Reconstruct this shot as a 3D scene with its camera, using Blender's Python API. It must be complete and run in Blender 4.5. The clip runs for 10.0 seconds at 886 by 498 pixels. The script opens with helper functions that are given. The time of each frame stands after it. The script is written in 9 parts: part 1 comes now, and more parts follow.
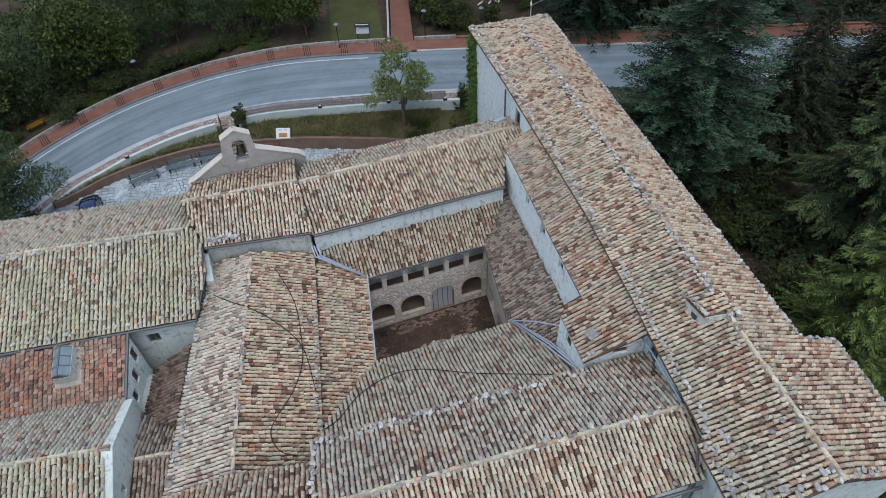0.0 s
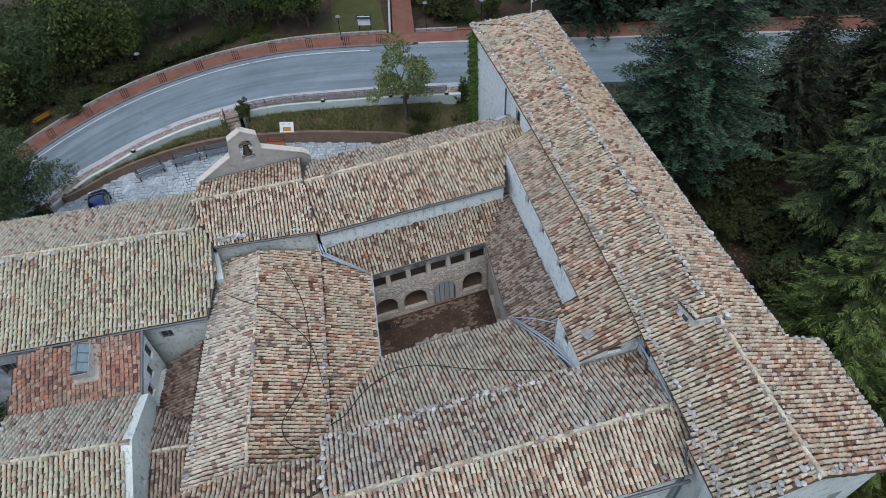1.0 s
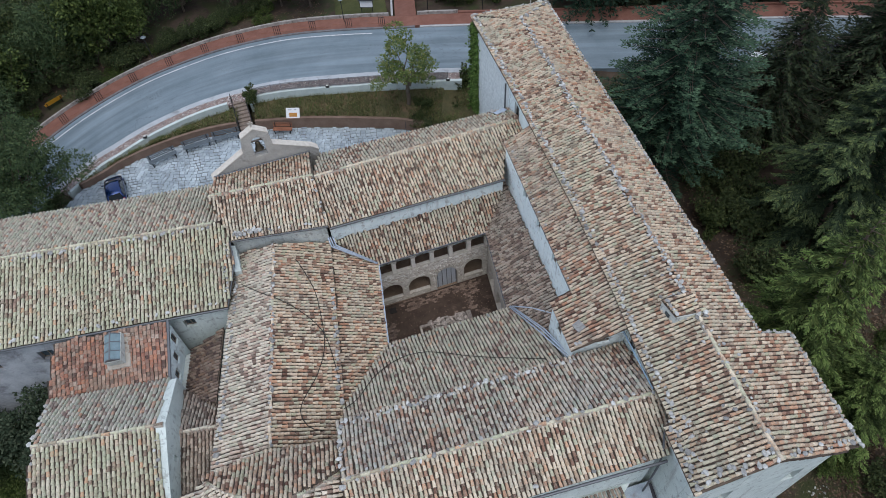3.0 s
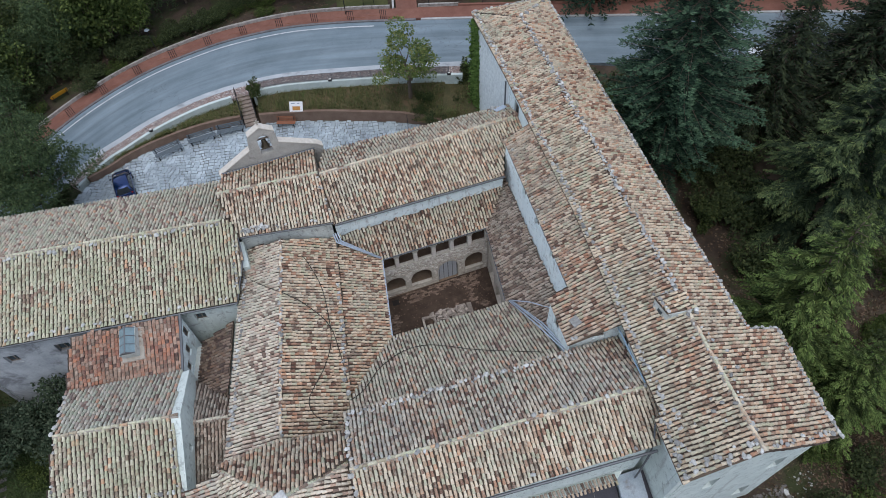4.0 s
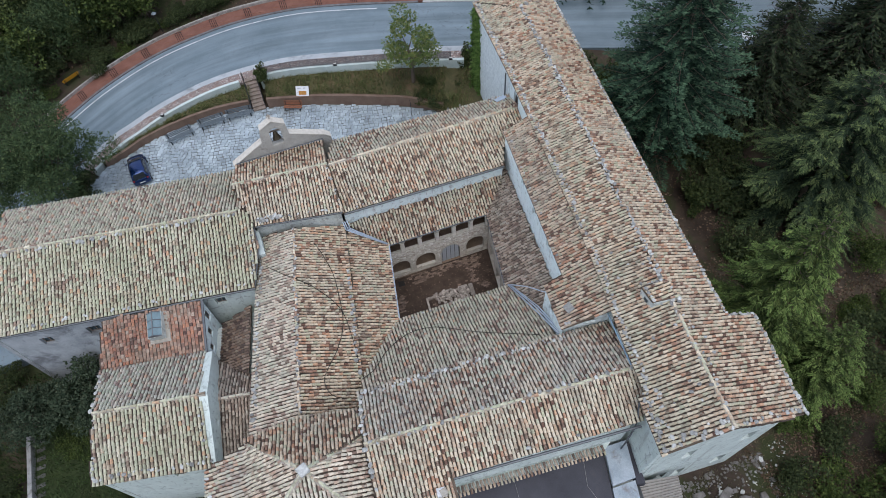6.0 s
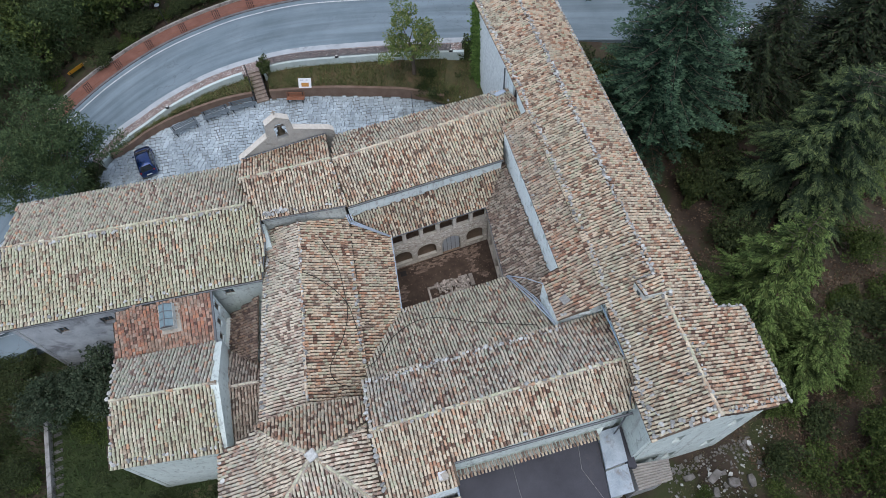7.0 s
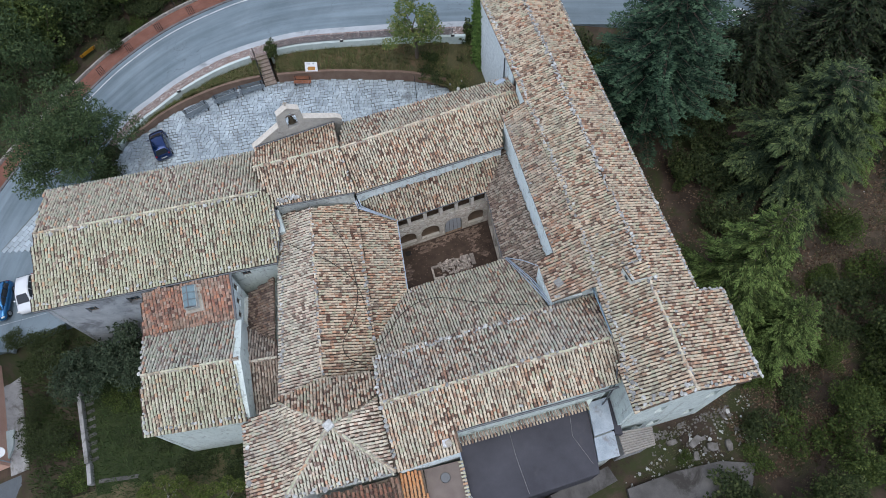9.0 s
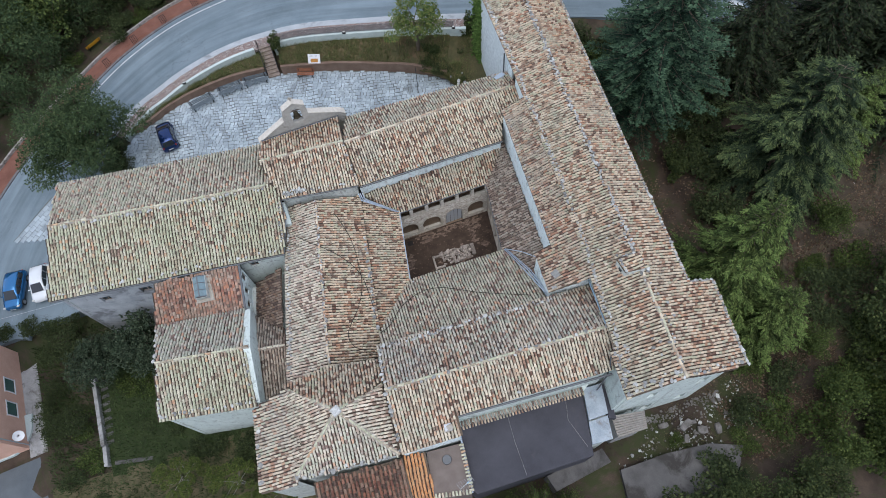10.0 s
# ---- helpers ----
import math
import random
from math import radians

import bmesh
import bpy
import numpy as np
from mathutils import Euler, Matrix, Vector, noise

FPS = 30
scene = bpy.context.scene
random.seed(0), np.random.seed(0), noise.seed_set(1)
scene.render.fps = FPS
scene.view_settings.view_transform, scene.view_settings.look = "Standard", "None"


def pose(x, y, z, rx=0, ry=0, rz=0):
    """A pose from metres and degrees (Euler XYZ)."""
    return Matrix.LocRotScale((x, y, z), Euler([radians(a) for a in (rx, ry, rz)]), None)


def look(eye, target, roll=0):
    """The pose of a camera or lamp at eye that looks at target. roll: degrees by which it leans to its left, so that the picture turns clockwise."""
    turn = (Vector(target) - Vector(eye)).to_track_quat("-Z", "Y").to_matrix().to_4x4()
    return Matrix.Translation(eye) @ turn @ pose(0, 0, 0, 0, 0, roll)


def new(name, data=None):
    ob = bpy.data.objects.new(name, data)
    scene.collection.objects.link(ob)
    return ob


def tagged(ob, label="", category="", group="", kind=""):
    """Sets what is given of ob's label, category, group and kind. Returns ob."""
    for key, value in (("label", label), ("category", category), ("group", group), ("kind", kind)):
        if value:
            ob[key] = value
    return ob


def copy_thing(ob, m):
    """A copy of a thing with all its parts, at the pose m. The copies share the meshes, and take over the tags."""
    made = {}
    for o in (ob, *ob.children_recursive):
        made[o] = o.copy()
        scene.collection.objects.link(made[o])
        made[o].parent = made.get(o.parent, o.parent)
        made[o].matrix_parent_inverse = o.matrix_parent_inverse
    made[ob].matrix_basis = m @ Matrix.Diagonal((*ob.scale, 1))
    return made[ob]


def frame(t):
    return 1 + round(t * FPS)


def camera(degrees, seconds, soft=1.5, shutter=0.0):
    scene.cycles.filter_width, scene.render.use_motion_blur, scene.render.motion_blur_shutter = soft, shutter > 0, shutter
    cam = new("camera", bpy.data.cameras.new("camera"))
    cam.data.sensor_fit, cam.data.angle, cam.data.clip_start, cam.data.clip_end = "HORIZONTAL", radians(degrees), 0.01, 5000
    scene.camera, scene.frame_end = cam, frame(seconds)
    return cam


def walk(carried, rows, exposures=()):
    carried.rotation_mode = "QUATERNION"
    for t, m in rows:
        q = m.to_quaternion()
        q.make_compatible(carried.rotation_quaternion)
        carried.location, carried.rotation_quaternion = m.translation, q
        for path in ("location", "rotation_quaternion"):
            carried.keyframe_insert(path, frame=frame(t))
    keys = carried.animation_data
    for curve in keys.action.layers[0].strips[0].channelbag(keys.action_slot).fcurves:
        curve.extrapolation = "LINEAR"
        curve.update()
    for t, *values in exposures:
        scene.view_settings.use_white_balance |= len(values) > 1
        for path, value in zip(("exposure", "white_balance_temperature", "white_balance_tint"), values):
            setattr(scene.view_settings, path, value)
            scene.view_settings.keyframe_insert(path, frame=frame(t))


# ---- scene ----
cam = camera(71.84, 10.0, soft=0.35)
PATH = [
    (0.0, -3.907, -23.506, 32.072, 43.638, 2.202, -22.387),
    (0.5, -3.916, -23.471, 32.858, 42.672, 2.256, -22.393),
    (1.0, -3.925, -23.439, 33.654, 41.715, 2.254, -22.412),
    (1.5, -3.901, -23.430, 34.466, 40.719, 2.267, -22.417),
    (2.0, -3.904, -23.409, 35.273, 39.743, 2.272, -22.472),
    (2.5, -3.923, -23.389, 36.059, 38.757, 2.314, -22.492),
    (4.0, -4.041, -23.380, 38.391, 36.094, 2.303, -22.564),
    (4.5, -4.072, -23.371, 39.185, 35.201, 2.326, -22.592),
    (5.0, -4.103, -23.384, 39.946, 34.308, 2.329, -22.612),
    (5.5, -4.120, -23.377, 40.727, 33.375, 2.374, -22.647),
    (7.0, -4.051, -23.436, 43.057, 30.678, 2.549, -22.735),
    (7.5, -4.055, -23.453, 43.853, 29.787, 2.568, -22.757),
    (8.0, -4.070, -23.473, 44.683, 28.906, 2.595, -22.800),
    (8.5, -4.081, -23.471, 45.549, 28.037, 2.630, -22.795),
    (9.0, -4.085, -23.497, 46.369, 27.149, 2.665, -22.789),
    (9.5, -4.089, -23.501, 47.242, 26.280, 2.686, -22.798),
    (10.0, -4.099, -23.506, 48.108, 25.402, 2.693, -22.836),
]
walk(cam, [(t, pose(x, y, z, rx, ry, rz)) for t, x, y, z, rx, ry, rz in PATH], [(0.0, 0.07), (5.0, 0.15), (10.0, 0.28)])

# ---------------------------------------------------------------- light
scene.view_settings.exposure = 0.2
world = bpy.data.worlds.new("overcast_sky")
scene.world = world
world.use_nodes = True
wn = world.node_tree
sky = wn.nodes.new("ShaderNodeTexSky")
sky.sky_type = "NISHITA"
sky.sun_disc = False
sky.sun_elevation = radians(70)
sky.sun_rotation = radians(205)
sky.air_density, sky.dust_density, sky.ozone_density = 1.0, 3.0, 1.0
wash = wn.nodes.new("ShaderNodeMixRGB")
wash.inputs[0].default_value = 0.55
wash.inputs[2].default_value = (6.7, 7.6, 9.6, 1)
wn.links.new(sky.outputs[0], wash.inputs[1])
wn.links.new(wash.outputs[0], wn.nodes["Background"].inputs[0])
wn.nodes["Background"].inputs[1].default_value = 0.125
sun = new("sun", bpy.data.lights.new("sun", "SUN"))
sun.data.energy, sun.data.angle, sun.data.color = 1.0, radians(50), (1.0, 0.985, 0.98)
sun.matrix_world = look((-2, -13, 38), (0, 0, 0))


# ---------------------------------------------------------------- materials
def mat_base(name, rough=0.9):
    m = bpy.data.materials.new(name)
    m.use_nodes = True
    nt = m.node_tree
    b = nt.nodes["Principled BSDF"]
    b.inputs["Roughness"].default_value = rough
    b.inputs["Specular IOR Level"].default_value = 0.25
    return m, nt, b


def ramp(nt, fac, stops, mode="LINEAR"):
    r = nt.nodes.new("ShaderNodeValToRGB")
    r.color_ramp.interpolation = mode
    el = r.color_ramp.elements
    while len(el) < len(stops):
        el.new(0.5)
    for e, (p, c) in zip(el, stops):
        e.position, e.color = p, (*c, 1) if len(c) == 3 else c
    nt.links.new(fac, r.inputs[0])
    return r.outputs[0]


def noise_tex(nt, scale, detail=4, rough=0.6, coord=None, dist=0.0):
    n = nt.nodes.new("ShaderNodeTexNoise")
    n.inputs["Scale"].default_value = scale
    n.inputs["Detail"].default_value = detail
    n.inputs["Roughness"].default_value = rough
    n.inputs["Distortion"].default_value = dist
    if coord is None:
        g = nt.nodes.new("ShaderNodeNewGeometry")
        coord = g.outputs["Position"]
    nt.links.new(coord, n.inputs["Vector"])
    return n.outputs[0]


def mix(nt, fac, a, b, blend="MIX"):
    m = nt.nodes.new("ShaderNodeMixRGB")
    m.blend_type = blend
    for k, v in ((0, fac), (1, a), (2, b)):
        if isinstance(v, (int, float)):
            m.inputs[k].default_value = v if k == 0 else (v, v, v, 1)
        elif isinstance(v, tuple):
            m.inputs[k].default_value = (*v, 1)
        else:
            nt.links.new(v, m.inputs[k])
    return m.outputs[0]


def bump(nt, b, height, strength=0.4, dist=0.02):
    u = nt.nodes.new("ShaderNodeBump")
    u.inputs["Strength"].default_value = strength
    u.inputs["Distance"].default_value = dist
    nt.links.new(height, u.inputs["Height"])
    nt.links.new(u.outputs[0], b.inputs["Normal"])


def piece_random(nt):
    """One random value for each piece, whether an object of its own or an island of a joined mesh."""
    o = nt.nodes.new("ShaderNodeObjectInfo")
    g = nt.nodes.new("ShaderNodeNewGeometry")
    a = nt.nodes.new("ShaderNodeMath")
    a.operation = "ADD"
    nt.links.new(o.outputs["Random"], a.inputs[0])
    nt.links.new(g.outputs["Random Per Island"], a.inputs[1])
    f = nt.nodes.new("ShaderNodeMath")
    f.operation = "FRACT"
    nt.links.new(a.outputs[0], f.inputs[0])
    return f.outputs[0]


def speckled(name, c1, c2, scale=3.0, fine=40.0, rough=0.9, bmp=0.3, stain=None, stain_at=0.6, random=0.0):
    """A mineral surface: two colours by a broad noise, a fine grain, and optional stains."""
    m, nt, b = mat_base(name, rough)
    col = ramp(nt, noise_tex(nt, scale, 5, 0.65), [(0.3, c1), (0.7, c2)])
    grain = noise_tex(nt, fine, 3, 0.7)
    col = mix(nt, 0.35, col, ramp(nt, grain, [(0.25, (0.35, 0.35, 0.35)), (0.75, (0.75, 0.75, 0.75))]), "OVERLAY")
    if stain:
        s = ramp(nt, noise_tex(nt, scale * 0.6, 6, 0.7, dist=0.6), [(stain_at, (0, 0, 0)), (stain_at + 0.12, (1, 1, 1))])
        col = mix(nt, s, col, stain)
    if random:
        r = piece_random(nt)
        v = ramp(nt, r, [(0, (0.5 - random, 0.5 - random, 0.5 - random)), (1, (0.5 + random, 0.5 + random, 0.5 + random))])
        col = mix(nt, 0.8, col, v, "OVERLAY")
    nt.links.new(col, b.inputs["Base Color"])
    bump(nt, b, grain, bmp, 0.02)
    return m


def plain(name, c, rough=0.6, metal=0.0, var=0.12, scale=6.0):
    m, nt, b = mat_base(name, rough)
    d = tuple(x * (1 - var) for x in c)
    nt.links.new(ramp(nt, noise_tex(nt, scale, 4), [(0.3, d), (0.7, c)]), b.inputs["Base Color"])
    b.inputs["Metallic"].default_value = metal
    return m


def limewash(name, c1, c2, worn, dirt):
    """Limewashed plaster: cloudy coats, worn patches with sharp edges, thin dark streaks running down."""
    m, nt, b = mat_base(name, 0.92)
    col = ramp(nt, noise_tex(nt, 1.1, 6, 0.7, dist=0.4), [(0.3, c1), (0.68, c2)])
    chips = ramp(nt, noise_tex(nt, 2.6, 7, 0.72, dist=0.8), [(0.565, (0, 0, 0)), (0.60, (0.85, 0.85, 0.85))])
    col = mix(nt, chips, col, worn)
    g = nt.nodes.new("ShaderNodeNewGeometry")
    mp = nt.nodes.new("ShaderNodeMapping")
    mp.inputs["Scale"].default_value = (2.6, 2.6, 0.28)
    nt.links.new(g.outputs["Position"], mp.inputs[0])
    runs = ramp(nt, noise_tex(nt, 1.0, 5, 0.7, mp.outputs[0]), [(0.56, (0, 0, 0)), (0.78, (0.7, 0.7, 0.7))])
    col = mix(nt, runs, col, dirt)
    grain = noise_tex(nt, 16, 4, 0.7)
    col = mix(nt, 0.3, col, ramp(nt, grain, [(0.25, (0.32, 0.32, 0.32)), (0.75, (0.72, 0.72, 0.72))]), "OVERLAY")
    nt.links.new(col, b.inputs["Base Color"])
    bump(nt, b, grain, 0.5, 0.03)
    return m


def tile_material(name, palette, lichen, lichen_amount, spread=1.2):
    """Old clay tiles: a colour for each tile, lichen in patches, pale crusts, a dark grain."""
    m, nt, b = mat_base(name, 0.92)
    n = len(palette)
    mean = [sum(c[k] for c in palette) / n for k in range(3)]
    palette = [tuple(min(0.8, max(0.03, 1.07 * (mean[k] + (c[k] - mean[k]) * spread))) for k in range(3)) for c in palette]
    col = ramp(nt, piece_random(nt), [(k / n, c) for k, c in enumerate(palette)], "CONSTANT")
    grain = noise_tex(nt, 22.0, 5, 0.75)
    col = mix(nt, 0.75, col, ramp(nt, grain, [(0.3, (0.2, 0.2, 0.2)), (0.7, (0.78, 0.78, 0.78))]), "OVERLAY")
    patch = noise_tex(nt, 0.35, 5, 0.65)
    spots = noise_tex(nt, 9.0, 4, 0.7)
    both = mix(nt, 0.5, patch, spots)
    f = ramp(nt, both, [(0.50 - 0.10 * lichen_amount, (0, 0, 0)), (0.62 - 0.08 * lichen_amount, (0.7, 0.7, 0.7))])
    col = mix(nt, f, col, lichen)
    dark = ramp(nt, noise_tex(nt, 1.1, 6, 0.7, dist=0.5), [(0.55, (0, 0, 0)), (0.72, (0.6, 0.6, 0.6))])
    col = mix(nt, dark, col, (0.105, 0.08, 0.067))
    crust = ramp(nt, noise_tex(nt, 5.5, 5, 0.75, dist=0.6), [(0.61, (0, 0, 0)), (0.69, (0.5, 0.5, 0.5))])
    col = mix(nt, crust, col, (0.62, 0.61, 0.56))
    nt.links.new(col, b.inputs["Base Color"])
    bump(nt, b, grain, 0.5, 0.02)
    return m


WARM = [(0.590, 0.490, 0.375), (0.460, 0.350, 0.255), (0.660, 0.580, 0.455), (0.370, 0.250, 0.185), (0.550, 0.435, 0.325), (0.530, 0.470, 0.370), (0.220, 0.150, 0.115), (0.680, 0.605, 0.485), (0.450, 0.285, 0.200), (0.610, 0.520, 0.410), (0.520, 0.500, 0.385), (0.300, 0.205, 0.155), (0.640, 0.555, 0.435), (0.480, 0.470, 0.350), (0.560, 0.380, 0.265), (0.410, 0.315, 0.240), (0.580, 0.525, 0.410), (0.650, 0.565, 0.445)]
GREY = [(0.570, 0.505, 0.435), (0.470, 0.400, 0.340), (0.630, 0.570, 0.495), (0.380, 0.295, 0.250), (0.550, 0.455, 0.385), (0.520, 0.480, 0.415), (0.250, 0.195, 0.165), (0.650, 0.600, 0.520), (0.450, 0.340, 0.280), (0.590, 0.525, 0.450), (0.530, 0.490, 0.420), (0.330, 0.250, 0.210), (0.610, 0.550, 0.470), (0.480, 0.465, 0.385), (0.560, 0.520, 0.450), (0.600, 0.550, 0.460)]
BUFF = [(0.550, 0.510, 0.410), (0.470, 0.430, 0.350), (0.610, 0.560, 0.470), (0.410, 0.335, 0.270), (0.560, 0.475, 0.390), (0.500, 0.500, 0.400), (0.290, 0.220, 0.185), (0.620, 0.575, 0.490), (0.570, 0.380, 0.275), (0.490, 0.475, 0.385), (0.560, 0.545, 0.440), (0.470, 0.475, 0.370), (0.370, 0.280, 0.230), (0.570, 0.525, 0.435), (0.440, 0.365, 0.310), (0.530, 0.520, 0.430), (0.550, 0.530, 0.430), (0.460, 0.460, 0.370)]
REDS = [(0.440, 0.240, 0.175), (0.350, 0.175, 0.130), (0.500, 0.320, 0.245), (0.260, 0.140, 0.110), (0.410, 0.235, 0.175), (0.490, 0.370, 0.300), (0.190, 0.115, 0.095), (0.500, 0.250, 0.165), (0.380, 0.265, 0.210), (0.410, 0.200, 0.140), (0.310, 0.185, 0.145), (0.460, 0.285, 0.215), (0.430, 0.300, 0.240)]
ORANGE = [(0.600, 0.280, 0.120), (0.550, 0.250, 0.100), (0.620, 0.310, 0.150), (0.500, 0.220, 0.100), (0.580, 0.300, 0.140)]
M_WARM = tile_material("tiles_warm", [(r * 1.01, g * 0.985, b * 0.96) for r, g, b in WARM], (0.50, 0.49, 0.39), 0.3)
M_ROSE = tile_material("tiles_rose", [(r * 0.99, g * 0.935, b * 0.90) for r, g, b in WARM], (0.45, 0.455, 0.345), 0.3)
M_RUSSET = tile_material("tiles_russet", [(r * 0.94, g * 0.865, b * 0.83) for r, g, b in WARM], (0.42, 0.40, 0.33), 0.15)
M_TAN = tile_material("tiles_tan", [(r * 1.04, g * 0.965, b * 0.905) for r, g, b in WARM], (0.50, 0.47, 0.37), 0.1)
M_GREY = tile_material("tiles_grey", [(r * 1.10, g * 1.06, b * 1.01) for r, g, b in GREY], (0.46, 0.47, 0.38), 0.38)
M_SOOT = tile_material("tiles_soot", [(r * 0.98, g * 0.965, b * 0.955) for r, g, b in WARM], (0.48, 0.48, 0.43), 0.25, 1.25)
M_BUFF = tile_material("tiles_buff", [(r, g * 1.0, b * 0.93) for r, g, b in BUFF], (0.47, 0.48, 0.33), 0.5)
M_SAND = tile_material("tiles_sand", [(r * 1.05, g * 0.99, b * 0.93) for r, g, b in BUFF], (0.49, 0.48, 0.37), 0.3)
M_PALE = tile_material("tiles_pale", [(r * 1.06, g * 1.04, b * 1.02) for r, g, b in BUFF], (0.50, 0.495, 0.42), 0.4)
M_RED = tile_material("tiles_red", [(r * 0.84, g * 0.82, b * 0.80) for r, g, b in REDS], (0.26, 0.205, 0.155), 0.5, 1.35)
M_ORANGE = tile_material("tiles_orange", ORANGE, (0.50, 0.32, 0.18), 0.1)
M_DARKTILE = tile_material("tiles_brown", [(0.23, 0.165, 0.13), (0.18, 0.125, 0.10), (0.29, 0.21, 0.165), (0.13, 0.09, 0.075), (0.25, 0.165, 0.12), (0.31, 0.24, 0.19)], (0.25, 0.23, 0.19), 0.2)
M_REDBROWN = tile_material("tiles_red_brown", [(r * 0.72, g * 0.72, b * 0.72) for r, g, b in [(0.32, 0.15, 0.10), (0.23, 0.11, 0.08), (0.38, 0.19, 0.13), (0.16, 0.09, 0.07), (0.30, 0.16, 0.11), (0.35, 0.22, 0.16)]], (0.27, 0.20, 0.15), 0.15)
M_UMBER = tile_material("tiles_umber", [(0.40, 0.325, 0.265), (0.30, 0.225, 0.18), (0.47, 0.385, 0.315), (0.22, 0.16, 0.13), (0.37, 0.285, 0.225), (0.43, 0.375, 0.31), (0.18, 0.135, 0.11)], (0.36, 0.34, 0.28), 0.2)
# channel tiles: dirt, plus the shade between cover tiles put into the base colour
M_BED = speckled("dirty_shaded_channel_tile", (0.05, 0.04, 0.034), (0.106, 0.085, 0.068), 1.5, 14, stain=(0.055, 0.055, 0.038), random=0.12)
M_DECK = speckled("roof_bed", (0.10, 0.08, 0.06), (0.17, 0.13, 0.10), 2.0, 30)
M_MORTAR = speckled("ridge_mortar", (0.31, 0.285, 0.24), (0.43, 0.395, 0.34), 3.0, 30, stain=(0.26, 0.22, 0.18))
M_ROCK = speckled("field_stone", (0.24, 0.245, 0.235), (0.48, 0.485, 0.465), 5.0, 40, stain=(0.22, 0.21, 0.18), random=0.3)
M_PLASTER = limewash("white_plaster", (0.71, 0.82, 0.825), (0.85, 0.935, 0.925), (0.50, 0.54, 0.53), (0.30, 0.29, 0.27))
M_OLDWALL = limewash("weathered_plaster", (0.44, 0.475, 0.45), (0.64, 0.68, 0.64), (0.31, 0.325, 0.305), (0.19, 0.185, 0.175))
M_WHITESTONE = speckled("whitewashed_stone", (0.59, 0.635, 0.62), (0.86, 0.905, 0.88), 4.0, 9, stain=(0.40, 0.40, 0.37), stain_at=0.6, bmp=0.8)
M_GABLE = speckled("old_gable_render", (0.33, 0.32, 0.29), (0.47, 0.455, 0.415), 1.6, 16, stain=(0.25, 0.24, 0.22), stain_at=0.55)
M_LIMEWALL = limewash("limewashed_wall", (0.53, 0.605, 0.575), (0.69, 0.76, 0.72), (0.37, 0.415, 0.395), (0.24, 0.235, 0.22))
M_BLUESLAB = speckled("painted_slab", (0.27, 0.32, 0.36), (0.42, 0.47, 0.51), 1.2, 16, stain=(0.24, 0.24, 0.24), stain_at=0.55)
M_BLUEWALL = speckled("stained_blue_grey_wall", (0.29, 0.315, 0.335), (0.46, 0.485, 0.50), 0.8, 12, stain=(0.20, 0.21, 0.22), stain_at=0.5)
M_STONE = speckled("rubble_wall", (0.48, 0.44, 0.38), (0.64, 0.60, 0.53), 4.0, 30, stain=(0.30, 0.26, 0.21))
M_RUBBLE = speckled("rubble_stone", (0.46, 0.42, 0.37), (0.68, 0.63, 0.56), 6.0, 30, stain=(0.36, 0.30, 0.24), random=0.2)
M_PILE = speckled("old_broken_tile", (0.26, 0.22, 0.19), (0.50, 0.45, 0.40), 6.0, 30, stain=(0.16, 0.12, 0.10), random=0.28)
M_PAVER = speckled("old_pavers", (0.12, 0.085, 0.065), (0.27, 0.20, 0.16), 4.0, 20, stain=(0.12, 0.09, 0.07), random=0.25)
# brown gallery interior, darkened in colour for the shade behind the arches
M_GALLERY = speckled("brown_shaded_gallery", (0.13, 0.09, 0.07), (0.22, 0.155, 0.115), 1.5, 20, stain=(0.10, 0.07, 0.055))
M_ARCADE = speckled("arcade_plaster", (0.66, 0.61, 0.54), (0.78, 0.73, 0.65), 2.0, 25, stain=(0.34, 0.28, 0.21))
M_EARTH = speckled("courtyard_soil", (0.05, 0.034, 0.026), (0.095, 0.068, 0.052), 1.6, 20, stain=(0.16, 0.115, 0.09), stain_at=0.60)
# brown walk floor, its colour lowered to stand for arcade shade
M_WALKSHADE = speckled("brown_shaded_gallery", (0.20, 0.145, 0.105), (0.30, 0.225, 0.165), 1.5, 20, stain=(0.14, 0.10, 0.075))
M_DARK = plain("dark_opening", (0.03, 0.028, 0.026), 0.6)
M_LEAD = plain("sheet_metal_gutter", (0.16, 0.17, 0.18), 0.5, 0.6)
M_ZINC = plain("zinc_pipe", (0.50, 0.58, 0.68), 0.4, 0.2)
M_BLUEPIPE = plain("pale_blue_pipe", (0.36, 0.50, 0.62), 0.5, 0.1)
M_GLASS = plain("window_glass", (0.05, 0.07, 0.08), 0.12)
M_PANEL = plain("white_panel", (0.72, 0.73, 0.74), 0.4, 0, 0.04)
M_FRAME = plain("window_wood", (0.20, 0.17, 0.14), 0.6)


# ---------------------------------------------------------------- building blocks
def mesh_ob(name, verts, faces, material, parent=None, smooth=False):
    me = bpy.data.meshes.new(name)
    me.from_pydata(verts if isinstance(verts, list) else verts.tolist(), [], faces if isinstance(faces, list) else faces.tolist())
    me.update()
    if smooth:
        me.shade_smooth()
    if material:
        me.materials.append(material)
    ob = new(name, me)
    if parent:
        ob.parent = parent
    return ob


def part(name, bm, material, parent, label="", smooth=False):
    me = bpy.data.meshes.new(name)
    bm.normal_update()
    bm.to_mesh(me)
    bm.free()
    if smooth:
        me.shade_smooth()
    me.materials.append(material)
    ob = new(name, me)
    if parent:
        ob.parent = parent
    return tagged(ob, label=label)


def thing(name, label, category, group="", kind=""):
    return tagged(new(name), label, category, group, kind)


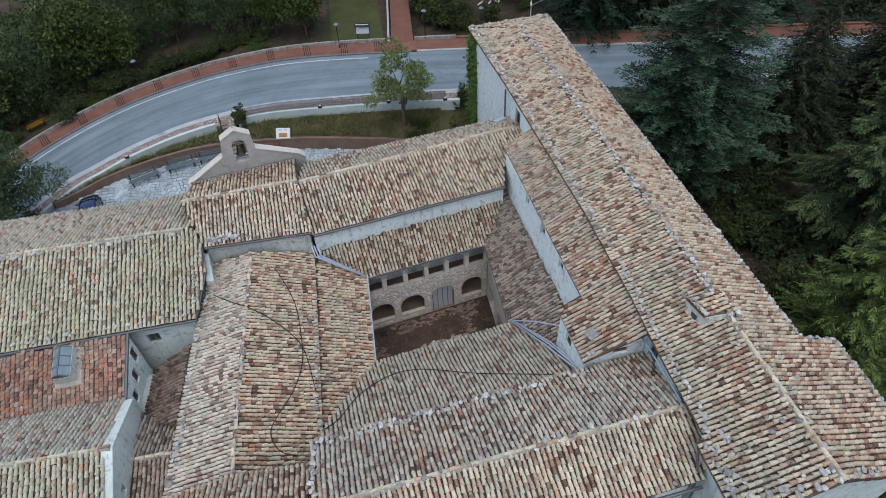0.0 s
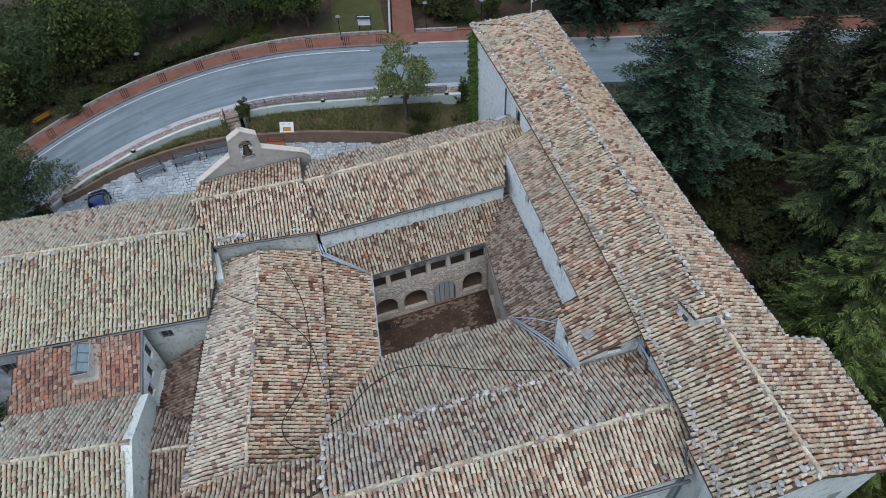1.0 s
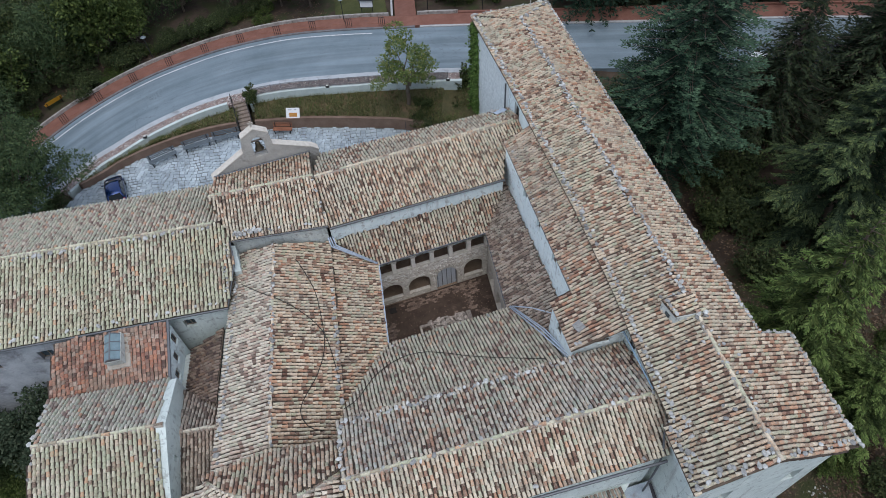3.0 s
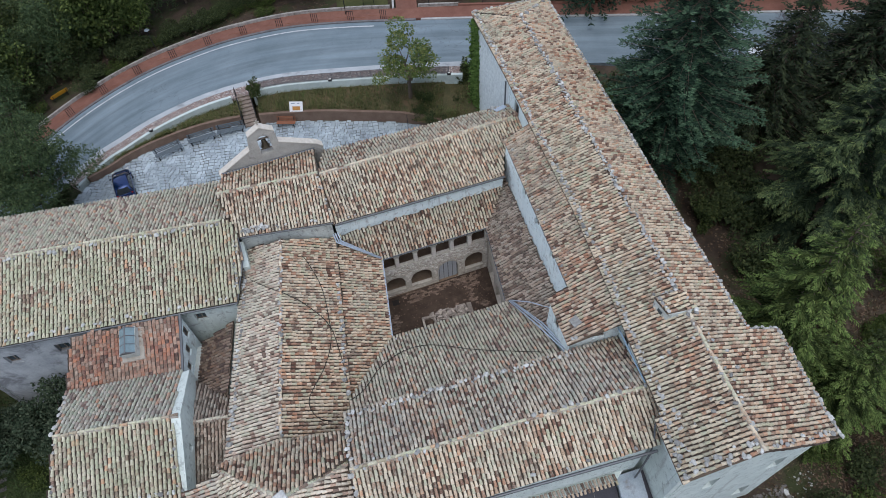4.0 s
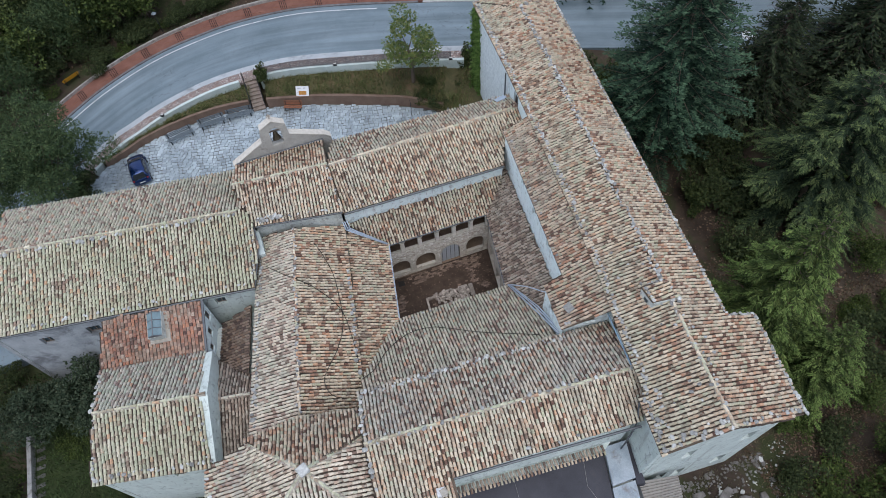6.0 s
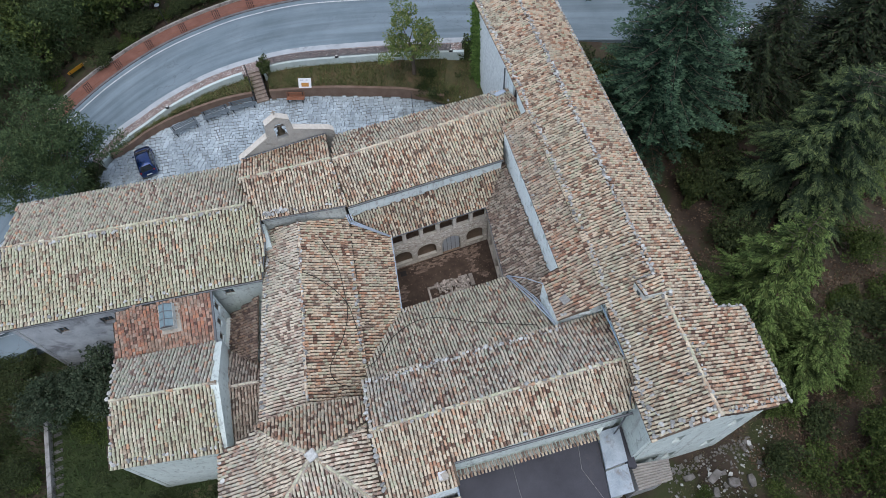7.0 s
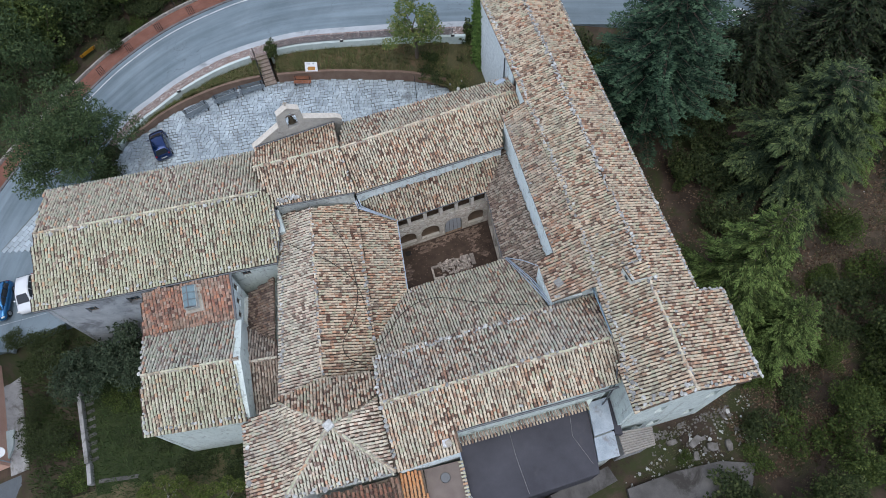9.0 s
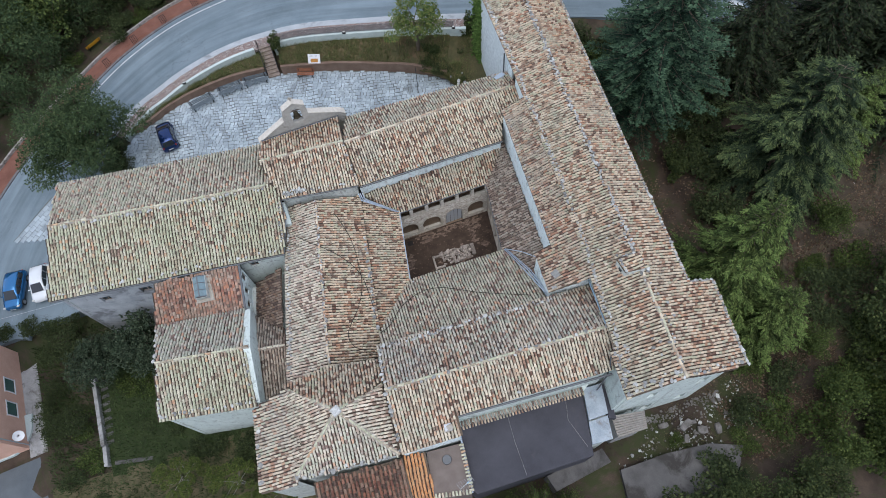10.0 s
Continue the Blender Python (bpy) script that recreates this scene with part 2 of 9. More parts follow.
def bm_box(bm, c, s, rz=0.0, bevel=0.0, rx=0.0, ry=0.0):
    r = bmesh.ops.create_cube(bm, size=1.0)
    vs = r["verts"]
    bmesh.ops.scale(bm, vec=s, verts=vs)
    if bevel:
        es = list({e for v in vs for e in v.link_edges})
        vs = list({v for f in bmesh.ops.bevel(bm, geom=es, offset=bevel, segments=1, affect="EDGES")["faces"] for v in f.verts} | {v for v in vs if v.is_valid})
    bmesh.ops.transform(bm, matrix=pose(*c, rx, ry, rz), verts=vs)
    return vs


def prism(bm, pts, z0, z1):
    """A solid on a plan outline. z0, z1: numbers or one value for each corner."""
    n = len(pts)
    lo = [z0] * n if isinstance(z0, (int, float)) else z0
    hi = [z1] * n if isinstance(z1, (int, float)) else z1
    a = [bm.verts.new((x, y, z)) for (x, y), z in zip(pts, lo)]
    b = [bm.verts.new((x, y, z)) for (x, y), z in zip(pts, hi)]
    bm.faces.new(a[::-1])
    bm.faces.new(b)
    for k in range(n):
        bm.faces.new((a[k], a[(k + 1) % n], b[(k + 1) % n], b[k]))


def tube(name, pts, radius, material, parent=None, label="", res=3):
    """A round bar along a line of points."""
    n = 4 + 2 * res
    P = [Vector(p) for p in pts]
    v, f = [], []
    s = None
    for k, p in enumerate(P):
        d = (P[min(k + 1, len(P) - 1)] - P[max(k - 1, 0)]).normalized()
        s = d.orthogonal().normalized() if s is None else (s - d * s.dot(d)).normalized()
        t = d.cross(s)
        for j in range(n):
            a = 2 * math.pi * j / n
            v.append(tuple(p + (s * math.cos(a) + t * math.sin(a)) * radius))
    for k in range(len(P) - 1):
        for j in range(n):
            f.append((k * n + j, k * n + (j + 1) % n, (k + 1) * n + (j + 1) % n, (k + 1) * n + j))
    f.append(tuple(range(n))[::-1])
    f.append(tuple((len(P) - 1) * n + j for j in range(n)))
    ob = mesh_ob(name, v, f, material, parent, len(P) > 2)
    return tagged(ob, label=label)


def inside(pts, poly):
    """Which of the points (n, 2) lie in the polygon."""
    x, y = pts[:, 0], pts[:, 1]
    res = np.zeros(len(pts), bool)
    n = len(poly)
    for k in range(n):
        (x0, y0), (x1, y1) = poly[k], poly[(k + 1) % n]
        if y0 == y1:
            continue
        c = ((y0 > y) != (y1 > y)) & (x < (x1 - x0) * (y - y0) / (y1 - y0) + x0)
        res ^= c
    return res


class Plane:
    """A roof plane: through the level line a-b, falling by k for each metre to the given side (1: right of a to b)."""

    def __init__(self, a, b, k, side=1):
        self.a, b = np.array(a, float), np.array(b, float)
        d = (b - self.a)[:2]
        self.u = d / np.linalg.norm(d)
        self.v = np.array([self.u[1], -self.u[0]]) * side
        self.rise = (b[2] - self.a[2]) / np.linalg.norm(d)
        self.k = k

    def z(self, x, y):
        d = np.stack([np.asarray(x, float) - self.a[0], np.asarray(y, float) - self.a[1]], -1)
        return self.a[2] + d @ self.u * self.rise - self.k * (d @ self.v)

    def p(self, x, y, up=0.0):
        return (x, y, float(self.z(x, y)) + up)


PITCH, COURSE = 0.208, 0.262
RNG = np.random.default_rng(7)


def tile_template(seg, r0, r1, length, lip, flat=1.0, invert=False):
    """A half-round clay tile along +y (down the slope), wide end at the lower end, with a thick lip."""
    v, f = [], []
    ang = [math.pi * k / seg for k in range(seg + 1)]
    for y, r in ((-length / 2, r0), (length / 2, r1)):
        v += [(-r * math.cos(a), y, (-1 if invert else 1) * r * flat * math.sin(a)) for a in ang]
    n = seg + 1
    for k in range(seg):
        f.append((k, k + 1, n + k + 1, n + k) if invert else (k + 1, k, n + k, n + k + 1))
    if lip:
        v += [(-(r1 - lip) * math.cos(a), length / 2 - 0.004, (r1 - lip) * flat * math.sin(a)) for a in ang]
        for k in range(seg):
            f.append((n + k + 1, n + k, 2 * n + k, 2 * n + k + 1))
    return np.array(v), f


COVER_V, COVER_F = tile_template(5, 0.058, 0.089, COURSE + 0.055, 0.027, 1.15)
BED_V, BED_F = tile_template(3, 0.067, 0.057, COURSE + 0.05, 0.0, 0.6, True)
FLAT_V, FLAT_F = np.array([(x, y, z - 0.045 * (y < 0)) for y in (-COURSE / 2 - 0.04, COURSE / 2) for x, z in ((-0.092, 0.0), (-0.084, 0.03), (-0.03, 0.044), (0.03, 0.044), (0.084, 0.03), (0.092, 0.0))] + [(x, COURSE / 2 - 0.002, -0.02) for x in (-0.092, 0.092)]), [(k, k + 6, k + 7, k + 1) for k in range(5)] + [(6, 12, 13, 11, 10, 9, 8, 7)]
TILE_MESH = {}


def tile_mesh(material, flat=False):
    if material.name not in TILE_MESH:
        me = bpy.data.meshes.new("roof_tile")
        me.from_pydata((FLAT_V if flat else COVER_V).tolist(), [], FLAT_F if flat else COVER_F)
        if not flat:
            me.shade_smooth()
        me.materials.append(material)
        TILE_MESH[material.name] = me
    return TILE_MESH[material.name]


def joined(name, tv, tf, mats, material, parent):
    """Many copies of one small template, each by its 4 x 4 matrix, in one mesh."""
    if not len(mats):
        return None
    h = np.concatenate([tv, np.ones((len(tv), 1))], 1)
    v = np.einsum("nij,kj->nki", mats, h)[..., :3].reshape(-1, 3)
    f = [tuple(i + k * len(tv) for i in q) for k in range(len(mats)) for q in tf]
    ob = mesh_ob(name, v, f, material, parent, True)
    return tagged(ob, kind="stuff")


def roof(parent, outline, pl, material, near=None, count=0, thick=0.16, pitch=PITCH, course=COURSE, deck=M_DECK, name="roof", wobble=1.0, flat=False):
    """One slope: a deck on the plan outline, bed tiles and rows of cover tiles down its fall. count: how many of the
    tiles nearest to the plan point near are objects of their own."""
    bm = bmesh.new()
    top = [float(pl.z(x, y)) for x, y in outline]
    prism(bm, outline, [z - thick for z in top], top)
    bmesh.ops.recalc_face_normals(bm, faces=bm.faces)
    base = part(name, bm, deck, parent)
    poly = np.array(outline)
    rel = poly - pl.a[:2]
    us, vs = rel @ pl.u, rel @ pl.v
    sl = math.sqrt(1 + pl.k * pl.k)
    dv = course / sl
    uu, vv = [], []
    for c in range(math.floor(us.min() / pitch), math.ceil(us.max() / pitch) + 1):
        u = (c + 0.5) * pitch + RNG.normal(0, 0.006)
        cross = []
        for k in range(len(us)):
            u0, u1, v0, v1 = us[k], us[(k + 1) % len(us)], vs[k], vs[(k + 1) % len(us)]
            if (u0 > u) != (u1 > u):
                cross.append(v0 + (v1 - v0) * (u - u0) / (u1 - u0))
        cross.sort()
        step = dv * RNG.uniform(0.93, 1.06)
        first = RNG.uniform(-0.12, 0.12) * dv
        for v0, v1 in zip(cross[::2], cross[1::2]):
            m = max(1, round((v1 - v0) / step))
            for q in range(m):
                uu.append(u + (RNG.normal(0, 0.010) + 0.022 * math.sin(v0 * 3 + c * 0.31 + q * 0.55) * math.sin(c * 0.17 + q * 0.21)) * wobble)
                vv.append(v1 - (q + 0.52) * step + first * (q > 0) + RNG.normal(0, 0.014 if q else 0.004))
    xy = pl.a[:2] + np.array(uu)[:, None] * pl.u + np.array(vv)[:, None] * pl.v
    n = len(xy)
    z = pl.z(xy[:, 0], xy[:, 1])
    # local axes: across, down the slope, out of it
    ax = np.array([*pl.u, pl.rise])
    ax /= np.linalg.norm(ax)
    ay = np.array([*pl.v, -pl.k])
    ay /= np.linalg.norm(ay)
    az = np.cross(ax, ay)
    if az[2] < 0:
        ax, az = -ax, -az

    def frames(turn, pitch_up, lift, wide):
        c, s = np.cos(turn), np.sin(turn)
        x2 = c[:, None] * ax + s[:, None] * ay
        y2 = -s[:, None] * ax + c[:, None] * ay
        y2 = y2 + pitch_up[:, None] * az
        m = np.zeros((n, 4, 4))
        m[:, :3, 0], m[:, :3, 1], m[:, :3, 2] = x2 * wide[:, None], y2, az * wide[:, None]
        m[:, :3, 3] = np.column_stack([xy, z]) + az * lift[:, None]
        m[:, 3, 3] = 1
        return m

    one = np.ones(n)
    cover = frames(RNG.normal(0, 0.035, n) * wobble, 0.095 + RNG.normal(0, 0.03, n), 0.060 + RNG.normal(0, 0.009, n), one * pitch / PITCH * RNG.uniform(0.90, 1.08, n))
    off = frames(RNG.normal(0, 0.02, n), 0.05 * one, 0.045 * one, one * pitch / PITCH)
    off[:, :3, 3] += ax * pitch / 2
    # bed tiles carry the gaps' shade in their dark colour, besides dirt
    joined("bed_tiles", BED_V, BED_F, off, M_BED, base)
    far = np.ones(n, bool)
    if count and near is not None:
        order = np.argsort(((xy - np.array(near)) ** 2).sum(1))[:int(count * 0.8)]
        far[order] = False
        me = tile_mesh(material, flat)
        for k in order:
            t = new("roof_tile", me)
            t.parent = base
            t.matrix_basis = Matrix(cover[k].tolist())
    joined("roof_tiles", FLAT_V if flat else COVER_V, FLAT_F if flat else COVER_F, cover[far], material, base)
    return base


ROCKS = []


def rock_meshes():
    for k in range(7):
        bm = bmesh.new()
        bmesh.ops.create_icosphere(bm, subdivisions=1, radius=0.5)
        for v in bm.verts:
            d = noise.noise(v.co * 1.7 + Vector((k * 5.1, 0, 0)))
            v.co *= 1 + 0.55 * d
            v.co.z *= 0.62
            v.co.x *= 1.15
        me = bpy.data.meshes.new("stone")
        bm.to_mesh(me)
        bm.free()
        me.materials.append(M_ROCK)
        ROCKS.append(me)


rock_meshes()


def stones(parent, a, b, step=0.42, size=(0.16, 0.34), spread=0.12, lift=0.14, skip=0.15, rnd=None):
    """Loose field stones that weigh the tiles down, along a line."""
    rnd = rnd or random.Random(hash((round(a[0], 2), round(b[1], 2))) & 0xFFFF)
    a, b = Vector(a), Vector(b)
    n = max(1, int((b - a).length / step / 0.8))
    side = (b - a).cross(Vector((0, 0, 1))).normalized()
    for k in range(n):
        if rnd.random() < skip:
            continue
        p = a.lerp(b, (k + rnd.uniform(0.1, 0.9)) / n) + side * rnd.uniform(-spread, spread)
        s = rnd.uniform(*size) * rnd.uniform(0.75, 1.05)
        o = new("stone", ROCKS[rnd.randrange(len(ROCKS))])
        o.parent = parent
        o.matrix_basis = pose(p.x, p.y, p.z + lift + 0.05, rnd.uniform(-15, 15), rnd.uniform(-15, 15), rnd.uniform(0, 360)) @ Matrix.Diagonal((s, s * rnd.uniform(0.7, 1.1), s, 1))


def ridge_caps(parent, a, b, material, mortar=True, width=0.24):
    """A row of wider tiles bedded in mortar along a ridge or hip."""
    a, b = Vector(a), Vector(b)
    d = (b - a).normalized()
    side = d.cross(Vector((0, 0, 1))).normalized()
    up = side.cross(d)
    ln = (b - a).length
    if mortar:
        n = max(2, int(ln / 0.35))
        v, f = [], []
        rnd = random.Random(int(ln * 1000))
        for k in range(n + 1):
            p = a + d * (ln * k / n)
            w = width * rnd.uniform(0.42, 0.68)
            h = rnd.uniform(0.10, 0.15)
            for o, z in ((-w, -0.02), (-w * 0.55, h), (w * 0.55, h), (w, -0.02)):
                v.append(tuple(p + side * o + up * z))
        for k in range(n):
            for j in range(3):
                f.append((4 * k + j, 4 * k + j + 1, 4 * k + 5 + j, 4 * k + 4 + j))
        mesh_ob("ridge_mortar", v, f, M_MORTAR, parent)
    n = max(1, int(ln / 0.42))
    rnd = random.Random(int(ln * 977))
    m = []
    for k in range(n):
        p = a + d * (ln * (k + 0.5) / n) + up * (0.085 + rnd.uniform(-0.01, 0.02)) + side * rnd.uniform(-0.025, 0.025)
        M = Matrix((side, d, up)).transposed().to_4x4()
        M.translation = p
        m.append(np.array(M @ pose(0, 0, 0, rnd.uniform(-2, 2), 0, rnd.uniform(-4, 4)) @ Matrix.Diagonal((1.15, 1.35, 1.1, 1))))
    joined("ridge_tiles", COVER_V, COVER_F, np.array(m), material, parent)


def wall(parent, p, q, z0, top, material, openings=(), thick=0.35, inner=None, name="wall"):
    """A wall between two plan points, outer face on the line with its outside to the right of p to q. top: a height, or
    two, for the ends. openings: (s0, s1, z0, z1, rise) along it, with an arch of that rise; they go through the wall."""
    P, Q = Vector((*p, 0)), Vector((*q, 0))
    d = (Q - P)
    ln = d.length
    d.normalize()
    nrm = Vector((d.y, -d.x, 0))
    t0, t1 = (top, top) if isinstance(top, (int, float)) else top
    bm = bmesh.new()
    cuts = sorted({0.0, ln, *[o[0] for o in openings], *[o[1] for o in openings]})

    def pt(s, z, depth):
        w = P + d * s - nrm * depth
        return bm.verts.new((w.x, w.y, z))

    def quad(s0, s1, za0, za1, zb0, zb1, depth, flip=False):
        vs = [pt(s0, za0, depth), pt(s1, za1, depth), pt(s1, zb1, depth), pt(s0, zb0, depth)]
        bm.faces.new(vs[::-1] if flip else vs)

    tz = lambda s: t0 + (t1 - t0) * s / ln
    for s0, s1 in zip(cuts, cuts[1:]):
        holes = sorted([o for o in openings if o[0] <= s0 + 1e-6 and o[1] >= s1 - 1e-6], key=lambda o: o[2])
        for depth, flip in ((0, False), (thick, True)):
            z = z0
            for o in holes:
                quad(s0, s1, z, z, o[2], o[2], depth, flip)
                z = o[3]
            quad(s0, s1, z, z, tz(s0), tz(s1), depth, flip)
    for o in openings:
        s0, s1, za, zb, rise = o
        seg = 10 if rise else 1
        arc = []
        for k in range(seg + 1):
            c = -1 + 2 * k / seg
            arc.append((s0 + (s1 - s0) * k / seg, zb - rise + rise * math.sqrt(max(0, 1 - c * c)) if rise else zb))
        for (sa, z_a), (sb, z_b) in zip(arc, arc[1:]):
            if rise:
                for depth, flip in ((0, False), (thick, True)):
                    quad(sa, sb, z_a, z_b, zb, zb, depth, flip)
            bm.faces.new([pt(sa, z_a, 0), pt(sb, z_b, 0), pt(sb, z_b, thick), pt(sa, z_a, thick)])
        for s, ztop in ((s0, arc[0][1]), (s1, arc[-1][1])):
            bm.faces.new([pt(s, za, 0), pt(s, ztop, 0), pt(s, ztop, thick), pt(s, za, thick)])
        bm.faces.new([pt(s0, za, 0), pt(s1, za, 0), pt(s1, za, thick), pt(s0, za, thick)])
    bm.faces.new([pt(0, t0, 0), pt(ln, t1, 0), pt(ln, t1, thick), pt(0, t0, thick)])
    bmesh.ops.remove_doubles(bm, verts=bm.verts, dist=0.0005)
    bmesh.ops.recalc_face_normals(bm, faces=bm.faces)
    return part(name, bm, material, parent)


def window(parent, p, q, o, depth=0.16):
    """A wooden casement set into an opening of a wall from p to q."""
    P, Q = Vector((*p, 0)), Vector((*q, 0))
    d = (Q - P).normalized()
    nrm = Vector((d.y, -d.x, 0))
    s0, s1, za, zb = o[:4]
    c = P + d * (s0 + s1) / 2 - nrm * depth
    rz = math.degrees(math.atan2(d.y, d.x))
    w, h = s1 - s0, zb - za
    bm = bmesh.new()
    for x, z, sx, sz in ((-w / 2 + 0.03, 0, 0.06, h), (w / 2 - 0.03, 0, 0.06, h), (0, h / 2 - 0.03, w - 0.12, 0.06), (0, -h / 2 + 0.03, w - 0.12, 0.06), (0, 0, 0.05, h - 0.12)):
        bm_box(bm, (x, 0, z), (sx, 0.06, sz))
    win = part("window", bm, M_FRAME, parent)
    win.matrix_basis = pose(c.x, c.y, (za + zb) / 2, 0, 0, rz)
    bm = bmesh.new()
    bm_box(bm, (0, 0.03, 0), (w - 0.08, 0.012, h - 0.08))
    part("pane", bm, M_GLASS, win)


def gutter(parent, pts, r=0.075, material=M_LEAD, name="gutter"):
    return tube(name, pts, r, material, parent, res=2)


# ---------------------------------------------------------------- east wing
WR_A, WR_B = (16.15, 12.60, 11.4), (11.03, -20.50, 11.4)
P_WW, P_WE = Plane(WR_A, WR_B, 0.38, 1), Plane(WR_A, WR_B, 0.41, -1)
W_EAVE = [(13.68, 16.28), (12.65, 8.07), (10.85, -4.50), (9.81, -10.34), (9.2, -13.06), (8.5, -17.0), (8.1, -17.19), (7.59, -20.06)]
E_EAVE = [(20.15, 15.92), (17.99, 2.67), (15.96, -9.58), (15.10, -14.93), (17.03, -15.30), (15.71, -21.08)]
GROUND_LOW = -3.2

wing = thing("east_wing", "long monastery wing with a clay tile roof and ridge stones", "building")
r = roof(wing, [*W_EAVE, WR_B[:2], WR_A[:2]], P_WW, M_ROSE, (9.5, -14.5), 170)
E_ROOF = roof(wing, [WR_A[:2], WR_B[:2], *E_EAVE[::-1]], P_WE, M_TAN, (14.0, -18.5), 110)
N_HIP = Plane((13.68, 16.28, 10.33), (20.15, 15.92, 10.06), -0.33, 1)
roof(wing, [(13.68, 16.28), WR_A[:2], (20.15, 15.92)], N_HIP, M_WARM)
NW_C, NE_C = P_WW.p(13.68, 16.28), P_WE.p(20.15, 15.92)
ridge_caps(r, (12.35, -12.2, 11.42), WR_B, M_WARM)
stones(r, WR_A, (12.35, -12.2, 11.42), 0.15, (0.13, 0.30), 0.17, 0.08, 0.05)
stones(r, (12.3, -13.6, 11.4), WR_B, 0.3, (0.12, 0.28), 0.28, 0.10, 0.25)
for a, b in zip(W_EAVE, W_EAVE[1:]):
    stones(r, P_WW.p(a[0] + 0.22, a[1]), P_WW.p(b[0] + 0.22, b[1]), 0.17, (0.12, 0.30), 0.16, 0.11, 0.1)
for a, b in zip(E_EAVE, E_EAVE[1:]):
    stones(E_ROOF, P_WE.p(a[0] - 0.05, a[1]), P_WE.p(b[0] - 0.05, b[1]), 0.19, (0.14, 0.28), 0.07, 0.09, 0.06)
stones(r, NW_C, NE_C, 0.25, (0.18, 0.36), 0.1, 0.12, 0.1)
stones(r, WR_A, NE_C, 0.5, (0.2, 0.38), 0.1, 0.12, 0.2)
stones(r, P_WW.p(7.8, -19.7), P_WW.p(11.0, -20.2), 0.22, (0.16, 0.36), 0.3, 0.12, 0.1)
stones(r, P_WW.p(8.9, -17.0), P_WW.p(8.0, -19.8), 0.26, (0.2, 0.4), 0.3, 0.12, 0.1)
stones(E_ROOF, P_WE.p(11.4, -20.3), P_WE.p(15.5, -20.8), 0.36, (0.15, 0.3), 0.15, 0.14, 0.2)
rnd = random.Random(5)
for k in range(46):
    y = rnd.uniform(-19, -9)
    x = 10.3 + (y + 10) * 0.19 + rnd.uniform(0.3, 3.2)
    stones(r, P_WW.p(x, y), P_WW.p(x + 0.3, y), 0.3, (0.12, 0.26), 0.05, 0.12, 0.35, rnd)
# walls under the eaves
ww = [(x + 0.28, y) for x, y in W_EAVE]
ww[0], ww[-1] = (13.95, 15.95), (7.92, -19.78)
ww[-2] = (8.55, -17.1)
ww[-3] = (8.8, -17.0)
ew = [(19.75, 15.6), (17.65, 2.75), (15.62, -9.5), (14.82, -15.2), (16.72, -15.58), (15.40, -20.75)]
for k, (a, b) in enumerate(zip(ww, ww[1:])):
    ops = [(1.4, 2.3, 7.7, 9.4, 0)] if k == 1 else [(2.0, 2.7, 8.6, 9.75, 0)] if k == 3 else []
    m = M_WHITESTONE if k == 0 else M_PLASTER if k < 3 else M_LIMEWALL
    wall(wing, a, b, GROUND_LOW if k < 6 else -1.6, (float(P_WW.z(*a)) - 0.1, float(P_WW.z(*b)) - 0.1), m, ops)
    for o in ops:
        window(wing, a, b, o)
for a, b in zip(ew, ew[1:]):
    wall(wing, b, a, GROUND_LOW, (float(P_WE.z(*b)) - 0.1, float(P_WE.z(*a)) - 0.1), M_OLDWALL)
SW_W, SE_W, MID_W = ww[-1], ew[-1], (11.0, -20.17)
wall(wing, MID_W, SE_W, GROUND_LOW, (11.2, float(P_WE.z(*SE_W)) - 0.1), M_LIMEWALL, [(0.1, 0.8, -0.3, 1.3, 0), (2.75, 3.45, 0.2, 1.8, 0), (2.8, 3.5, 5.4, 6.9, 0)])
wall(wing, SW_W, MID_W, GROUND_LOW, (float(P_WW.z(*SW_W)) - 0.1, 11.2), M_LIMEWALL, [(1.9, 2.6, 0.1, 1.6, 0), (2.3, 2.95, 5.2, 6.7, 0)])
for p, q, o in ((MID_W, SE_W, (0.1, 0.8, -0.3, 1.3)), (MID_W, SE_W, (2.75, 3.45, 0.2, 1.8)), (MID_W, SE_W, (2.8, 3.5, 5.4, 6.9)), (SW_W, MID_W, (1.9, 2.6, 0.1, 1.6)), (SW_W, MID_W, (2.3, 2.95, 5.2, 6.7))):
    window(wing, p, q, o, 0.3)
wall(wing, ew[0], ww[0], GROUND_LOW, (9.9, 10.2), M_OLDWALL)
# small dormer near the ridge
bm = bmesh.new()
prism(bm, [(11.02, -12.2), (11.08, -13.25), (12.45, -13.45), (12.40, -12.35)], [10.5, 10.45, 10.9, 10.9], [11.66, 11.64, 11.52, 11.54])
bmesh.ops.recalc_face_normals(bm, faces=bm.faces)
dorm = part("dormer", bm, M_OLDWALL, wing, "small grey plastered dormer with a dark opening")
bm = bmesh.new()
bm_box(bm, (11.04, -12.72, 11.2), (0.05, 0.3, 0.24), -3)
part("window", bm, M_GLASS, dorm)
P_DORM = Plane((12.42, -12.2, 11.60), (12.42, -13.5, 11.60), -0.06, 1)
roof(wing, [(10.98, -12.12), (11.04, -13.2), (12.5, -13.4), (12.45, -12.3)], P_DORM, M_TAN, thick=0.07)
stones(r, (11.1, -12.2, 11.68), (11.15, -13.15, 11.68), 0.2, (0.16, 0.3), 0.05, 0.1, 0.0)
stones(r, (11.2, -12.1, 11.4), (12.3, -12.2, 11.6), 0.25, (0.16, 0.3), 0.05, 0.05, 0.0)
stones(r, (12.2, -13.6, 11.42), (12.6, -13.5, 11.45), 0.14, (0.16, 0.34), 0.15, 0.1, 0.0)

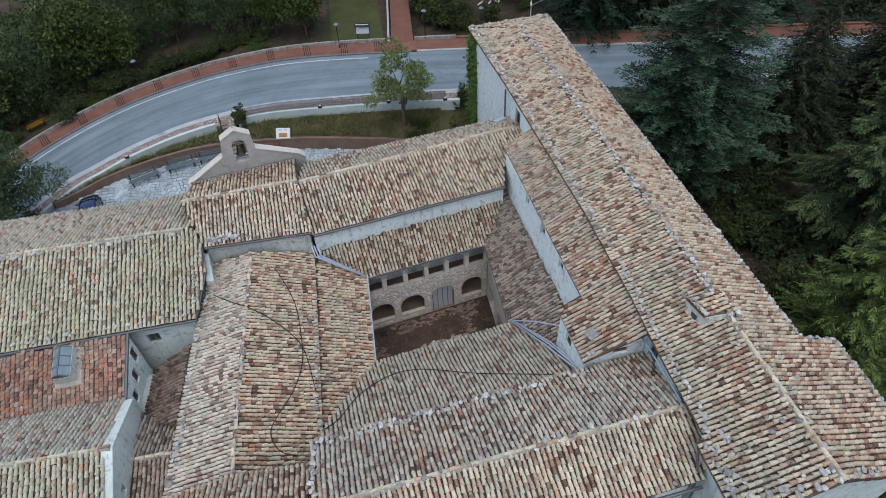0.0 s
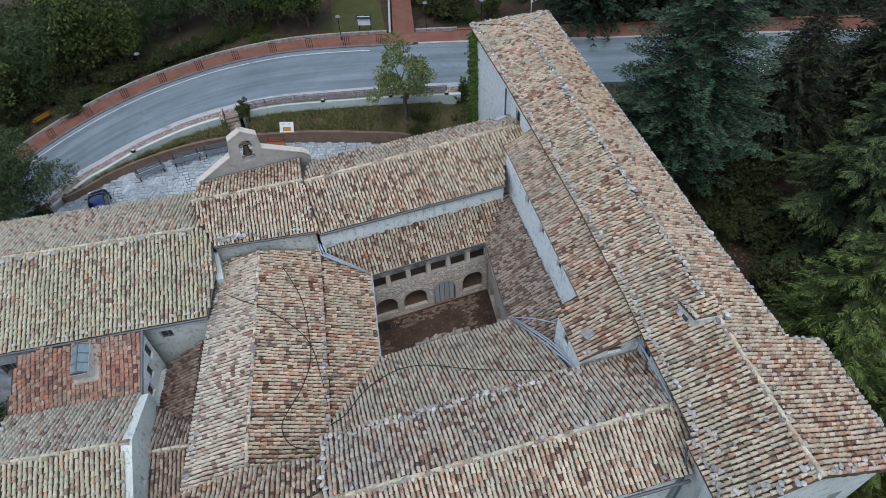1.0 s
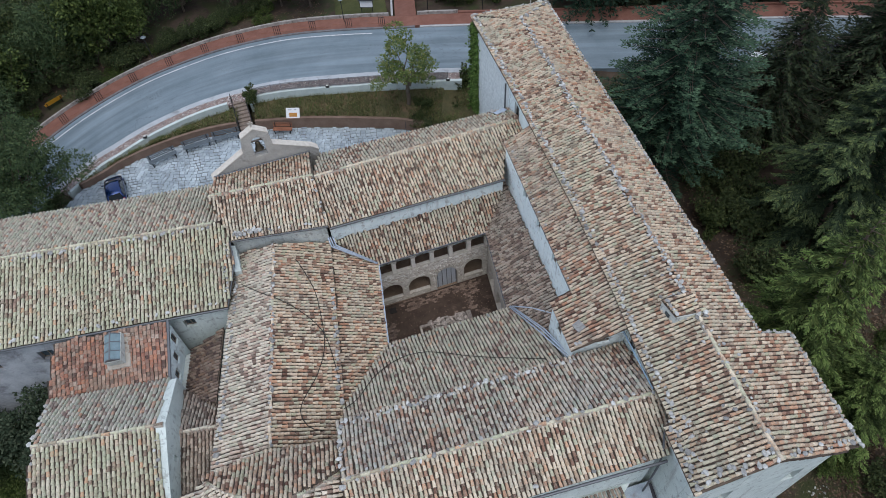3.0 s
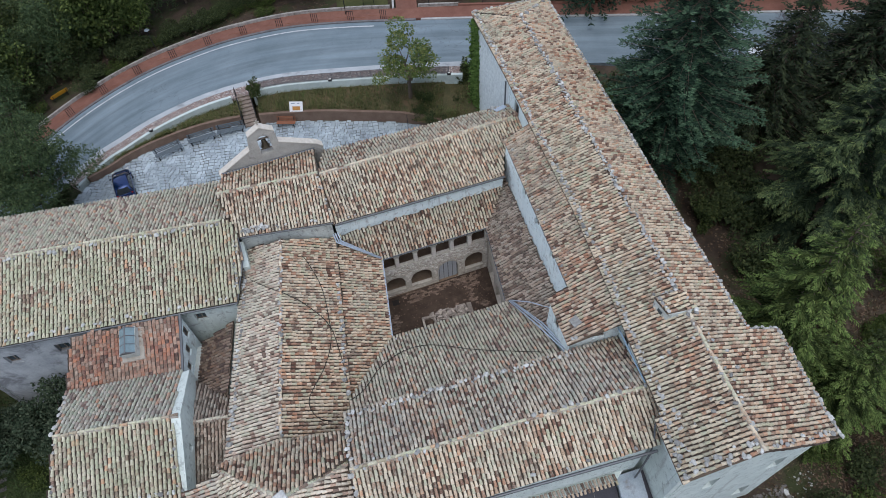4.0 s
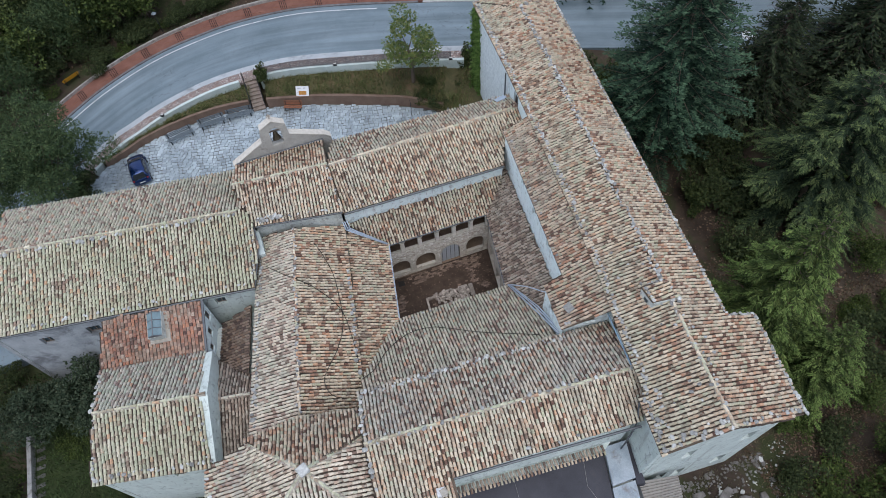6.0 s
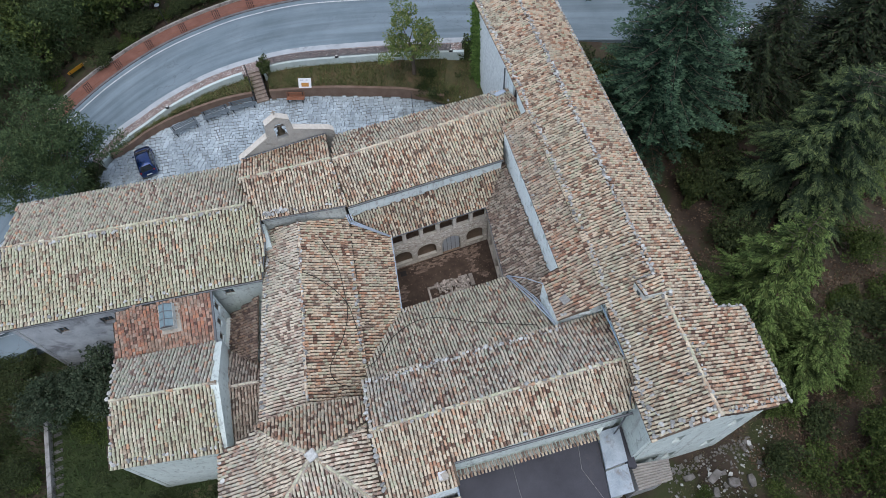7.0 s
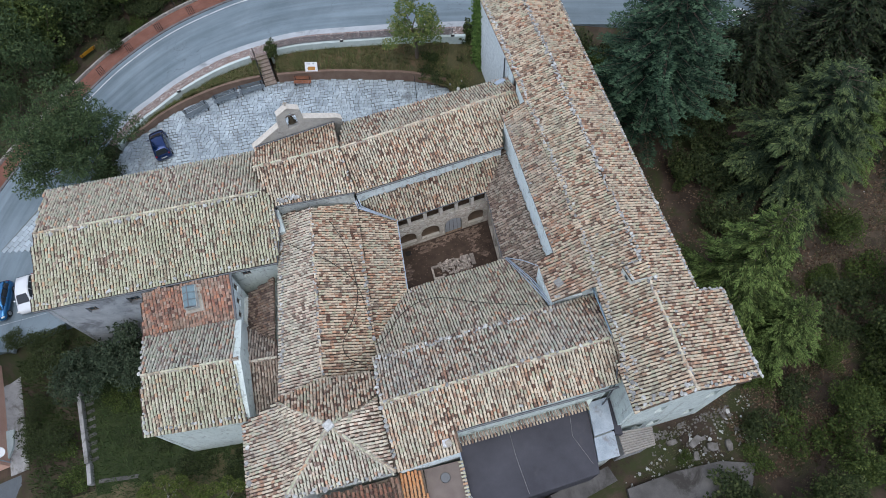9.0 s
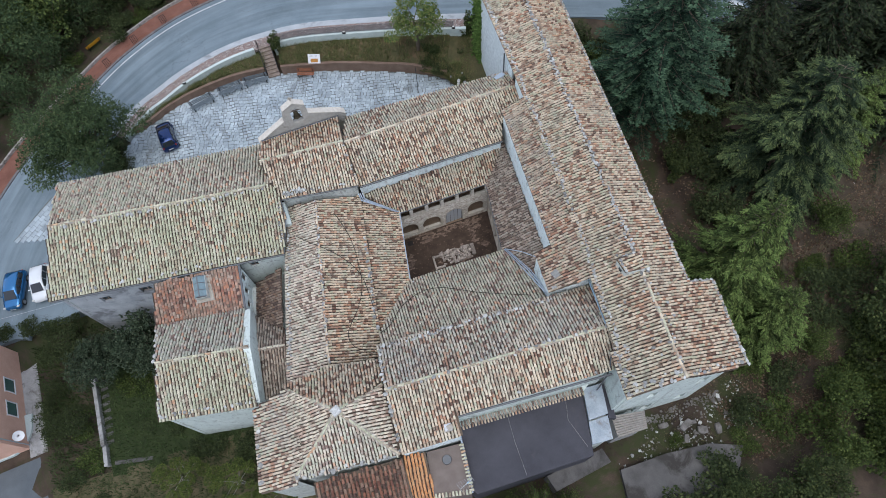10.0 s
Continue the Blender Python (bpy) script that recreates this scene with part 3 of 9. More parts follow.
# ---------------------------------------------------------------- strip range beside the wing
strip = thing("strip_range", "narrow white plastered range with a lean-to clay tile roof", "building")
P_ST = Plane((10.29, 3.55, 9.05), (8.41, -8.49, 9.05), 0.56, 1)
ST = [(10.38, 3.55), (12.3, 3.2), (11.05, -4.4), (10.02, -10.0), (9.6, -12.1), (6.92, -11.45), (7.36, -8.42), (8.49, -8.55)]
r = roof(strip, ST, P_ST, M_RUSSET, (8.6, -10.5), 260)
stones(r, P_ST.p(10.5, 3.4), P_ST.p(8.6, -8.3), 0.9, (0.14, 0.26), 0.05, 0.14, 0.5)
stones(r, P_ST.p(7.0, -11.4), P_ST.p(7.6, -11.5), 0.3, (0.2, 0.34), 0.1, 0.14, 0.0)
bm = bmesh.new()
bm_box(bm, (*P_ST.p(7.75, -10.6, 0.2),), (0.5, 0.55, 0.09), 12, 0.02, 0, -15)
part("slab", bm, M_ROCK, r, "flat grey stone slab lying on the tiles")
sw_a, sw_b = (10.42, 3.35), (8.58, -8.4)
OPS = [(3.75, 4.35, 7.9, 8.65, 0), (6.3, 6.9, 7.9, 8.65, 0), (9.0, 9.6, 7.9, 8.65, 0)]
wall(strip, sw_a, sw_b, -1.2, 8.84, M_PLASTER, OPS)
for o in OPS:
    window(strip, sw_a, sw_b, o, 0.2)
wall(strip, sw_b, (7.42, -8.6), -1.2, (float(P_ST.z(8.58, -8.4)) - 0.25, float(P_ST.z(7.42, -8.6)) - 0.2), M_PLASTER)
wall(strip, (7.42, -8.6), (7.02, -11.45), -1.2, (float(P_ST.z(7.42, -8.6)) - 0.2, float(P_ST.z(7.02, -11.45)) - 0.15), M_PLASTER, [(0.8, 1.4, 7.2, 8.0, 0)])
window(strip, (7.42, -8.6), (7.02, -11.45), (0.8, 1.4, 7.2, 8.0), 0.15)
wall(strip, (7.02, -11.45), (9.7, -11.95), -1.2, (8.3, 9.85), M_PLASTER, [(1.25, 1.95, 8.55, 9.02, 0)])
window(strip, (7.02, -11.45), (9.7, -11.95), (1.25, 1.95, 8.55, 9.02), 0.15)
wall(strip, (12.4, 3.05), sw_a, -1.2, (9.7, 8.84), M_PLASTER)
gutter(strip, [P_ST.p(10.32, 3.5, 0.03), P_ST.p(8.45, -8.5, 0.03)], 0.04)

# ---------------------------------------------------------------- north range
north = thing("north_range", "range with a buff clay tile gable roof beside the cloister", "building")
NR_A, NR_B = (-2.0, 6.35, 8.5), (12.6, 5.85, 8.5)
P_NS, P_NN = Plane(NR_A, NR_B, 0.30, 1), Plane(NR_A, NR_B, 0.34, -1)
r = roof(north, [NR_A[:2], NR_B[:2], (12.45, 3.3), (10.32, 3.35), (9.68, 2.04), (-2.25, 2.73)], P_NS, M_WARM, (3, 3.2), 180)
r2 = roof(north, [NR_A[:2], (-1.75, 7.5), (-1.05, 9.38), (13.15, 7.8), NR_B[:2]], P_NN, M_WARM, (4, 8), 110)
ridge_caps(r, NR_A, NR_B, M_WARM)
stones(r, P_NS.p(-1.8, 2.8), P_NS.p(9.6, 2.15), 0.9, (0.12, 0.2), 0.05, 0.14, 0.5)
stones(r2, P_NN.p(12.4, 7.4), P_NN.p(11.0, 7.6), 0.3, (0.2, 0.4), 0.3, 0.14, 0.1)
bm = bmesh.new()
bm_box(bm, P_NN.p(12.0, 7.5, 0.22), (0.9, 0.5, 0.05), 10, 0.01, -18)
part("sheet", bm, M_ZINC, r2, "pale sheet of metal lying on the tiles")
nw_a, nw_b = (-2.2, 2.95), (9.75, 2.28)
wall(north, nw_a, nw_b, 1.0, (7.3, 7.2), M_PLASTER)
wall(north, (13.0, 7.55), (-1.1, 9.1), -0.9, (7.75, 7.45), M_OLDWALL)
gutter(north, [P_NS.p(-2.2, 2.62, 0.03), P_NS.p(9.7, 1.94, 0.03)])

# ---------------------------------------------------------------- church front and nave
nave = thing("church_nave", "church nave with a clay tile roof and a stone bell gable", "building")
NV_A, NV_B = (-8.70, 7.30, 8.68), (-2.05, 6.35, 8.68)
P_VS, P_VN = Plane(NV_A, NV_B, 0.25, 1), Plane(NV_A, NV_B, 0.25, -1)
r = roof(nave, [NV_A[:2], NV_B[:2], (-2.25, 2.62), (-8.16, 3.85)], P_VS, M_WARM, (-5, 4.5), 170)
r2 = roof(nave, [NV_A[:2], (-8.15, 9.42), (-1.70, 9.38), NV_B[:2]], P_VN, M_TAN, (-5, 8.5), 130)
ridge_caps(r, NV_A, NV_B, M_BUFF)
stones(r, P_VS.p(-7.9, 4.15), P_VS.p(-6.2, 3.8), 0.14, (0.2, 0.38), 0.2, 0.13, 0.1)
stones(r, P_VS.p(-7.9, 4.0), P_VS.p(-2.5, 2.9), 0.4, (0.14, 0.26), 0.1, 0.14, 0.35)
stones(r, P_VS.p(-2.3, 2.9), P_VS.p(-2.2, 6.2), 0.45, (0.14, 0.26), 0.06, 0.14, 0.2)
wall(nave, (-8.1, 4.02), (-2.4, 2.82), -1.0, (7.72, 7.68), M_OLDWALL)
wall(nave, (-8.3, 7.2), (-8.1, 4.02), -1.0, (8.5, 7.7), M_OLDWALL)
wall(nave, (-2.3, 2.8), (-2.12, 6.3), -1.0, (7.7, 8.55), M_OLDWALL)
wall(nave, (-2.12, 6.3), (-1.75, 9.2), -1.0, (8.55, 7.85), M_OLDWALL)
gutter(nave, [P_VS.p(-8.1, 3.78), P_VS.p(-2.3, 2.58)], 0.06)
tube("flashing", [P_VN.p(-8.1, 9.44, 0.13), P_VN.p(-1.6, 9.40, 0.13)], 0.07, M_LEAD, nave, res=1)
# facade with the bell gable
FY = 9.55
fac = [(-8.25, 7.0), (-8.25, 8.05), (-5.82, 9.40), (-5.60, 10.58), (-4.72, 11.06), (-3.86, 10.50), (-3.78, 9.45), (-1.30, 8.25), (-0.95, 7.9), (-0.95, 7.0)]
arch = [(-5.12, 8.80), (-5.12, 9.90)] + [(-4.70 - 0.42 * math.cos(a), 9.90 + 0.46 * math.sin(a)) for a in np.linspace(0.3, math.pi - 0.3, 7)] + [(-4.28, 9.90), (-4.28, 8.80)]
bm = bmesh.new()
for y in (FY, FY + 0.42):
    out = [bm.verts.new((x, y, z)) for x, z in fac]
    inn = [bm.verts.new((x, y, z)) for x, z in arch]
    edges = [bm.edges.new((vs[k], vs[(k + 1) % len(vs)])) for vs in (out, inn) for k in range(len(vs))]
    bmesh.ops.triangle_fill(bm, edges=edges, use_beauty=True)
    if y == FY:
        front = (out, inn)
for vs, ws in zip(front, (out, inn)):
    for k in range(len(vs)):
        bm.faces.new((vs[k], vs[(k + 1) % len(vs)], ws[(k + 1) % len(vs)], ws[k]))
prism(bm, [(-8.25, FY), (-0.95, FY), (-0.95, FY + 0.4), (-8.25, FY + 0.4)], -0.9, 7.0)
bmesh.ops.recalc_face_normals(bm, faces=bm.faces)
gab = part("bell_gable", bm, M_GABLE, nave, "weathered stone bell gable with an arched opening")
bm = bmesh.new()
for (x0, z0), (x1, z1) in zip(fac[1:-1], fac[2:-1]):
    ln = math.dist((x0, z0), (x1, z1))
    if abs(x1 - x0) > 0.3:
        bm_box(bm, ((x0 + x1) / 2, FY + 0.21, (z0 + z1) / 2 + 0.035), (ln + 0.05, 0.54, 0.08), 0, 0.02, 0, -math.degrees(math.atan2(z1 - z0, x1 - x0)))
part("coping", bm, M_STONE, gab, "pale stone coping")
bm = bmesh.new()
prof = [(0.0, 0.62), (0.10, 0.61), (0.16, 0.52), (0.19, 0.30), (0.25, 0.10), (0.31, 0.0)]
rings = [[bm.verts.new((-4.7 + rr * math.cos(a), FY + 0.28 + rr * math.sin(a), 9.2 + z)) for a in np.linspace(0, 2 * math.pi, 16, endpoint=False)] for rr, z in prof[1:]]
for a, b in zip(rings, rings[1:]):
    for k in range(16):
        bm.faces.new((a[k], a[(k + 1) % 16], b[(k + 1) % 16], b[k]))
bm.faces.new(rings[0])
bmesh.ops.recalc_face_normals(bm, faces=bm.faces)
M_BRONZE = plain("bronze", (0.10, 0.085, 0.06), 0.45, 0.8)
bell = part("bell", bm, M_BRONZE, None, "", True)
tagged(bell, "dark bronze bell hanging in the stone gable", "bell")
bm = bmesh.new()
bm_box(bm, (-4.7, FY + 0.28, 9.9), (0.86, 0.10, 0.12), 0, 0.02)
part("yoke", bm, M_FRAME, bell)
bm = bmesh.new()
bm_box(bm, (-4.7, FY + 0.28, 8.98), (0.8, 0.10, 0.07), 0, 0.02)
part("crossbar", bm, M_FRAME, bell)
bm = bmesh.new()
bm_box(bm, (-4.72, FY + 0.27, 11.27), (0.10, 0.10, 0.45), 0, 0.01)
bm_box(bm, (-4.72, FY + 0.27, 11.34), (0.34, 0.09, 0.09), 0, 0.01)
part("finial", bm, M_MORTAR, gab, "small stone cross")

# ---------------------------------------------------------------- west hall
hall = thing("west_hall", "long hall with a lichen-covered buff clay tile roof", "building")
HA_A, HA_B = (-25.1, 8.52, 8.5), (-9.1, 5.15, 8.5)
P_HS, P_HN = Plane(HA_A, HA_B, 0.38, 1), Plane(HA_A, HA_B, 0.33, -1)
r = roof(hall, [HA_A[:2], (-8.42, 5.0), (-8.2, 3.9), (-8.3, 2.4), (-9.4, 0.05), (-26.85, 3.50)], P_HS, M_BUFF, (-13, 2), 180, pitch=0.228, course=0.28)
r2 = roof(hall, [HA_A[:2], (-24.75, 13.51), (-8.3, 10.25), (-8.35, 7.2), (-8.42, 5.0)], P_HN, M_SAND, (-14, 10), 110, pitch=0.228, course=0.28)
ridge_caps(r, HA_A, (-8.9, 5.1, 8.5), M_BUFF)
stones(r, P_HS.p(-25.0, 8.2), P_HS.p(-9.0, 4.85), 0.42, (0.16, 0.34), 0.07, 0.12, 0.2)
stones(r, P_HS.p(-26.6, 3.7), P_HS.p(-9.6, 0.3), 0.55, (0.16, 0.3), 0.08, 0.13, 0.3)
stones(r2, P_HN.p(-24.6, 13.3), P_HN.p(-8.5, 10.1), 0.7, (0.12, 0.22), 0.06, 0.13, 0.4)
stones(r, P_HS.p(-9.3, 0.6), P_HS.p(-8.4, 3.6), 0.4, (0.14, 0.3), 0.1, 0.13, 0.2)
hs_a, hs_b = (-26.4, 3.72), (-9.6, 0.33)
HOPS = [(2.4, 3.2, 4.0, 4.9, 0), (5.6, 6.5, 4.3, 5.2, 0), (9.0, 9.8, 4.3, 5.2, 0)]
hs_m = (-13.3, 1.077)
wall(hall, hs_a, hs_m, -3.0, (6.4, 6.48), M_BLUEWALL, HOPS, 0.45)
wall(hall, hs_m, hs_b, -3.0, (6.48, 6.5), M_LIMEWALL, [(1.0, 1.7, 4.9, 5.7, 0)], 0.45)
window(hall, hs_m, hs_b, (1.0, 1.7, 4.9, 5.7), 0.22)
for o in HOPS:
    window(hall, hs_a, hs_m, o, 0.22)
bm = bmesh.new()
prism(bm, [(-8.5, 2.1), (-8.12, 2.1), (-8.05, 3.85), (-8.45, 3.9)], 4.0, [7.0, 6.9, 7.35, 7.5])
bmesh.ops.recalc_face_normals(bm, faces=bm.faces)
part("flank_wall", bm, M_LIMEWALL, hall)
wall(hall, hs_b, (-8.55, 3.5), -1.0, (6.55, 7.9), M_LIMEWALL, [(0.8, 1.4, 5.7, 6.6, 0)])
window(hall, hs_b, (-8.55, 3.5), (0.8, 1.4, 5.7, 6.6), 0.2)
wall(hall, (-24.85, 8.5), (-26.4, 3.72), -3.0, (8.35, 6.4), M_OLDWALL)
wall(hall, (-24.4, 13.2), (-24.85, 8.5), -3.0, (6.95, 8.35), M_OLDWALL)
wall(hall, (-8.6, 10.0), (-24.4, 13.2), -3.0, 6.8, M_OLDWALL)
gutter(hall, [P_HS.p(-26.8, 3.4, 0.03), P_HS.p(-9.4, -0.06, 0.03)], 0.07)
gutter(hall, [P_HS.p(-9.4, 0.05), P_HS.p(-8.3, 2.4), P_HS.p(-8.2, 3.7)], 0.05)

# ---------------------------------------------------------------- red roofed block
red = thing("red_roofed_block", "low block with a red clay tile roof beside a hall", "building")
P_RD = Plane((-19.2, 1.75, 6.5), (-12.55, 0.5, 6.5), 0.45, 1)
RD = [(-19.2, 1.73), (-12.92, 0.56), (-13.72, -2.50), (-20.30, -1.17)]
r = roof(red, RD, P_RD, M_RED, (-15, -1), 290, pitch=0.225, course=0.24, wobble=1.0, flat=True)
wall(red, (-13.6, -2.4), (-12.85, 0.4), -1.0, (5.0, 6.35), M_PLASTER, [(0.45, 0.95, 3.9, 4.7, 0), (1.35, 1.85, 4.4, 5.3, 0), (2.2, 2.75, 5.0, 6.0, 0)])
for o in ((0.45, 0.95, 3.9, 4.7), (1.35, 1.85, 4.4, 5.3), (2.2, 2.75, 5.0, 6.0)):
    window(red, (-13.6, -2.4), (-12.85, 0.4), o, 0.14)
wall(red, (-20.05, -1.0), (-13.6, -2.4), -3.0, 4.98, M_OLDWALL)
wall(red, (-19.0, 1.5), (-20.05, -1.0), -3.0, (6.3, 5.0), M_OLDWALL)
gutter(red, [P_RD.p(-20.3, -1.22, 0.13), P_RD.p(-13.4, -2.62, 0.13)], 0.09)
gutter(red, [P_RD.p(-13.66, -2.54, 0.12), P_RD.p(-12.86, 0.55, 0.12)], 0.09)

# ---------------------------------------------------------------- south-west house
swh = thing("southwest_house", "white plastered house with a pale clay tile gable roof", "building")
D_A, D_B = (-20.15, -4.68, 7.0), (-13.72, -6.15, 7.0)
P_DS, P_DN = Plane(D_A, D_B, 0.5, 1), Plane(D_A, D_B, 0.5, -1)
r = roof(swh, [D_A[:2], (-14.05, -6.08), (-14.72, -9.82), (-21.49, -8.11)], P_DS, M_BUFF, (-17, -8), 170, pitch=0.228, course=0.28)
r2 = roof(swh, [D_A[:2], (-20.25, -1.15), (-13.68, -2.48), (-14.05, -6.08)], P_DN, M_PALE, (-16, -4), 120, pitch=0.228, course=0.28)
ridge_caps(r, D_A, D_B, M_BUFF)
stones(r, P_DS.p(-21.2, -7.9), P_DS.p(-14.6, -9.6), 0.4, (0.16, 0.32), 0.15, 0.13, 0.15)
stones(r, P_DS.p(-20.2, -5.0), P_DS.p(-21.3, -8.0), 0.4, (0.16, 0.28), 0.08, 0.13, 0.2)
stones(r, P_DS.p(-14.3, -6.6), P_DS.p(-14.85, -9.5), 0.4, (0.14, 0.26), 0.08, 0.13, 0.2)
stones(r2, D_A, P_DN.p(-20.1, -1.4), 0.4, (0.16, 0.28), 0.08, 0.13, 0.2)
wall(swh, (-14.45, -9.65), (-13.62, -6.15), -2.8, (5.2, 7.06), M_LIMEWALL, [(2.2, 2.55, 5.0, 5.5, 0)], 0.5)
wall(swh, (-13.62, -6.15), (-13.25, -2.6), -2.8, (7.06, 5.3), M_LIMEWALL, (), 0.5)
wall(swh, (-21.1, -8.0), (-14.45, -9.65), -2.8, (5.15, 5.05), M_LIMEWALL, [(4.0, 4.7, 3.6, 4.3, 0)])
window(swh, (-21.1, -8.0), (-14.45, -9.65), (4.0, 4.7, 3.6, 4.3), 0.14)
wall(swh, (-19.95, -4.7), (-21.1, -8.0), -2.8, (6.85, 5.2), M_OLDWALL)
wall(swh, (-20.0, -1.2), (-19.95, -4.7), -2.8, (5.2, 6.85), M_OLDWALL)

# ---------------------------------------------------------------- west range of the cloister
west = thing("west_range", "cloister range with an uneven clay tile gable roof and loose cables", "building")
E_A, E_B = (-5.78, 3.05, 7.2), (-9.0, -10.2, 7.2)
P_EW, P_EE = Plane(E_A, E_B, 0.33, 1), Plane(E_A, E_B, 0.38, -1)
BRK_N, BRK_S = (-2.45, 2.80), (-4.98, -8.77)
r = roof(west, [E_A[:2], E_B[:2], (-12.15, -9.85), (-8.30, 3.90)], P_EW, M_GREY, (-9.5, -6), 160)
r2 = roof(west, [E_A[:2], BRK_N, BRK_S, (-5.4, -10.3), E_B[:2]], P_EE, M_TAN, (-6.2, -5), 140)
stones(r, E_A, E_B, 0.3, (0.12, 0.26), 0.12, 0.12, 0.15)
ridge_caps(r, E_A, E_B, M_WARM, False)
stones(r, P_EW.p(-8.1, 3.5), P_EW.p(-11.9, -9.7), 0.32, (0.16, 0.34), 0.12, 0.12, 0.2)
stones(r2, P_EE.p(-3.2, -0.5), P_EE.p(-5.1, -8.7), 0.5, (0.2, 0.4), 0.1, 0.12, 0.25)
wall(west, (-8.2, 3.7), (-11.95, -9.75), -1.2, (6.25, 6.2), M_OLDWALL)
wall(west, (-11.95, -9.9), (-9.0, -10.4), -1.2, (6.2, 7.1), M_OLDWALL)
wall(west, (-9.0, -10.4), (-5.2, -10.4), -1.2, (7.1, 5.8), M_OLDWALL)

# ---------------------------------------------------------------- cloister
clo = thing("cloister", "small cloister with stone arcades and steep clay tile lean-to roofs", "cloister")
C_NW, C_NE, C_SE, C_SW = (0.0, 0.90), (7.72, 0.48), (6.32, -5.70), (-1.41, -5.06)
CZ = 4.5
P_CN = Plane((*C_NW, CZ), (*C_NE, CZ), 0.78, 1)
P_CE = Plane((*C_NE, CZ), (*C_SE, CZ), 0.72, 1)
P_CS = Plane((*C_SE, CZ), (*C_SW, CZ), 0.42, 1)
P_CW = Plane((*C_SW, CZ), (*C_NW, CZ), 0.40, 1)
r = roof(clo, [C_NW, C_NE, (9.7, 2.25), (-2.25, 2.85)], P_CN, M_WARM, (4, 1.3), 120)
stones(r, P_CN.p(0.2, 1.05), P_CN.p(7.4, 0.7), 1.1, (0.1, 0.18), 0.05, 0.12, 0.4)
r2 = roof(clo, [C_NE, C_SE, (7.25, -8.9), (8.5, -8.5), (10.35, 3.3), (9.7, 2.25)], P_CE, M_UMBER, (7.5, -4), 90)
r3 = roof(clo, [C_SE, C_SW, (-5.0, -8.75), (-5.3, -10.35), (6.9, -12.0), (7.1, -8.9)], P_CS, M_SAND, (0, -8), 90)
r4 = roof(clo, [C_SW, C_NW, (-2.40, 2.70), (-5.0, -8.75)], P_CW, M_TAN, (-2, -2), 0)
stones(r3, P_CS.p(-1.2, -5.25), P_CS.p(5.9, -5.8), 0.7, (0.12, 0.24), 0.08, 0.12, 0.4)
gutter(west, [P_EE.p(*BRK_N, 0.03), P_EE.p(*BRK_S, 0.03)], 0.055)
gutter(clo, [(C_NW[0], C_NW[1] - 0.08, CZ + 0.02), (C_NE[0], C_NE[1] - 0.08, CZ + 0.02)], 0.07)
gutter(clo, [(C_NE[0] - 0.08, C_NE[1], CZ + 0.02), (C_SE[0] - 0.08, C_SE[1], CZ + 0.02)], 0.06)
gutter(clo, [(C_NW[0] + 0.08, C_NW[1], CZ + 0.03), (C_SW[0] + 0.08, C_SW[1], CZ + 0.03)], 0.07, M_ZINC)
for dx, k in ((0.0, 0), (0.16, 1), (-0.14, 2)):
    tube("downpipe", [(-2.35 + dx, 2.55, 6.75), (-2.3 + dx, 2.2, 6.2), (0.0 + dx * 0.3, 0.86, 4.72)], 0.045, M_ZINC, clo)
for dx, dz in ((0.0, 0.0), (0.17, 0.05), (0.34, 0.0)):
    tube("downpipe", [(6.4 + dx * 0.4, -5.7, 4.75 + dz), (6.75 + dx, -8.6, 6.15 + dz), (7.0 + dx * 0.6, -11.2, 7.3 + dz)], 0.04, M_ZINC, clo)
tube("downpipe", [(6.5, -5.8, 4.9), tuple(P_CE.p(7.3, -6.7, 0.16)), tuple(P_CE.p(8.0, -7.9, 0.16))], 0.04, M_ZINC, clo)
FLOOR = -1.05
a, b = (-0.25, 1.26), (8.05, 0.84)
UP = [(0.15 + k * 1.37, 1.25 + k * 1.37, 2.52, 3.92, 0.42) for k in range(6)]
LO = [(0.20, 1.75, -0.5, 1.2, 0.72), (2.2, 3.85, -0.5, 1.2, 0.74), (4.32, 5.92, -1.04, 1.25, 0.78), (6.45, 7.95, -0.5, 1.28, 0.72)]
N_ARC = wall(clo, a, b, FLOOR, 4.42, M_STONE, UP + LO, 0.26, name="arcade_wall")
for s0, s1 in zip([0, *[o[1] for o in UP]], [*[o[0] for o in UP], 8.31]):
    d = np.array([b[0] - a[0], b[1] - a[1]]) / 8.31
    c = np.array(a) + d * (s0 + s1) / 2
    bm = bmesh.new()
    bm_box(bm, (c[0], c[1] + 0.13, 3.02), (s1 - s0 + 0.02, 0.32, 1.0), -2.9, 0.02)
    part("pillar", bm, M_ARCADE, clo)
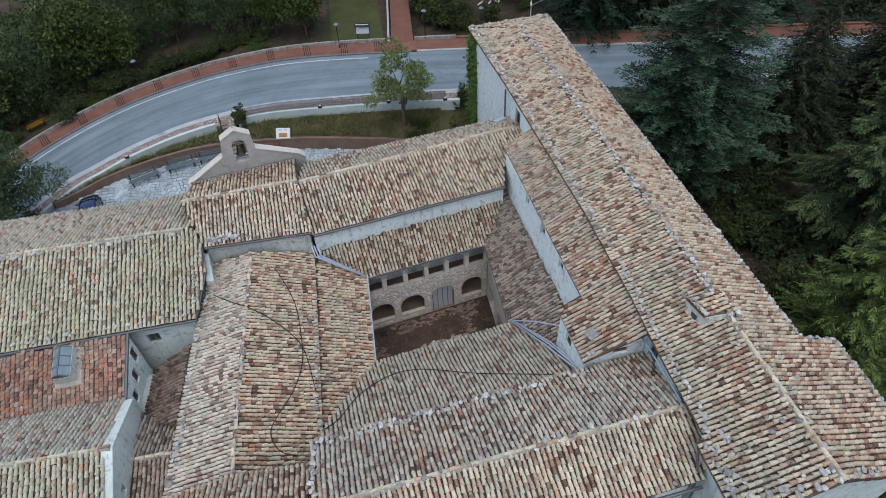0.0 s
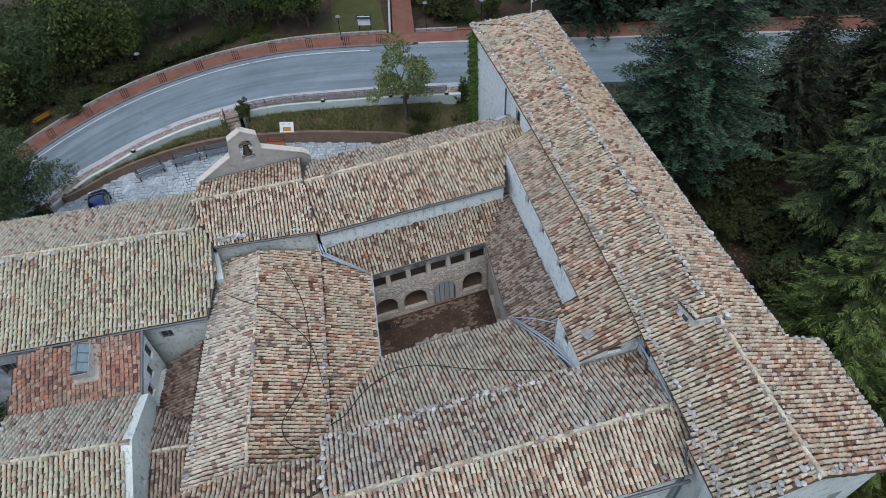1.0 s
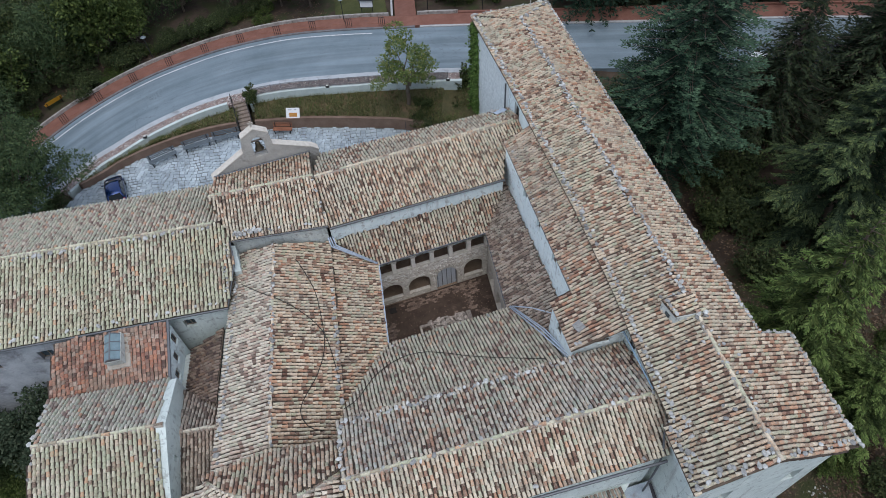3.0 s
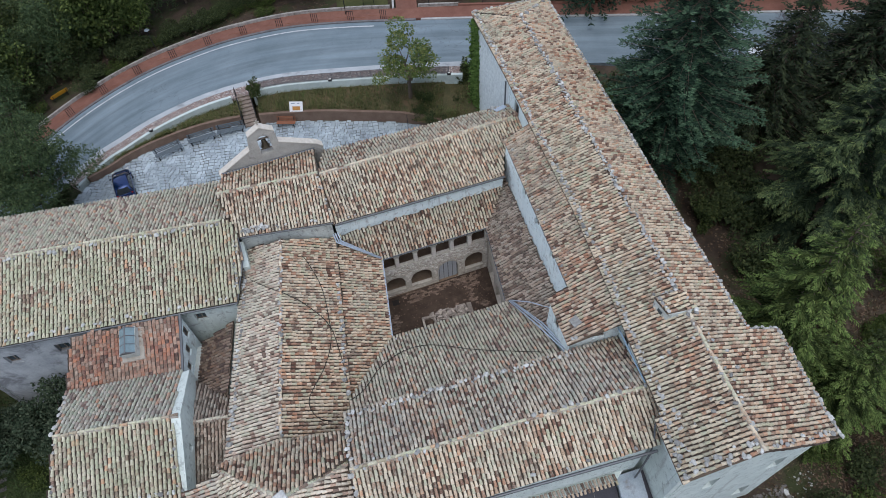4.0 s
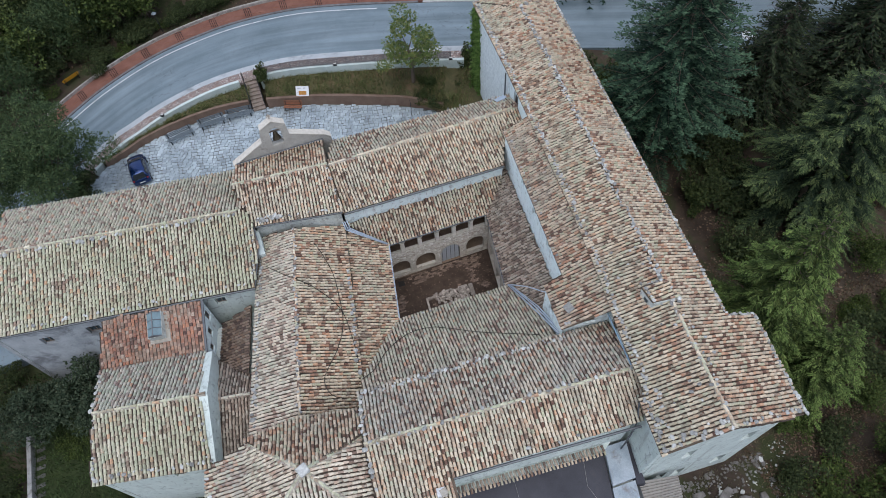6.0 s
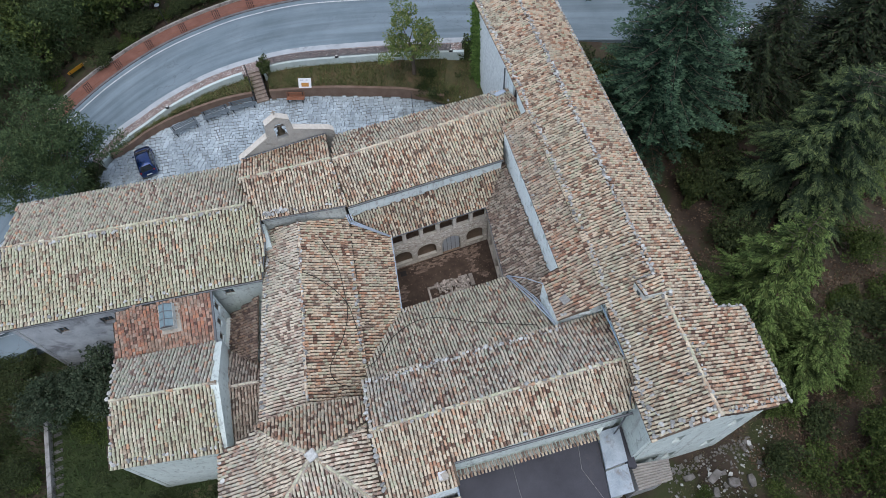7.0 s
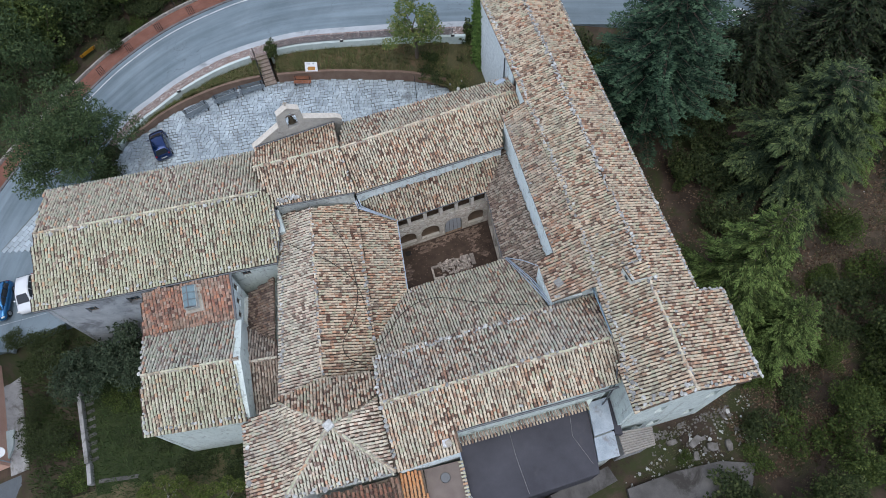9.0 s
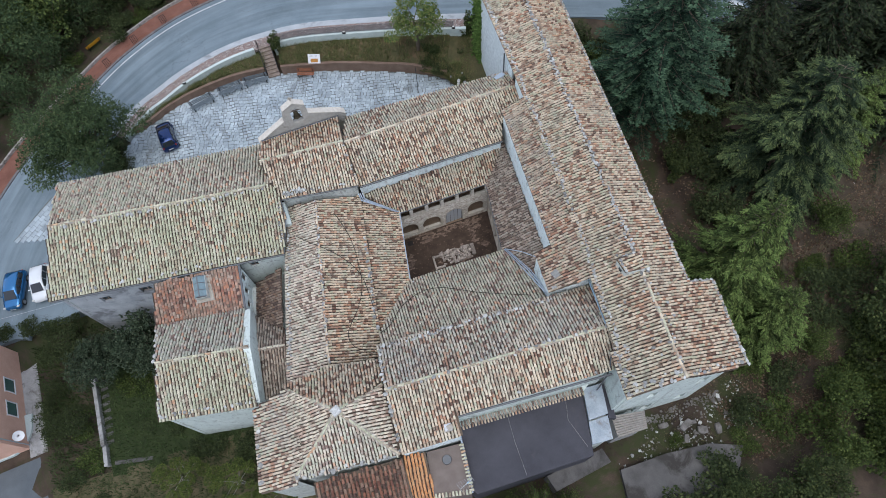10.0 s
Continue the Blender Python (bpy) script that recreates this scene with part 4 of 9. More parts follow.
def rubble(parent, p, q, z0, z1, openings, seed):
    """Rough stones proud of a wall face, laid in uneven courses round its arched openings."""
    g_ = random.Random(seed)
    P, Q = Vector((*p, 0)), Vector((*q, 0))
    d_ = (Q - P).normalized()
    n_ = Vector((d_.y, -d_.x, 0))
    rz = math.degrees(math.atan2(d_.y, d_.x))

    def clear(s, z):
        for s0, s1, za, zb, rise in openings:
            if s0 - 0.05 < s < s1 + 0.05 and za - 0.04 < z:
                c_ = min(1, abs(2 * (s - s0) / (s1 - s0) - 1))
                if z < zb - rise + rise * math.sqrt(1 - c_ * c_) + 0.06:
                    return False
        return True

    laid, z = [], z0
    while z < z1:
        h = g_.uniform(0.11, 0.19)
        s = g_.uniform(0, 0.2)
        while s < (Q - P).length - 0.2:
            w = g_.uniform(0.14, 0.34)
            if all(clear(a_, b_) for a_ in (s, s + w) for b_ in (z, z + h)) and g_.random() < 0.9:
                c_ = P + d_ * (s + w / 2) + n_ * g_.uniform(-0.012, 0.012)
                laid.append(pose(c_.x, c_.y, z + h / 2, 0, g_.uniform(-5, 5), rz) @ Matrix.Diagonal((w * 0.96, 0.07, h * 0.93, 1)))
            s += w
        z += h
    g_.shuffle(laid)
    for m_ in laid[:290]:
        o_ = new("stone", RUBBLE[g_.randrange(len(RUBBLE))])
        o_.parent = parent
        o_.matrix_basis = m_
    if laid[290:]:
        me = RUBBLE[1]
        joined("stone_rest", np.array([tuple(v_.co) for v_ in me.vertices]), [tuple(f_.vertices) for f_ in me.polygons], np.array([np.array(m_) for m_ in laid[290:]]), M_RUBBLE, parent).data.shade_flat()


RUBBLE = []
for k in range(6):
    bm = bmesh.new()
    bmesh.ops.create_icosphere(bm, subdivisions=1, radius=0.56)
    for vtx in bm.verts:
        m_ = max(abs(vtx.co.x), abs(vtx.co.y), abs(vtx.co.z))
        vtx.co *= (0.5 / m_) ** 0.6 * (1 + 0.18 * noise.noise(vtx.co * 3 + Vector((k * 3.3, 0, 0))))
    me = bpy.data.meshes.new("stone")
    bm.to_mesh(me)
    bm.free()
    me.materials.append(M_RUBBLE)
    RUBBLE.append(me)
rubble(N_ARC, a, b, FLOOR + 0.1, 4.3, UP + LO, 3)
e0, e1 = (8.02, 0.75), (6.72, -5.55)
wall(clo, e0, e1, FLOOR, 4.42, M_STONE, [(0.5, 1.9, 2.4, 3.95, 0.3), (2.4, 3.8, 2.4, 3.95, 0.3), (4.3, 5.7, 2.4, 3.95, 0.3), (0.6, 2.0, -0.9, 0.98, 0.6), (2.7, 4.1, -0.9, 0.98, 0.6), (4.7, 6.0, -0.9, 0.98, 0.6)], 0.4, name="arcade_wall")
wall(clo, (6.7, -6.0), (-1.5, -5.45), FLOOR, 4.42, M_STONE, (), 0.4, name="arcade_wall")
wall(clo, (-1.75, -5.2), (-0.3, 1.1), FLOOR, 4.42, M_STONE, (), 0.4, name="arcade_wall")
# gallery and walk surfaces: the deep interior's shade is in their dark browns
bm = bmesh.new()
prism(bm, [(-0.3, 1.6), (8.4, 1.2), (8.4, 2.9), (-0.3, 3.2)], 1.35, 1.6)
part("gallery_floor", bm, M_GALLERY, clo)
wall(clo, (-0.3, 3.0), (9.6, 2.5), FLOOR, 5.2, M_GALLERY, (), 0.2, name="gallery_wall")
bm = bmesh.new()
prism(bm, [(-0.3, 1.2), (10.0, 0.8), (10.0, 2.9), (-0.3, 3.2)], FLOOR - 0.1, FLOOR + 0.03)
part("walk_floor", bm, M_WALKSHADE, clo)
M_DOOR = plain("glazed_door", (0.50, 0.54, 0.58), 0.35)
bm = bmesh.new()
bm_box(bm, (4.88, 1.20, -0.02), (1.52, 0.06, 2.05), -2.9)
door = part("glazed_door", bm, M_DOOR, clo, "grey glazed door behind an arch")
bm = bmesh.new()
for k in range(5):
    bm_box(bm, (4.2 + k * 0.35, 1.16 - (k - 2) * 0.018, 0.0), (0.03, 0.05, 2.0), -2.9)
part("mullion", bm, M_LEAD, door)
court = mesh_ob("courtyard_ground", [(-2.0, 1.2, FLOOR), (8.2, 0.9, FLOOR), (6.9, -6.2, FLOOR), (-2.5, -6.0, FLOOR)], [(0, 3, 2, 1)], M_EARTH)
tagged(court, "dark bare soil floor of the cloister court", "ground", kind="structure")

# ---------------------------------------------------------------- south wing
south = thing("south_wing", "south wing with a long clay tile gable roof", "building")
S_A, S_B = (-5.87, -13.52, 9.7), (9.05, -15.5, 9.7)
P_SN, P_SS = Plane(S_A, S_B, 0.40, -1), Plane(S_A, S_B, 0.36, 1)
r = roof(south, [S_A[:2], (-5.36, -10.26), (6.85, -11.75), (9.7, -12.1), (9.5, -13.0), S_B[:2]], P_SN, M_SOOT, (2, -12.8), 140)
r2 = roof(south, [S_A[:2], S_B[:2], (8.72, -17.0), (8.22, -17.95), (-2.20, -16.62), (-2.35, -17.8), (-6.47, -17.33)], P_SS, M_WARM, (2, -15.8), 160)
ridge_caps(r, S_A, S_B, M_BUFF)
stones(r, S_A, S_B, 0.45, (0.14, 0.32), 0.2, 0.14, 0.3)
stones(r, P_SN.p(-5.2, -10.5), P_SN.p(6.8, -11.95), 0.22, (0.13, 0.30), 0.13, 0.10, 0.1)
stones(r, P_SN.p(-5.3, -10.6), P_SN.p(-5.75, -13.2), 0.35, (0.2, 0.36), 0.1, 0.14, 0.2)
stones(r2, P_SS.p(-5.8, -13.8), P_SS.p(-6.3, -17.2), 0.4, (0.18, 0.34), 0.1, 0.14, 0.2)
stones(r2, P_SS.p(-1.8, -16.4), P_SS.p(7.6, -17.8), 1.2, (0.14, 0.26), 0.08, 0.14, 0.4)
wall(south, (6.9, -11.95), (-5.25, -10.5), 4.0, 8.4, M_OLDWALL)
wall(south, (-5.25, -10.5), (-5.75, -13.5), 4.0, (8.4, 9.55), M_OLDWALL)
sops = [(1.2 + 2.3 * k, 1.9 + 2.3 * k, 7.3, 8.2, 0) for k in range(4)]
wall(south, (-2.2, -16.3), (7.9, -17.72), -1.5, (8.72, 8.7), M_LIMEWALL, sops)
for o in sops:
    window(south, (-2.2, -16.3), (7.9, -17.72), o, 0.14)
wall(south, (-6.3, -17.1), (-2.45, -17.5), -1.5, 8.3, M_PLASTER)
wall(south, (-2.45, -17.5), (-2.2, -16.3), -1.5, 8.4, M_PLASTER)
wall(south, (8.05, -17.75), (8.75, -15.6), -1.5, (8.5, 9.4), M_LIMEWALL)
tube("gutter", [(9.42, -11.9, 9.62), (9.18, -13.2, 9.75), (8.84, -15.3, 9.86)], 0.045, M_BLUEPIPE, south)
tube("downpipe", [(8.3, -17.05, 10.02), (8.12, -17.35, 9.5), (7.98, -17.75, 8.9), (7.75, -18.05, 8.2), (7.6, -18.2, 6.2), (7.62, -18.2, 4.6)], 0.05, M_LEAD, south)
gutter(south, [P_SS.p(-2.2, -16.72, 0.03), P_SS.p(7.95, -18.16, 0.03)])

vent = thing("roof_vent", "white boxed roof vent on the south wing tiles", "vent")
bm = bmesh.new()
bm_box(bm, P_SS.p(-2.95, -17.15, 0.32), (0.30, 0.28, 0.26), 8, 0.03)
part("box", bm, M_PANEL, vent)
bm = bmesh.new()
bm_box(bm, P_SS.p(-2.95, -17.15, 0.48), (0.37, 0.35, 0.05), 8, 0.015)
part("cover", bm, M_MORTAR, vent)

# ---------------------------------------------------------------- pyramid roofed tower
tow = thing("pavilion", "square pavilion with a pyramid clay tile roof and mortared hips", "building")
AP = (-9.06, -13.68, 10.1)
Q_NW, Q_SW, Q_SE, Q_NE = (-11.95, -10.3), (-13.05, -16.1), (-6.48, -17.3), (-5.92, -12.9)
QZ = {Q_NW: 7.9, Q_SW: 8.0, Q_SE: 8.3, Q_NE: 9.0}


def hip_plane(p, q, zp, zq):
    d = np.subtract(q, p) / math.dist(p, q)
    n = np.array([d[1], -d[0]])
    t = np.dot(np.subtract(AP[:2], p), d) / math.dist(p, q)
    z = zp + (zq - zp) * t
    return Plane((*p, zp), (*q, zq), (z - AP[2]) / np.dot(np.subtract(AP[:2], p), n), 1)


for p, q in ((Q_NW, Q_NE), (Q_NE, Q_SE), (Q_SE, Q_SW), (Q_SW, Q_NW)):
    pl = hip_plane(p, q, QZ[p], QZ[q])
    out = [p, q, AP[:2]]
    if p == Q_NW:
        out = [p, (-9.0, -10.1), (-5.6, -11.2), q, AP[:2]]
        pl = Plane(AP, (AP[0] + 1, AP[1] - 0.12, AP[2]), 0.62, -1)
    r = roof(tow, out, pl, M_TAN if p == Q_NW else M_PALE if p == Q_SE else M_GREY, (-9.5, -14.5), 70)
for q in (Q_NW, Q_SW, Q_SE, Q_NE):
    ridge_caps(r, AP, (*q, QZ[q]), M_BUFF, True, 0.34)
stones(r, (*Q_SW, 8.05), (*Q_SE, 8.35), 0.35, (0.2, 0.38), 0.12, 0.12, 0.1)
bm = bmesh.new()
bm_box(bm, (AP[0], AP[1], AP[2] + 0.15), (0.55, 0.55, 0.26), 20, 0.05)
cap = part("cap_stone", bm, M_ROCK, tow, "pale square cap stone at the apex")
tv = [(-12.8, -15.9), (-6.6, -17.05)]
wall(tow, tv[0], tv[1], -2.0, (7.9, 8.2), M_OLDWALL)
wall(tow, (-11.8, -10.5), tv[0], -2.0, (7.8, 7.9), M_OLDWALL)

# lower roof west of the pavilion
lean = thing("west_leanto", "lean-to with a worn clay tile roof", "building")
P_LW = Plane((-12.0, -10.3, 7.6), (-13.05, -16.35, 7.6), 0.34, 1)
r = roof(lean, [(-11.95, -10.3), (-13.05, -16.4), (-15.6, -15.85), (-14.62, -10.5)], P_LW, M_SOOT, (-14, -13), 200)
stones(r, P_LW.p(-14.5, -10.8), P_LW.p(-15.4, -15.7), 0.9, (0.2, 0.4), 0.1, 0.14, 0.1)
wall(lean, (-14.45, -10.7), (-15.35, -15.65), -2.6, 6.6, M_OLDWALL)
wall(lean, (-15.35, -15.65), (-13.0, -16.15), -2.6, (6.6, 7.4), M_OLDWALL)
wall(lean, (-12.0, -10.4), (-14.45, -10.7), -2.6, (7.4, 6.6), M_OLDWALL)

# low roofs in the narrow court between the house and the west range
low = thing("alley_roofs", "low brown clay tile roofs in a narrow light court", "building")
P_G1 = Plane((-10.25, -0.4, 5.0), (-11.55, -5.1, 5.0), 0.55, 1)
r = roof(low, [(-10.2, -0.2), (-11.45, -4.9), (-13.25, -2.95), (-12.5, -0.1)], P_G1, M_DARKTILE, (-12, -2), 120)
P_G2 = Plane((-13.85, -5.75, 5.0), (-11.75, -6.3, 5.0), 0.3, 1)
P_G3 = Plane((-13.85, -5.75, 5.0), (-11.75, -6.3, 5.0), 0.3, -1)
r = roof(low, [(-13.85, -5.75), (-11.6, -6.3), (-12.5, -9.6), (-14.5, -9.2)], P_G2, M_UMBER, (-13, -8), 90)
r = roof(low, [(-13.85, -5.75), (-13.25, -2.95), (-11.45, -4.9), (-11.6, -6.3)], P_G3, M_UMBER, (-13, -5), 60)
ridge_caps(r, (-13.85, -5.75, 5.0), (-11.65, -6.3, 5.0), M_GREY)
bm = bmesh.new()
prism(bm, [(-13.5, -0.2), (-10.3, 0.1), (-12.4, -9.6), (-14.4, -9.4)], -1.5, 3.6)
part("wall", bm, M_OLDWALL, low)

# ---------------------------------------------------------------- south terrace and outbuildings
M_FELT = speckled("roofing_felt", (0.05, 0.05, 0.06), (0.075, 0.075, 0.088), 0.5, 24, 0.75, stain=(0.09, 0.085, 0.09))
M_CONC = speckled("concrete", (0.25, 0.25, 0.25), (0.38, 0.38, 0.37), 1.5, 25, stain=(0.15, 0.145, 0.13), stain_at=0.52)
terr = thing("terrace", "flat terrace roof covered in dark grey roofing felt", "terrace")
bm = bmesh.new()
prism(bm, [(-2.25, -16.55), (6.7, -17.92), (5.4, -21.95), (-2.8, -21.1), (-3.1, -20.6)], -1.5, 4.4)
bmesh.ops.recalc_face_normals(bm, faces=bm.faces)
part("deck", bm, M_FELT, terr)

# ---------------------------------------------------------------- ground
CTRL = [(-35, 30, -2.1), (-35, 12, -2.2), (-20, 34, -0.9), (-10, 37, 0.0), (0, 36, 0.9), (11, 31, 1.9), (30, 19, 3.5), (30, 40, 3.6), (0, 60, 2.6), (-40, 60, -0.5),
        (-18, 20, -0.8), (-10, 20, -0.8), (0, 18, -0.8), (6, 17, -0.7), (-10, 0, -1.6), (5, 0, -1.6), (10, 0, -1.3), (22, 0, 0.3), (25, -15, -0.7), (35, -10, 0.0),
        (20, -24, -1.4), (10, -24, -1.5), (0, -26, -1.8), (-10, -22, -2.2), (-22, -12, -2.4), (-28, -4, -2.6), (-35, 0, -2.8), (-35, -20, -3.0)]
CT = np.array(CTRL)


def ground_z(x, y):
    d = (CT[:, 0] - x) ** 2 + (CT[:, 1] - y) ** 2
    w = np.exp(-d / 60.0) + 1e-7 / (1 + d)
    return float((w * CT[:, 2]).sum() / w.sum())


def road_z(x):
    return max(-2.3, 1.25 + 0.09 * x)


M_SOIL = speckled("woodland_floor", (0.028, 0.021, 0.016), (0.088, 0.064, 0.047), 0.5, 12, bmp=0.8, stain=(0.042, 0.05, 0.02), stain_at=0.47)
xs = np.concatenate([np.arange(-300, -60, 24), np.arange(-60, 61, 1.5), np.arange(84, 301, 24)])
ys = np.concatenate([np.arange(-300, -50, 25), np.arange(-50, 81, 1.5), np.arange(105, 330, 25)])
gv = [(x, y, ground_z(x, y) + 0.08 * noise.noise((x * 0.4, y * 0.4, 0))) for y in ys for x in xs]
nx = len(xs)
gf = [(j * nx + i, j * nx + i + 1, (j + 1) * nx + i + 1, (j + 1) * nx + i) for j in range(len(ys) - 1) for i in range(nx - 1)]
ground = mesh_ob("ground", gv, gf, M_SOIL, None, True)
tagged(ground, "brown earth with leaf litter and thin grass", "ground", kind="structure")


def curve_pts(pts, n=60):
    """A smooth line through plan points, evenly sampled."""
    p = np.array(pts, float)
    s = np.concatenate([[0], np.cumsum(np.hypot(*np.diff(p, axis=0).T))])
    t = np.linspace(0, s[-1], n)
    out = []
    for v in t:
        k = min(max(np.searchsorted(s, v) - 1, 0), len(p) - 2)
        p0, p1, p2, p3 = p[max(k - 1, 0)], p[k], p[k + 1], p[min(k + 2, len(p) - 1)]
        u = (v - s[k]) / (s[k + 1] - s[k])
        out.append(0.5 * (2 * p1 + (p2 - p0) * u + (2 * p0 - 5 * p1 + 4 * p2 - p3) * u * u + (3 * p1 - p0 - 3 * p2 + p3) * u ** 3))
    return np.array(out)


def strip_between(name, a, b, za, zb, material, base=0.4, parent=None):
    """A slab between two plan lines of equal length, with given top heights."""
    n = len(a)
    v = [(*p, z) for p, z in zip(a, za)] + [(*p, z) for p, z in zip(b, zb)]
    v += [(*p, z - base) for p, z in zip(a, za)] + [(*p, z - base) for p, z in zip(b, zb)]
    f = []
    for k in range(n - 1):
        f += [(k, k + 1, n + k + 1, n + k), (k, 2 * n + k, 2 * n + k + 1, k + 1), (n + k, n + k + 1, 3 * n + k + 1, 3 * n + k)]
    f += [(0, n, 3 * n, 2 * n), (n - 1, 3 * n - 1, 4 * n - 1, 2 * n - 1)]
    ob = mesh_ob(name, v, f, material, parent)
    bm = bmesh.new()
    bm.from_mesh(ob.data)
    bmesh.ops.recalc_face_normals(bm, faces=bm.faces)
    bm.to_mesh(ob.data)
    bm.free()
    return ob


def asphalt():
    """Worn asphalt: patches, wheel streaks along the road's own length, cracks."""
    m, nt, b = mat_base("worn_asphalt", 0.8)
    uv = nt.nodes.new("ShaderNodeUVMap")
    mp = nt.nodes.new("ShaderNodeMapping")
    mp.inputs["Scale"].default_value = (1.1, 0.05, 1)
    nt.links.new(uv.outputs[0], mp.inputs[0])
    streak = noise_tex(nt, 1.0, 5, 0.6, mp.outputs[0])
    col = ramp(nt, noise_tex(nt, 0.25, 5, 0.6), [(0.3, (0.140, 0.185, 0.212)), (0.7, (0.198, 0.25, 0.282))])
    col = mix(nt, 0.75, col, ramp(nt, streak, [(0.3, (0.34, 0.34, 0.34)), (0.7, (0.66, 0.66, 0.66))]), "OVERLAY")
    grain = noise_tex(nt, 30, 3, 0.7)
    col = mix(nt, 0.3, col, ramp(nt, grain, [(0.3, (0.35, 0.35, 0.35)), (0.7, (0.7, 0.7, 0.7))]), "OVERLAY")
    vo = nt.nodes.new("ShaderNodeTexVoronoi")
    vo.feature = "DISTANCE_TO_EDGE"
    vo.inputs["Scale"].default_value = 0.55
    g = nt.nodes.new("ShaderNodeNewGeometry")
    warp = nt.nodes.new("ShaderNodeVectorMath")
    wn_ = nt.nodes.new("ShaderNodeTexNoise")
    wn_.inputs["Scale"].default_value = 2.2
    wn_.inputs["Detail"].default_value = 5.0
    nt.links.new(g.outputs["Position"], wn_.inputs["Vector"])
    nt.links.new(g.outputs["Position"], warp.inputs[0])
    nt.links.new(wn_.outputs["Color"], warp.inputs[1])
    nt.links.new(warp.outputs[0], vo.inputs["Vector"])
    line = ramp(nt, vo.outputs["Distance"], [(0.0, (1, 1, 1)), (0.011, (0, 0, 0))])
    mask = ramp(nt, noise_tex(nt, 0.12, 3), [(0.49, (0, 0, 0)), (0.60, (0.7, 0.7, 0.7))])
    col = mix(nt, mix(nt, 1.0, line, mask, "MULTIPLY"), col, (0.075, 0.08, 0.085))
    nt.links.new(col, b.inputs["Base Color"])
    bump(nt, b, grain, 0.3, 0.01)
    return m


M_ASPHALT = asphalt()
M_GUTTER = speckled("gutter_concrete", (0.34, 0.37, 0.39), (0.45, 0.48, 0.50), 1.0, 20, stain=(0.25, 0.27, 0.28), stain_at=0.54)
M_LINE = speckled("road_paint", (0.44, 0.46, 0.475), (0.62, 0.635, 0.65), 3.0, 30, stain=(0.27, 0.29, 0.30), stain_at=0.52)
M_BRICK = speckled("brick_pavement", (0.165, 0.075, 0.055), (0.235, 0.115, 0.085), 0.8, 12, stain=(0.15, 0.09, 0.07), random=0.15)


def cobbles():
    """Small mixed cobbles: a colour for each stone, dark sunk joints."""
    m, nt, b = mat_base("cobble_pavement", 0.85)
    g = nt.nodes.new("ShaderNodeNewGeometry")
    cell, edge_ = nt.nodes.new("ShaderNodeTexVoronoi"), nt.nodes.new("ShaderNodeTexVoronoi")
    edge_.feature = "DISTANCE_TO_EDGE"
    for n in (cell, edge_):
        n.inputs["Scale"].default_value = 7.5
        nt.links.new(g.outputs["Position"], n.inputs["Vector"])
    sep = nt.nodes.new("ShaderNodeSeparateColor")
    nt.links.new(cell.outputs["Color"], sep.inputs[0])
    col = ramp(nt, sep.outputs[0], [(0.0, (0.28, 0.19, 0.165)), (0.25, (0.42, 0.36, 0.335)), (0.5, (0.36, 0.27, 0.24)), (0.7, (0.55, 0.51, 0.48)), (0.88, (0.28, 0.245, 0.23))], "CONSTANT")
    j = ramp(nt, edge_.outputs["Distance"], [(0.04, (1, 1, 1)), (0.12, (0, 0, 0))])
    col = mix(nt, j, col, (0.10, 0.08, 0.07))
    nt.links.new(col, b.inputs["Base Color"])
    bump(nt, b, edge_.outputs["Distance"], 0.6, 0.03)
    return m


M_COBBLE = cobbles()
M_PALEWALL = speckled("pale_wall", (0.44, 0.52, 0.51), (0.56, 0.64, 0.62), 1.5, 20, stain=(0.40, 0.42, 0.40))
M_BROWNWALL = speckled("brown_render", (0.15, 0.10, 0.075), (0.22, 0.155, 0.12), 1.0, 14, stain=(0.11, 0.08, 0.06))
M_DARKKERB = speckled("dirty_kerb", (0.11, 0.11, 0.115), (0.20, 0.19, 0.19), 2.0, 20)
M_OLDKERB = speckled("weathered_edging", (0.22, 0.205, 0.19), (0.42, 0.40, 0.37), 2.5, 18, stain=(0.13, 0.12, 0.10), stain_at=0.55)
M_KERB = speckled("kerb_stone", (0.33, 0.335, 0.335), (0.45, 0.45, 0.44), 2.0, 25)
OUTER = [(-42.4, 10.3), (-37.4, 18.3), (-31.3, 25.4), (-22.6, 31.85), (-17.85, 34.4), (-13.15, 35.85), (-8, 36.3), (-3.8, 36.0), (1.5, 34.7), (6.7, 32.3), (11.1, 29.85), (16.5, 26.8), (29.1, 19.2), (46, 9), (75, -10)]
INNER = [(-33.5, 6), (-30.8, 13), (-26.5, 20), (-20.2, 25.4), (-17.0, 26.9), (-13.7, 28.05), (-9.2, 28.7), (-4.8, 28.35), (-0.6, 27.3), (5.4, 24.6), (8.9, 22.9), (12.9, 20.8), (24.5, 14.3), (41, 4.2), (70, -14)]
NR = 240
ro, ri = curve_pts(OUTER, NR), curve_pts(INNER, NR)
zo, zi = [road_z(p[0]) for p in ro], [road_z(p[0]) for p in ri]
road = strip_between("road", ro, ri, zo, zi, M_ASPHALT)
lay = road.data.uv_layers.new()
run = np.concatenate([[0], np.cumsum(np.hypot(*np.diff((ro + ri) / 2, axis=0).T))])
for lp in road.data.loops:
    k = lp.vertex_index % NR
    lay.data[lp.index].uv = (6.5 * ((lp.vertex_index // NR) % 2), run[k])
tagged(road, "worn grey asphalt road curving round the monastery", "road", kind="structure")


def offset(line, d):
    t = np.gradient(line, axis=0)
    t /= np.linalg.norm(t, axis=1, keepdims=True)
    return line + d * np.column_stack([-t[:, 1], t[:, 0]])


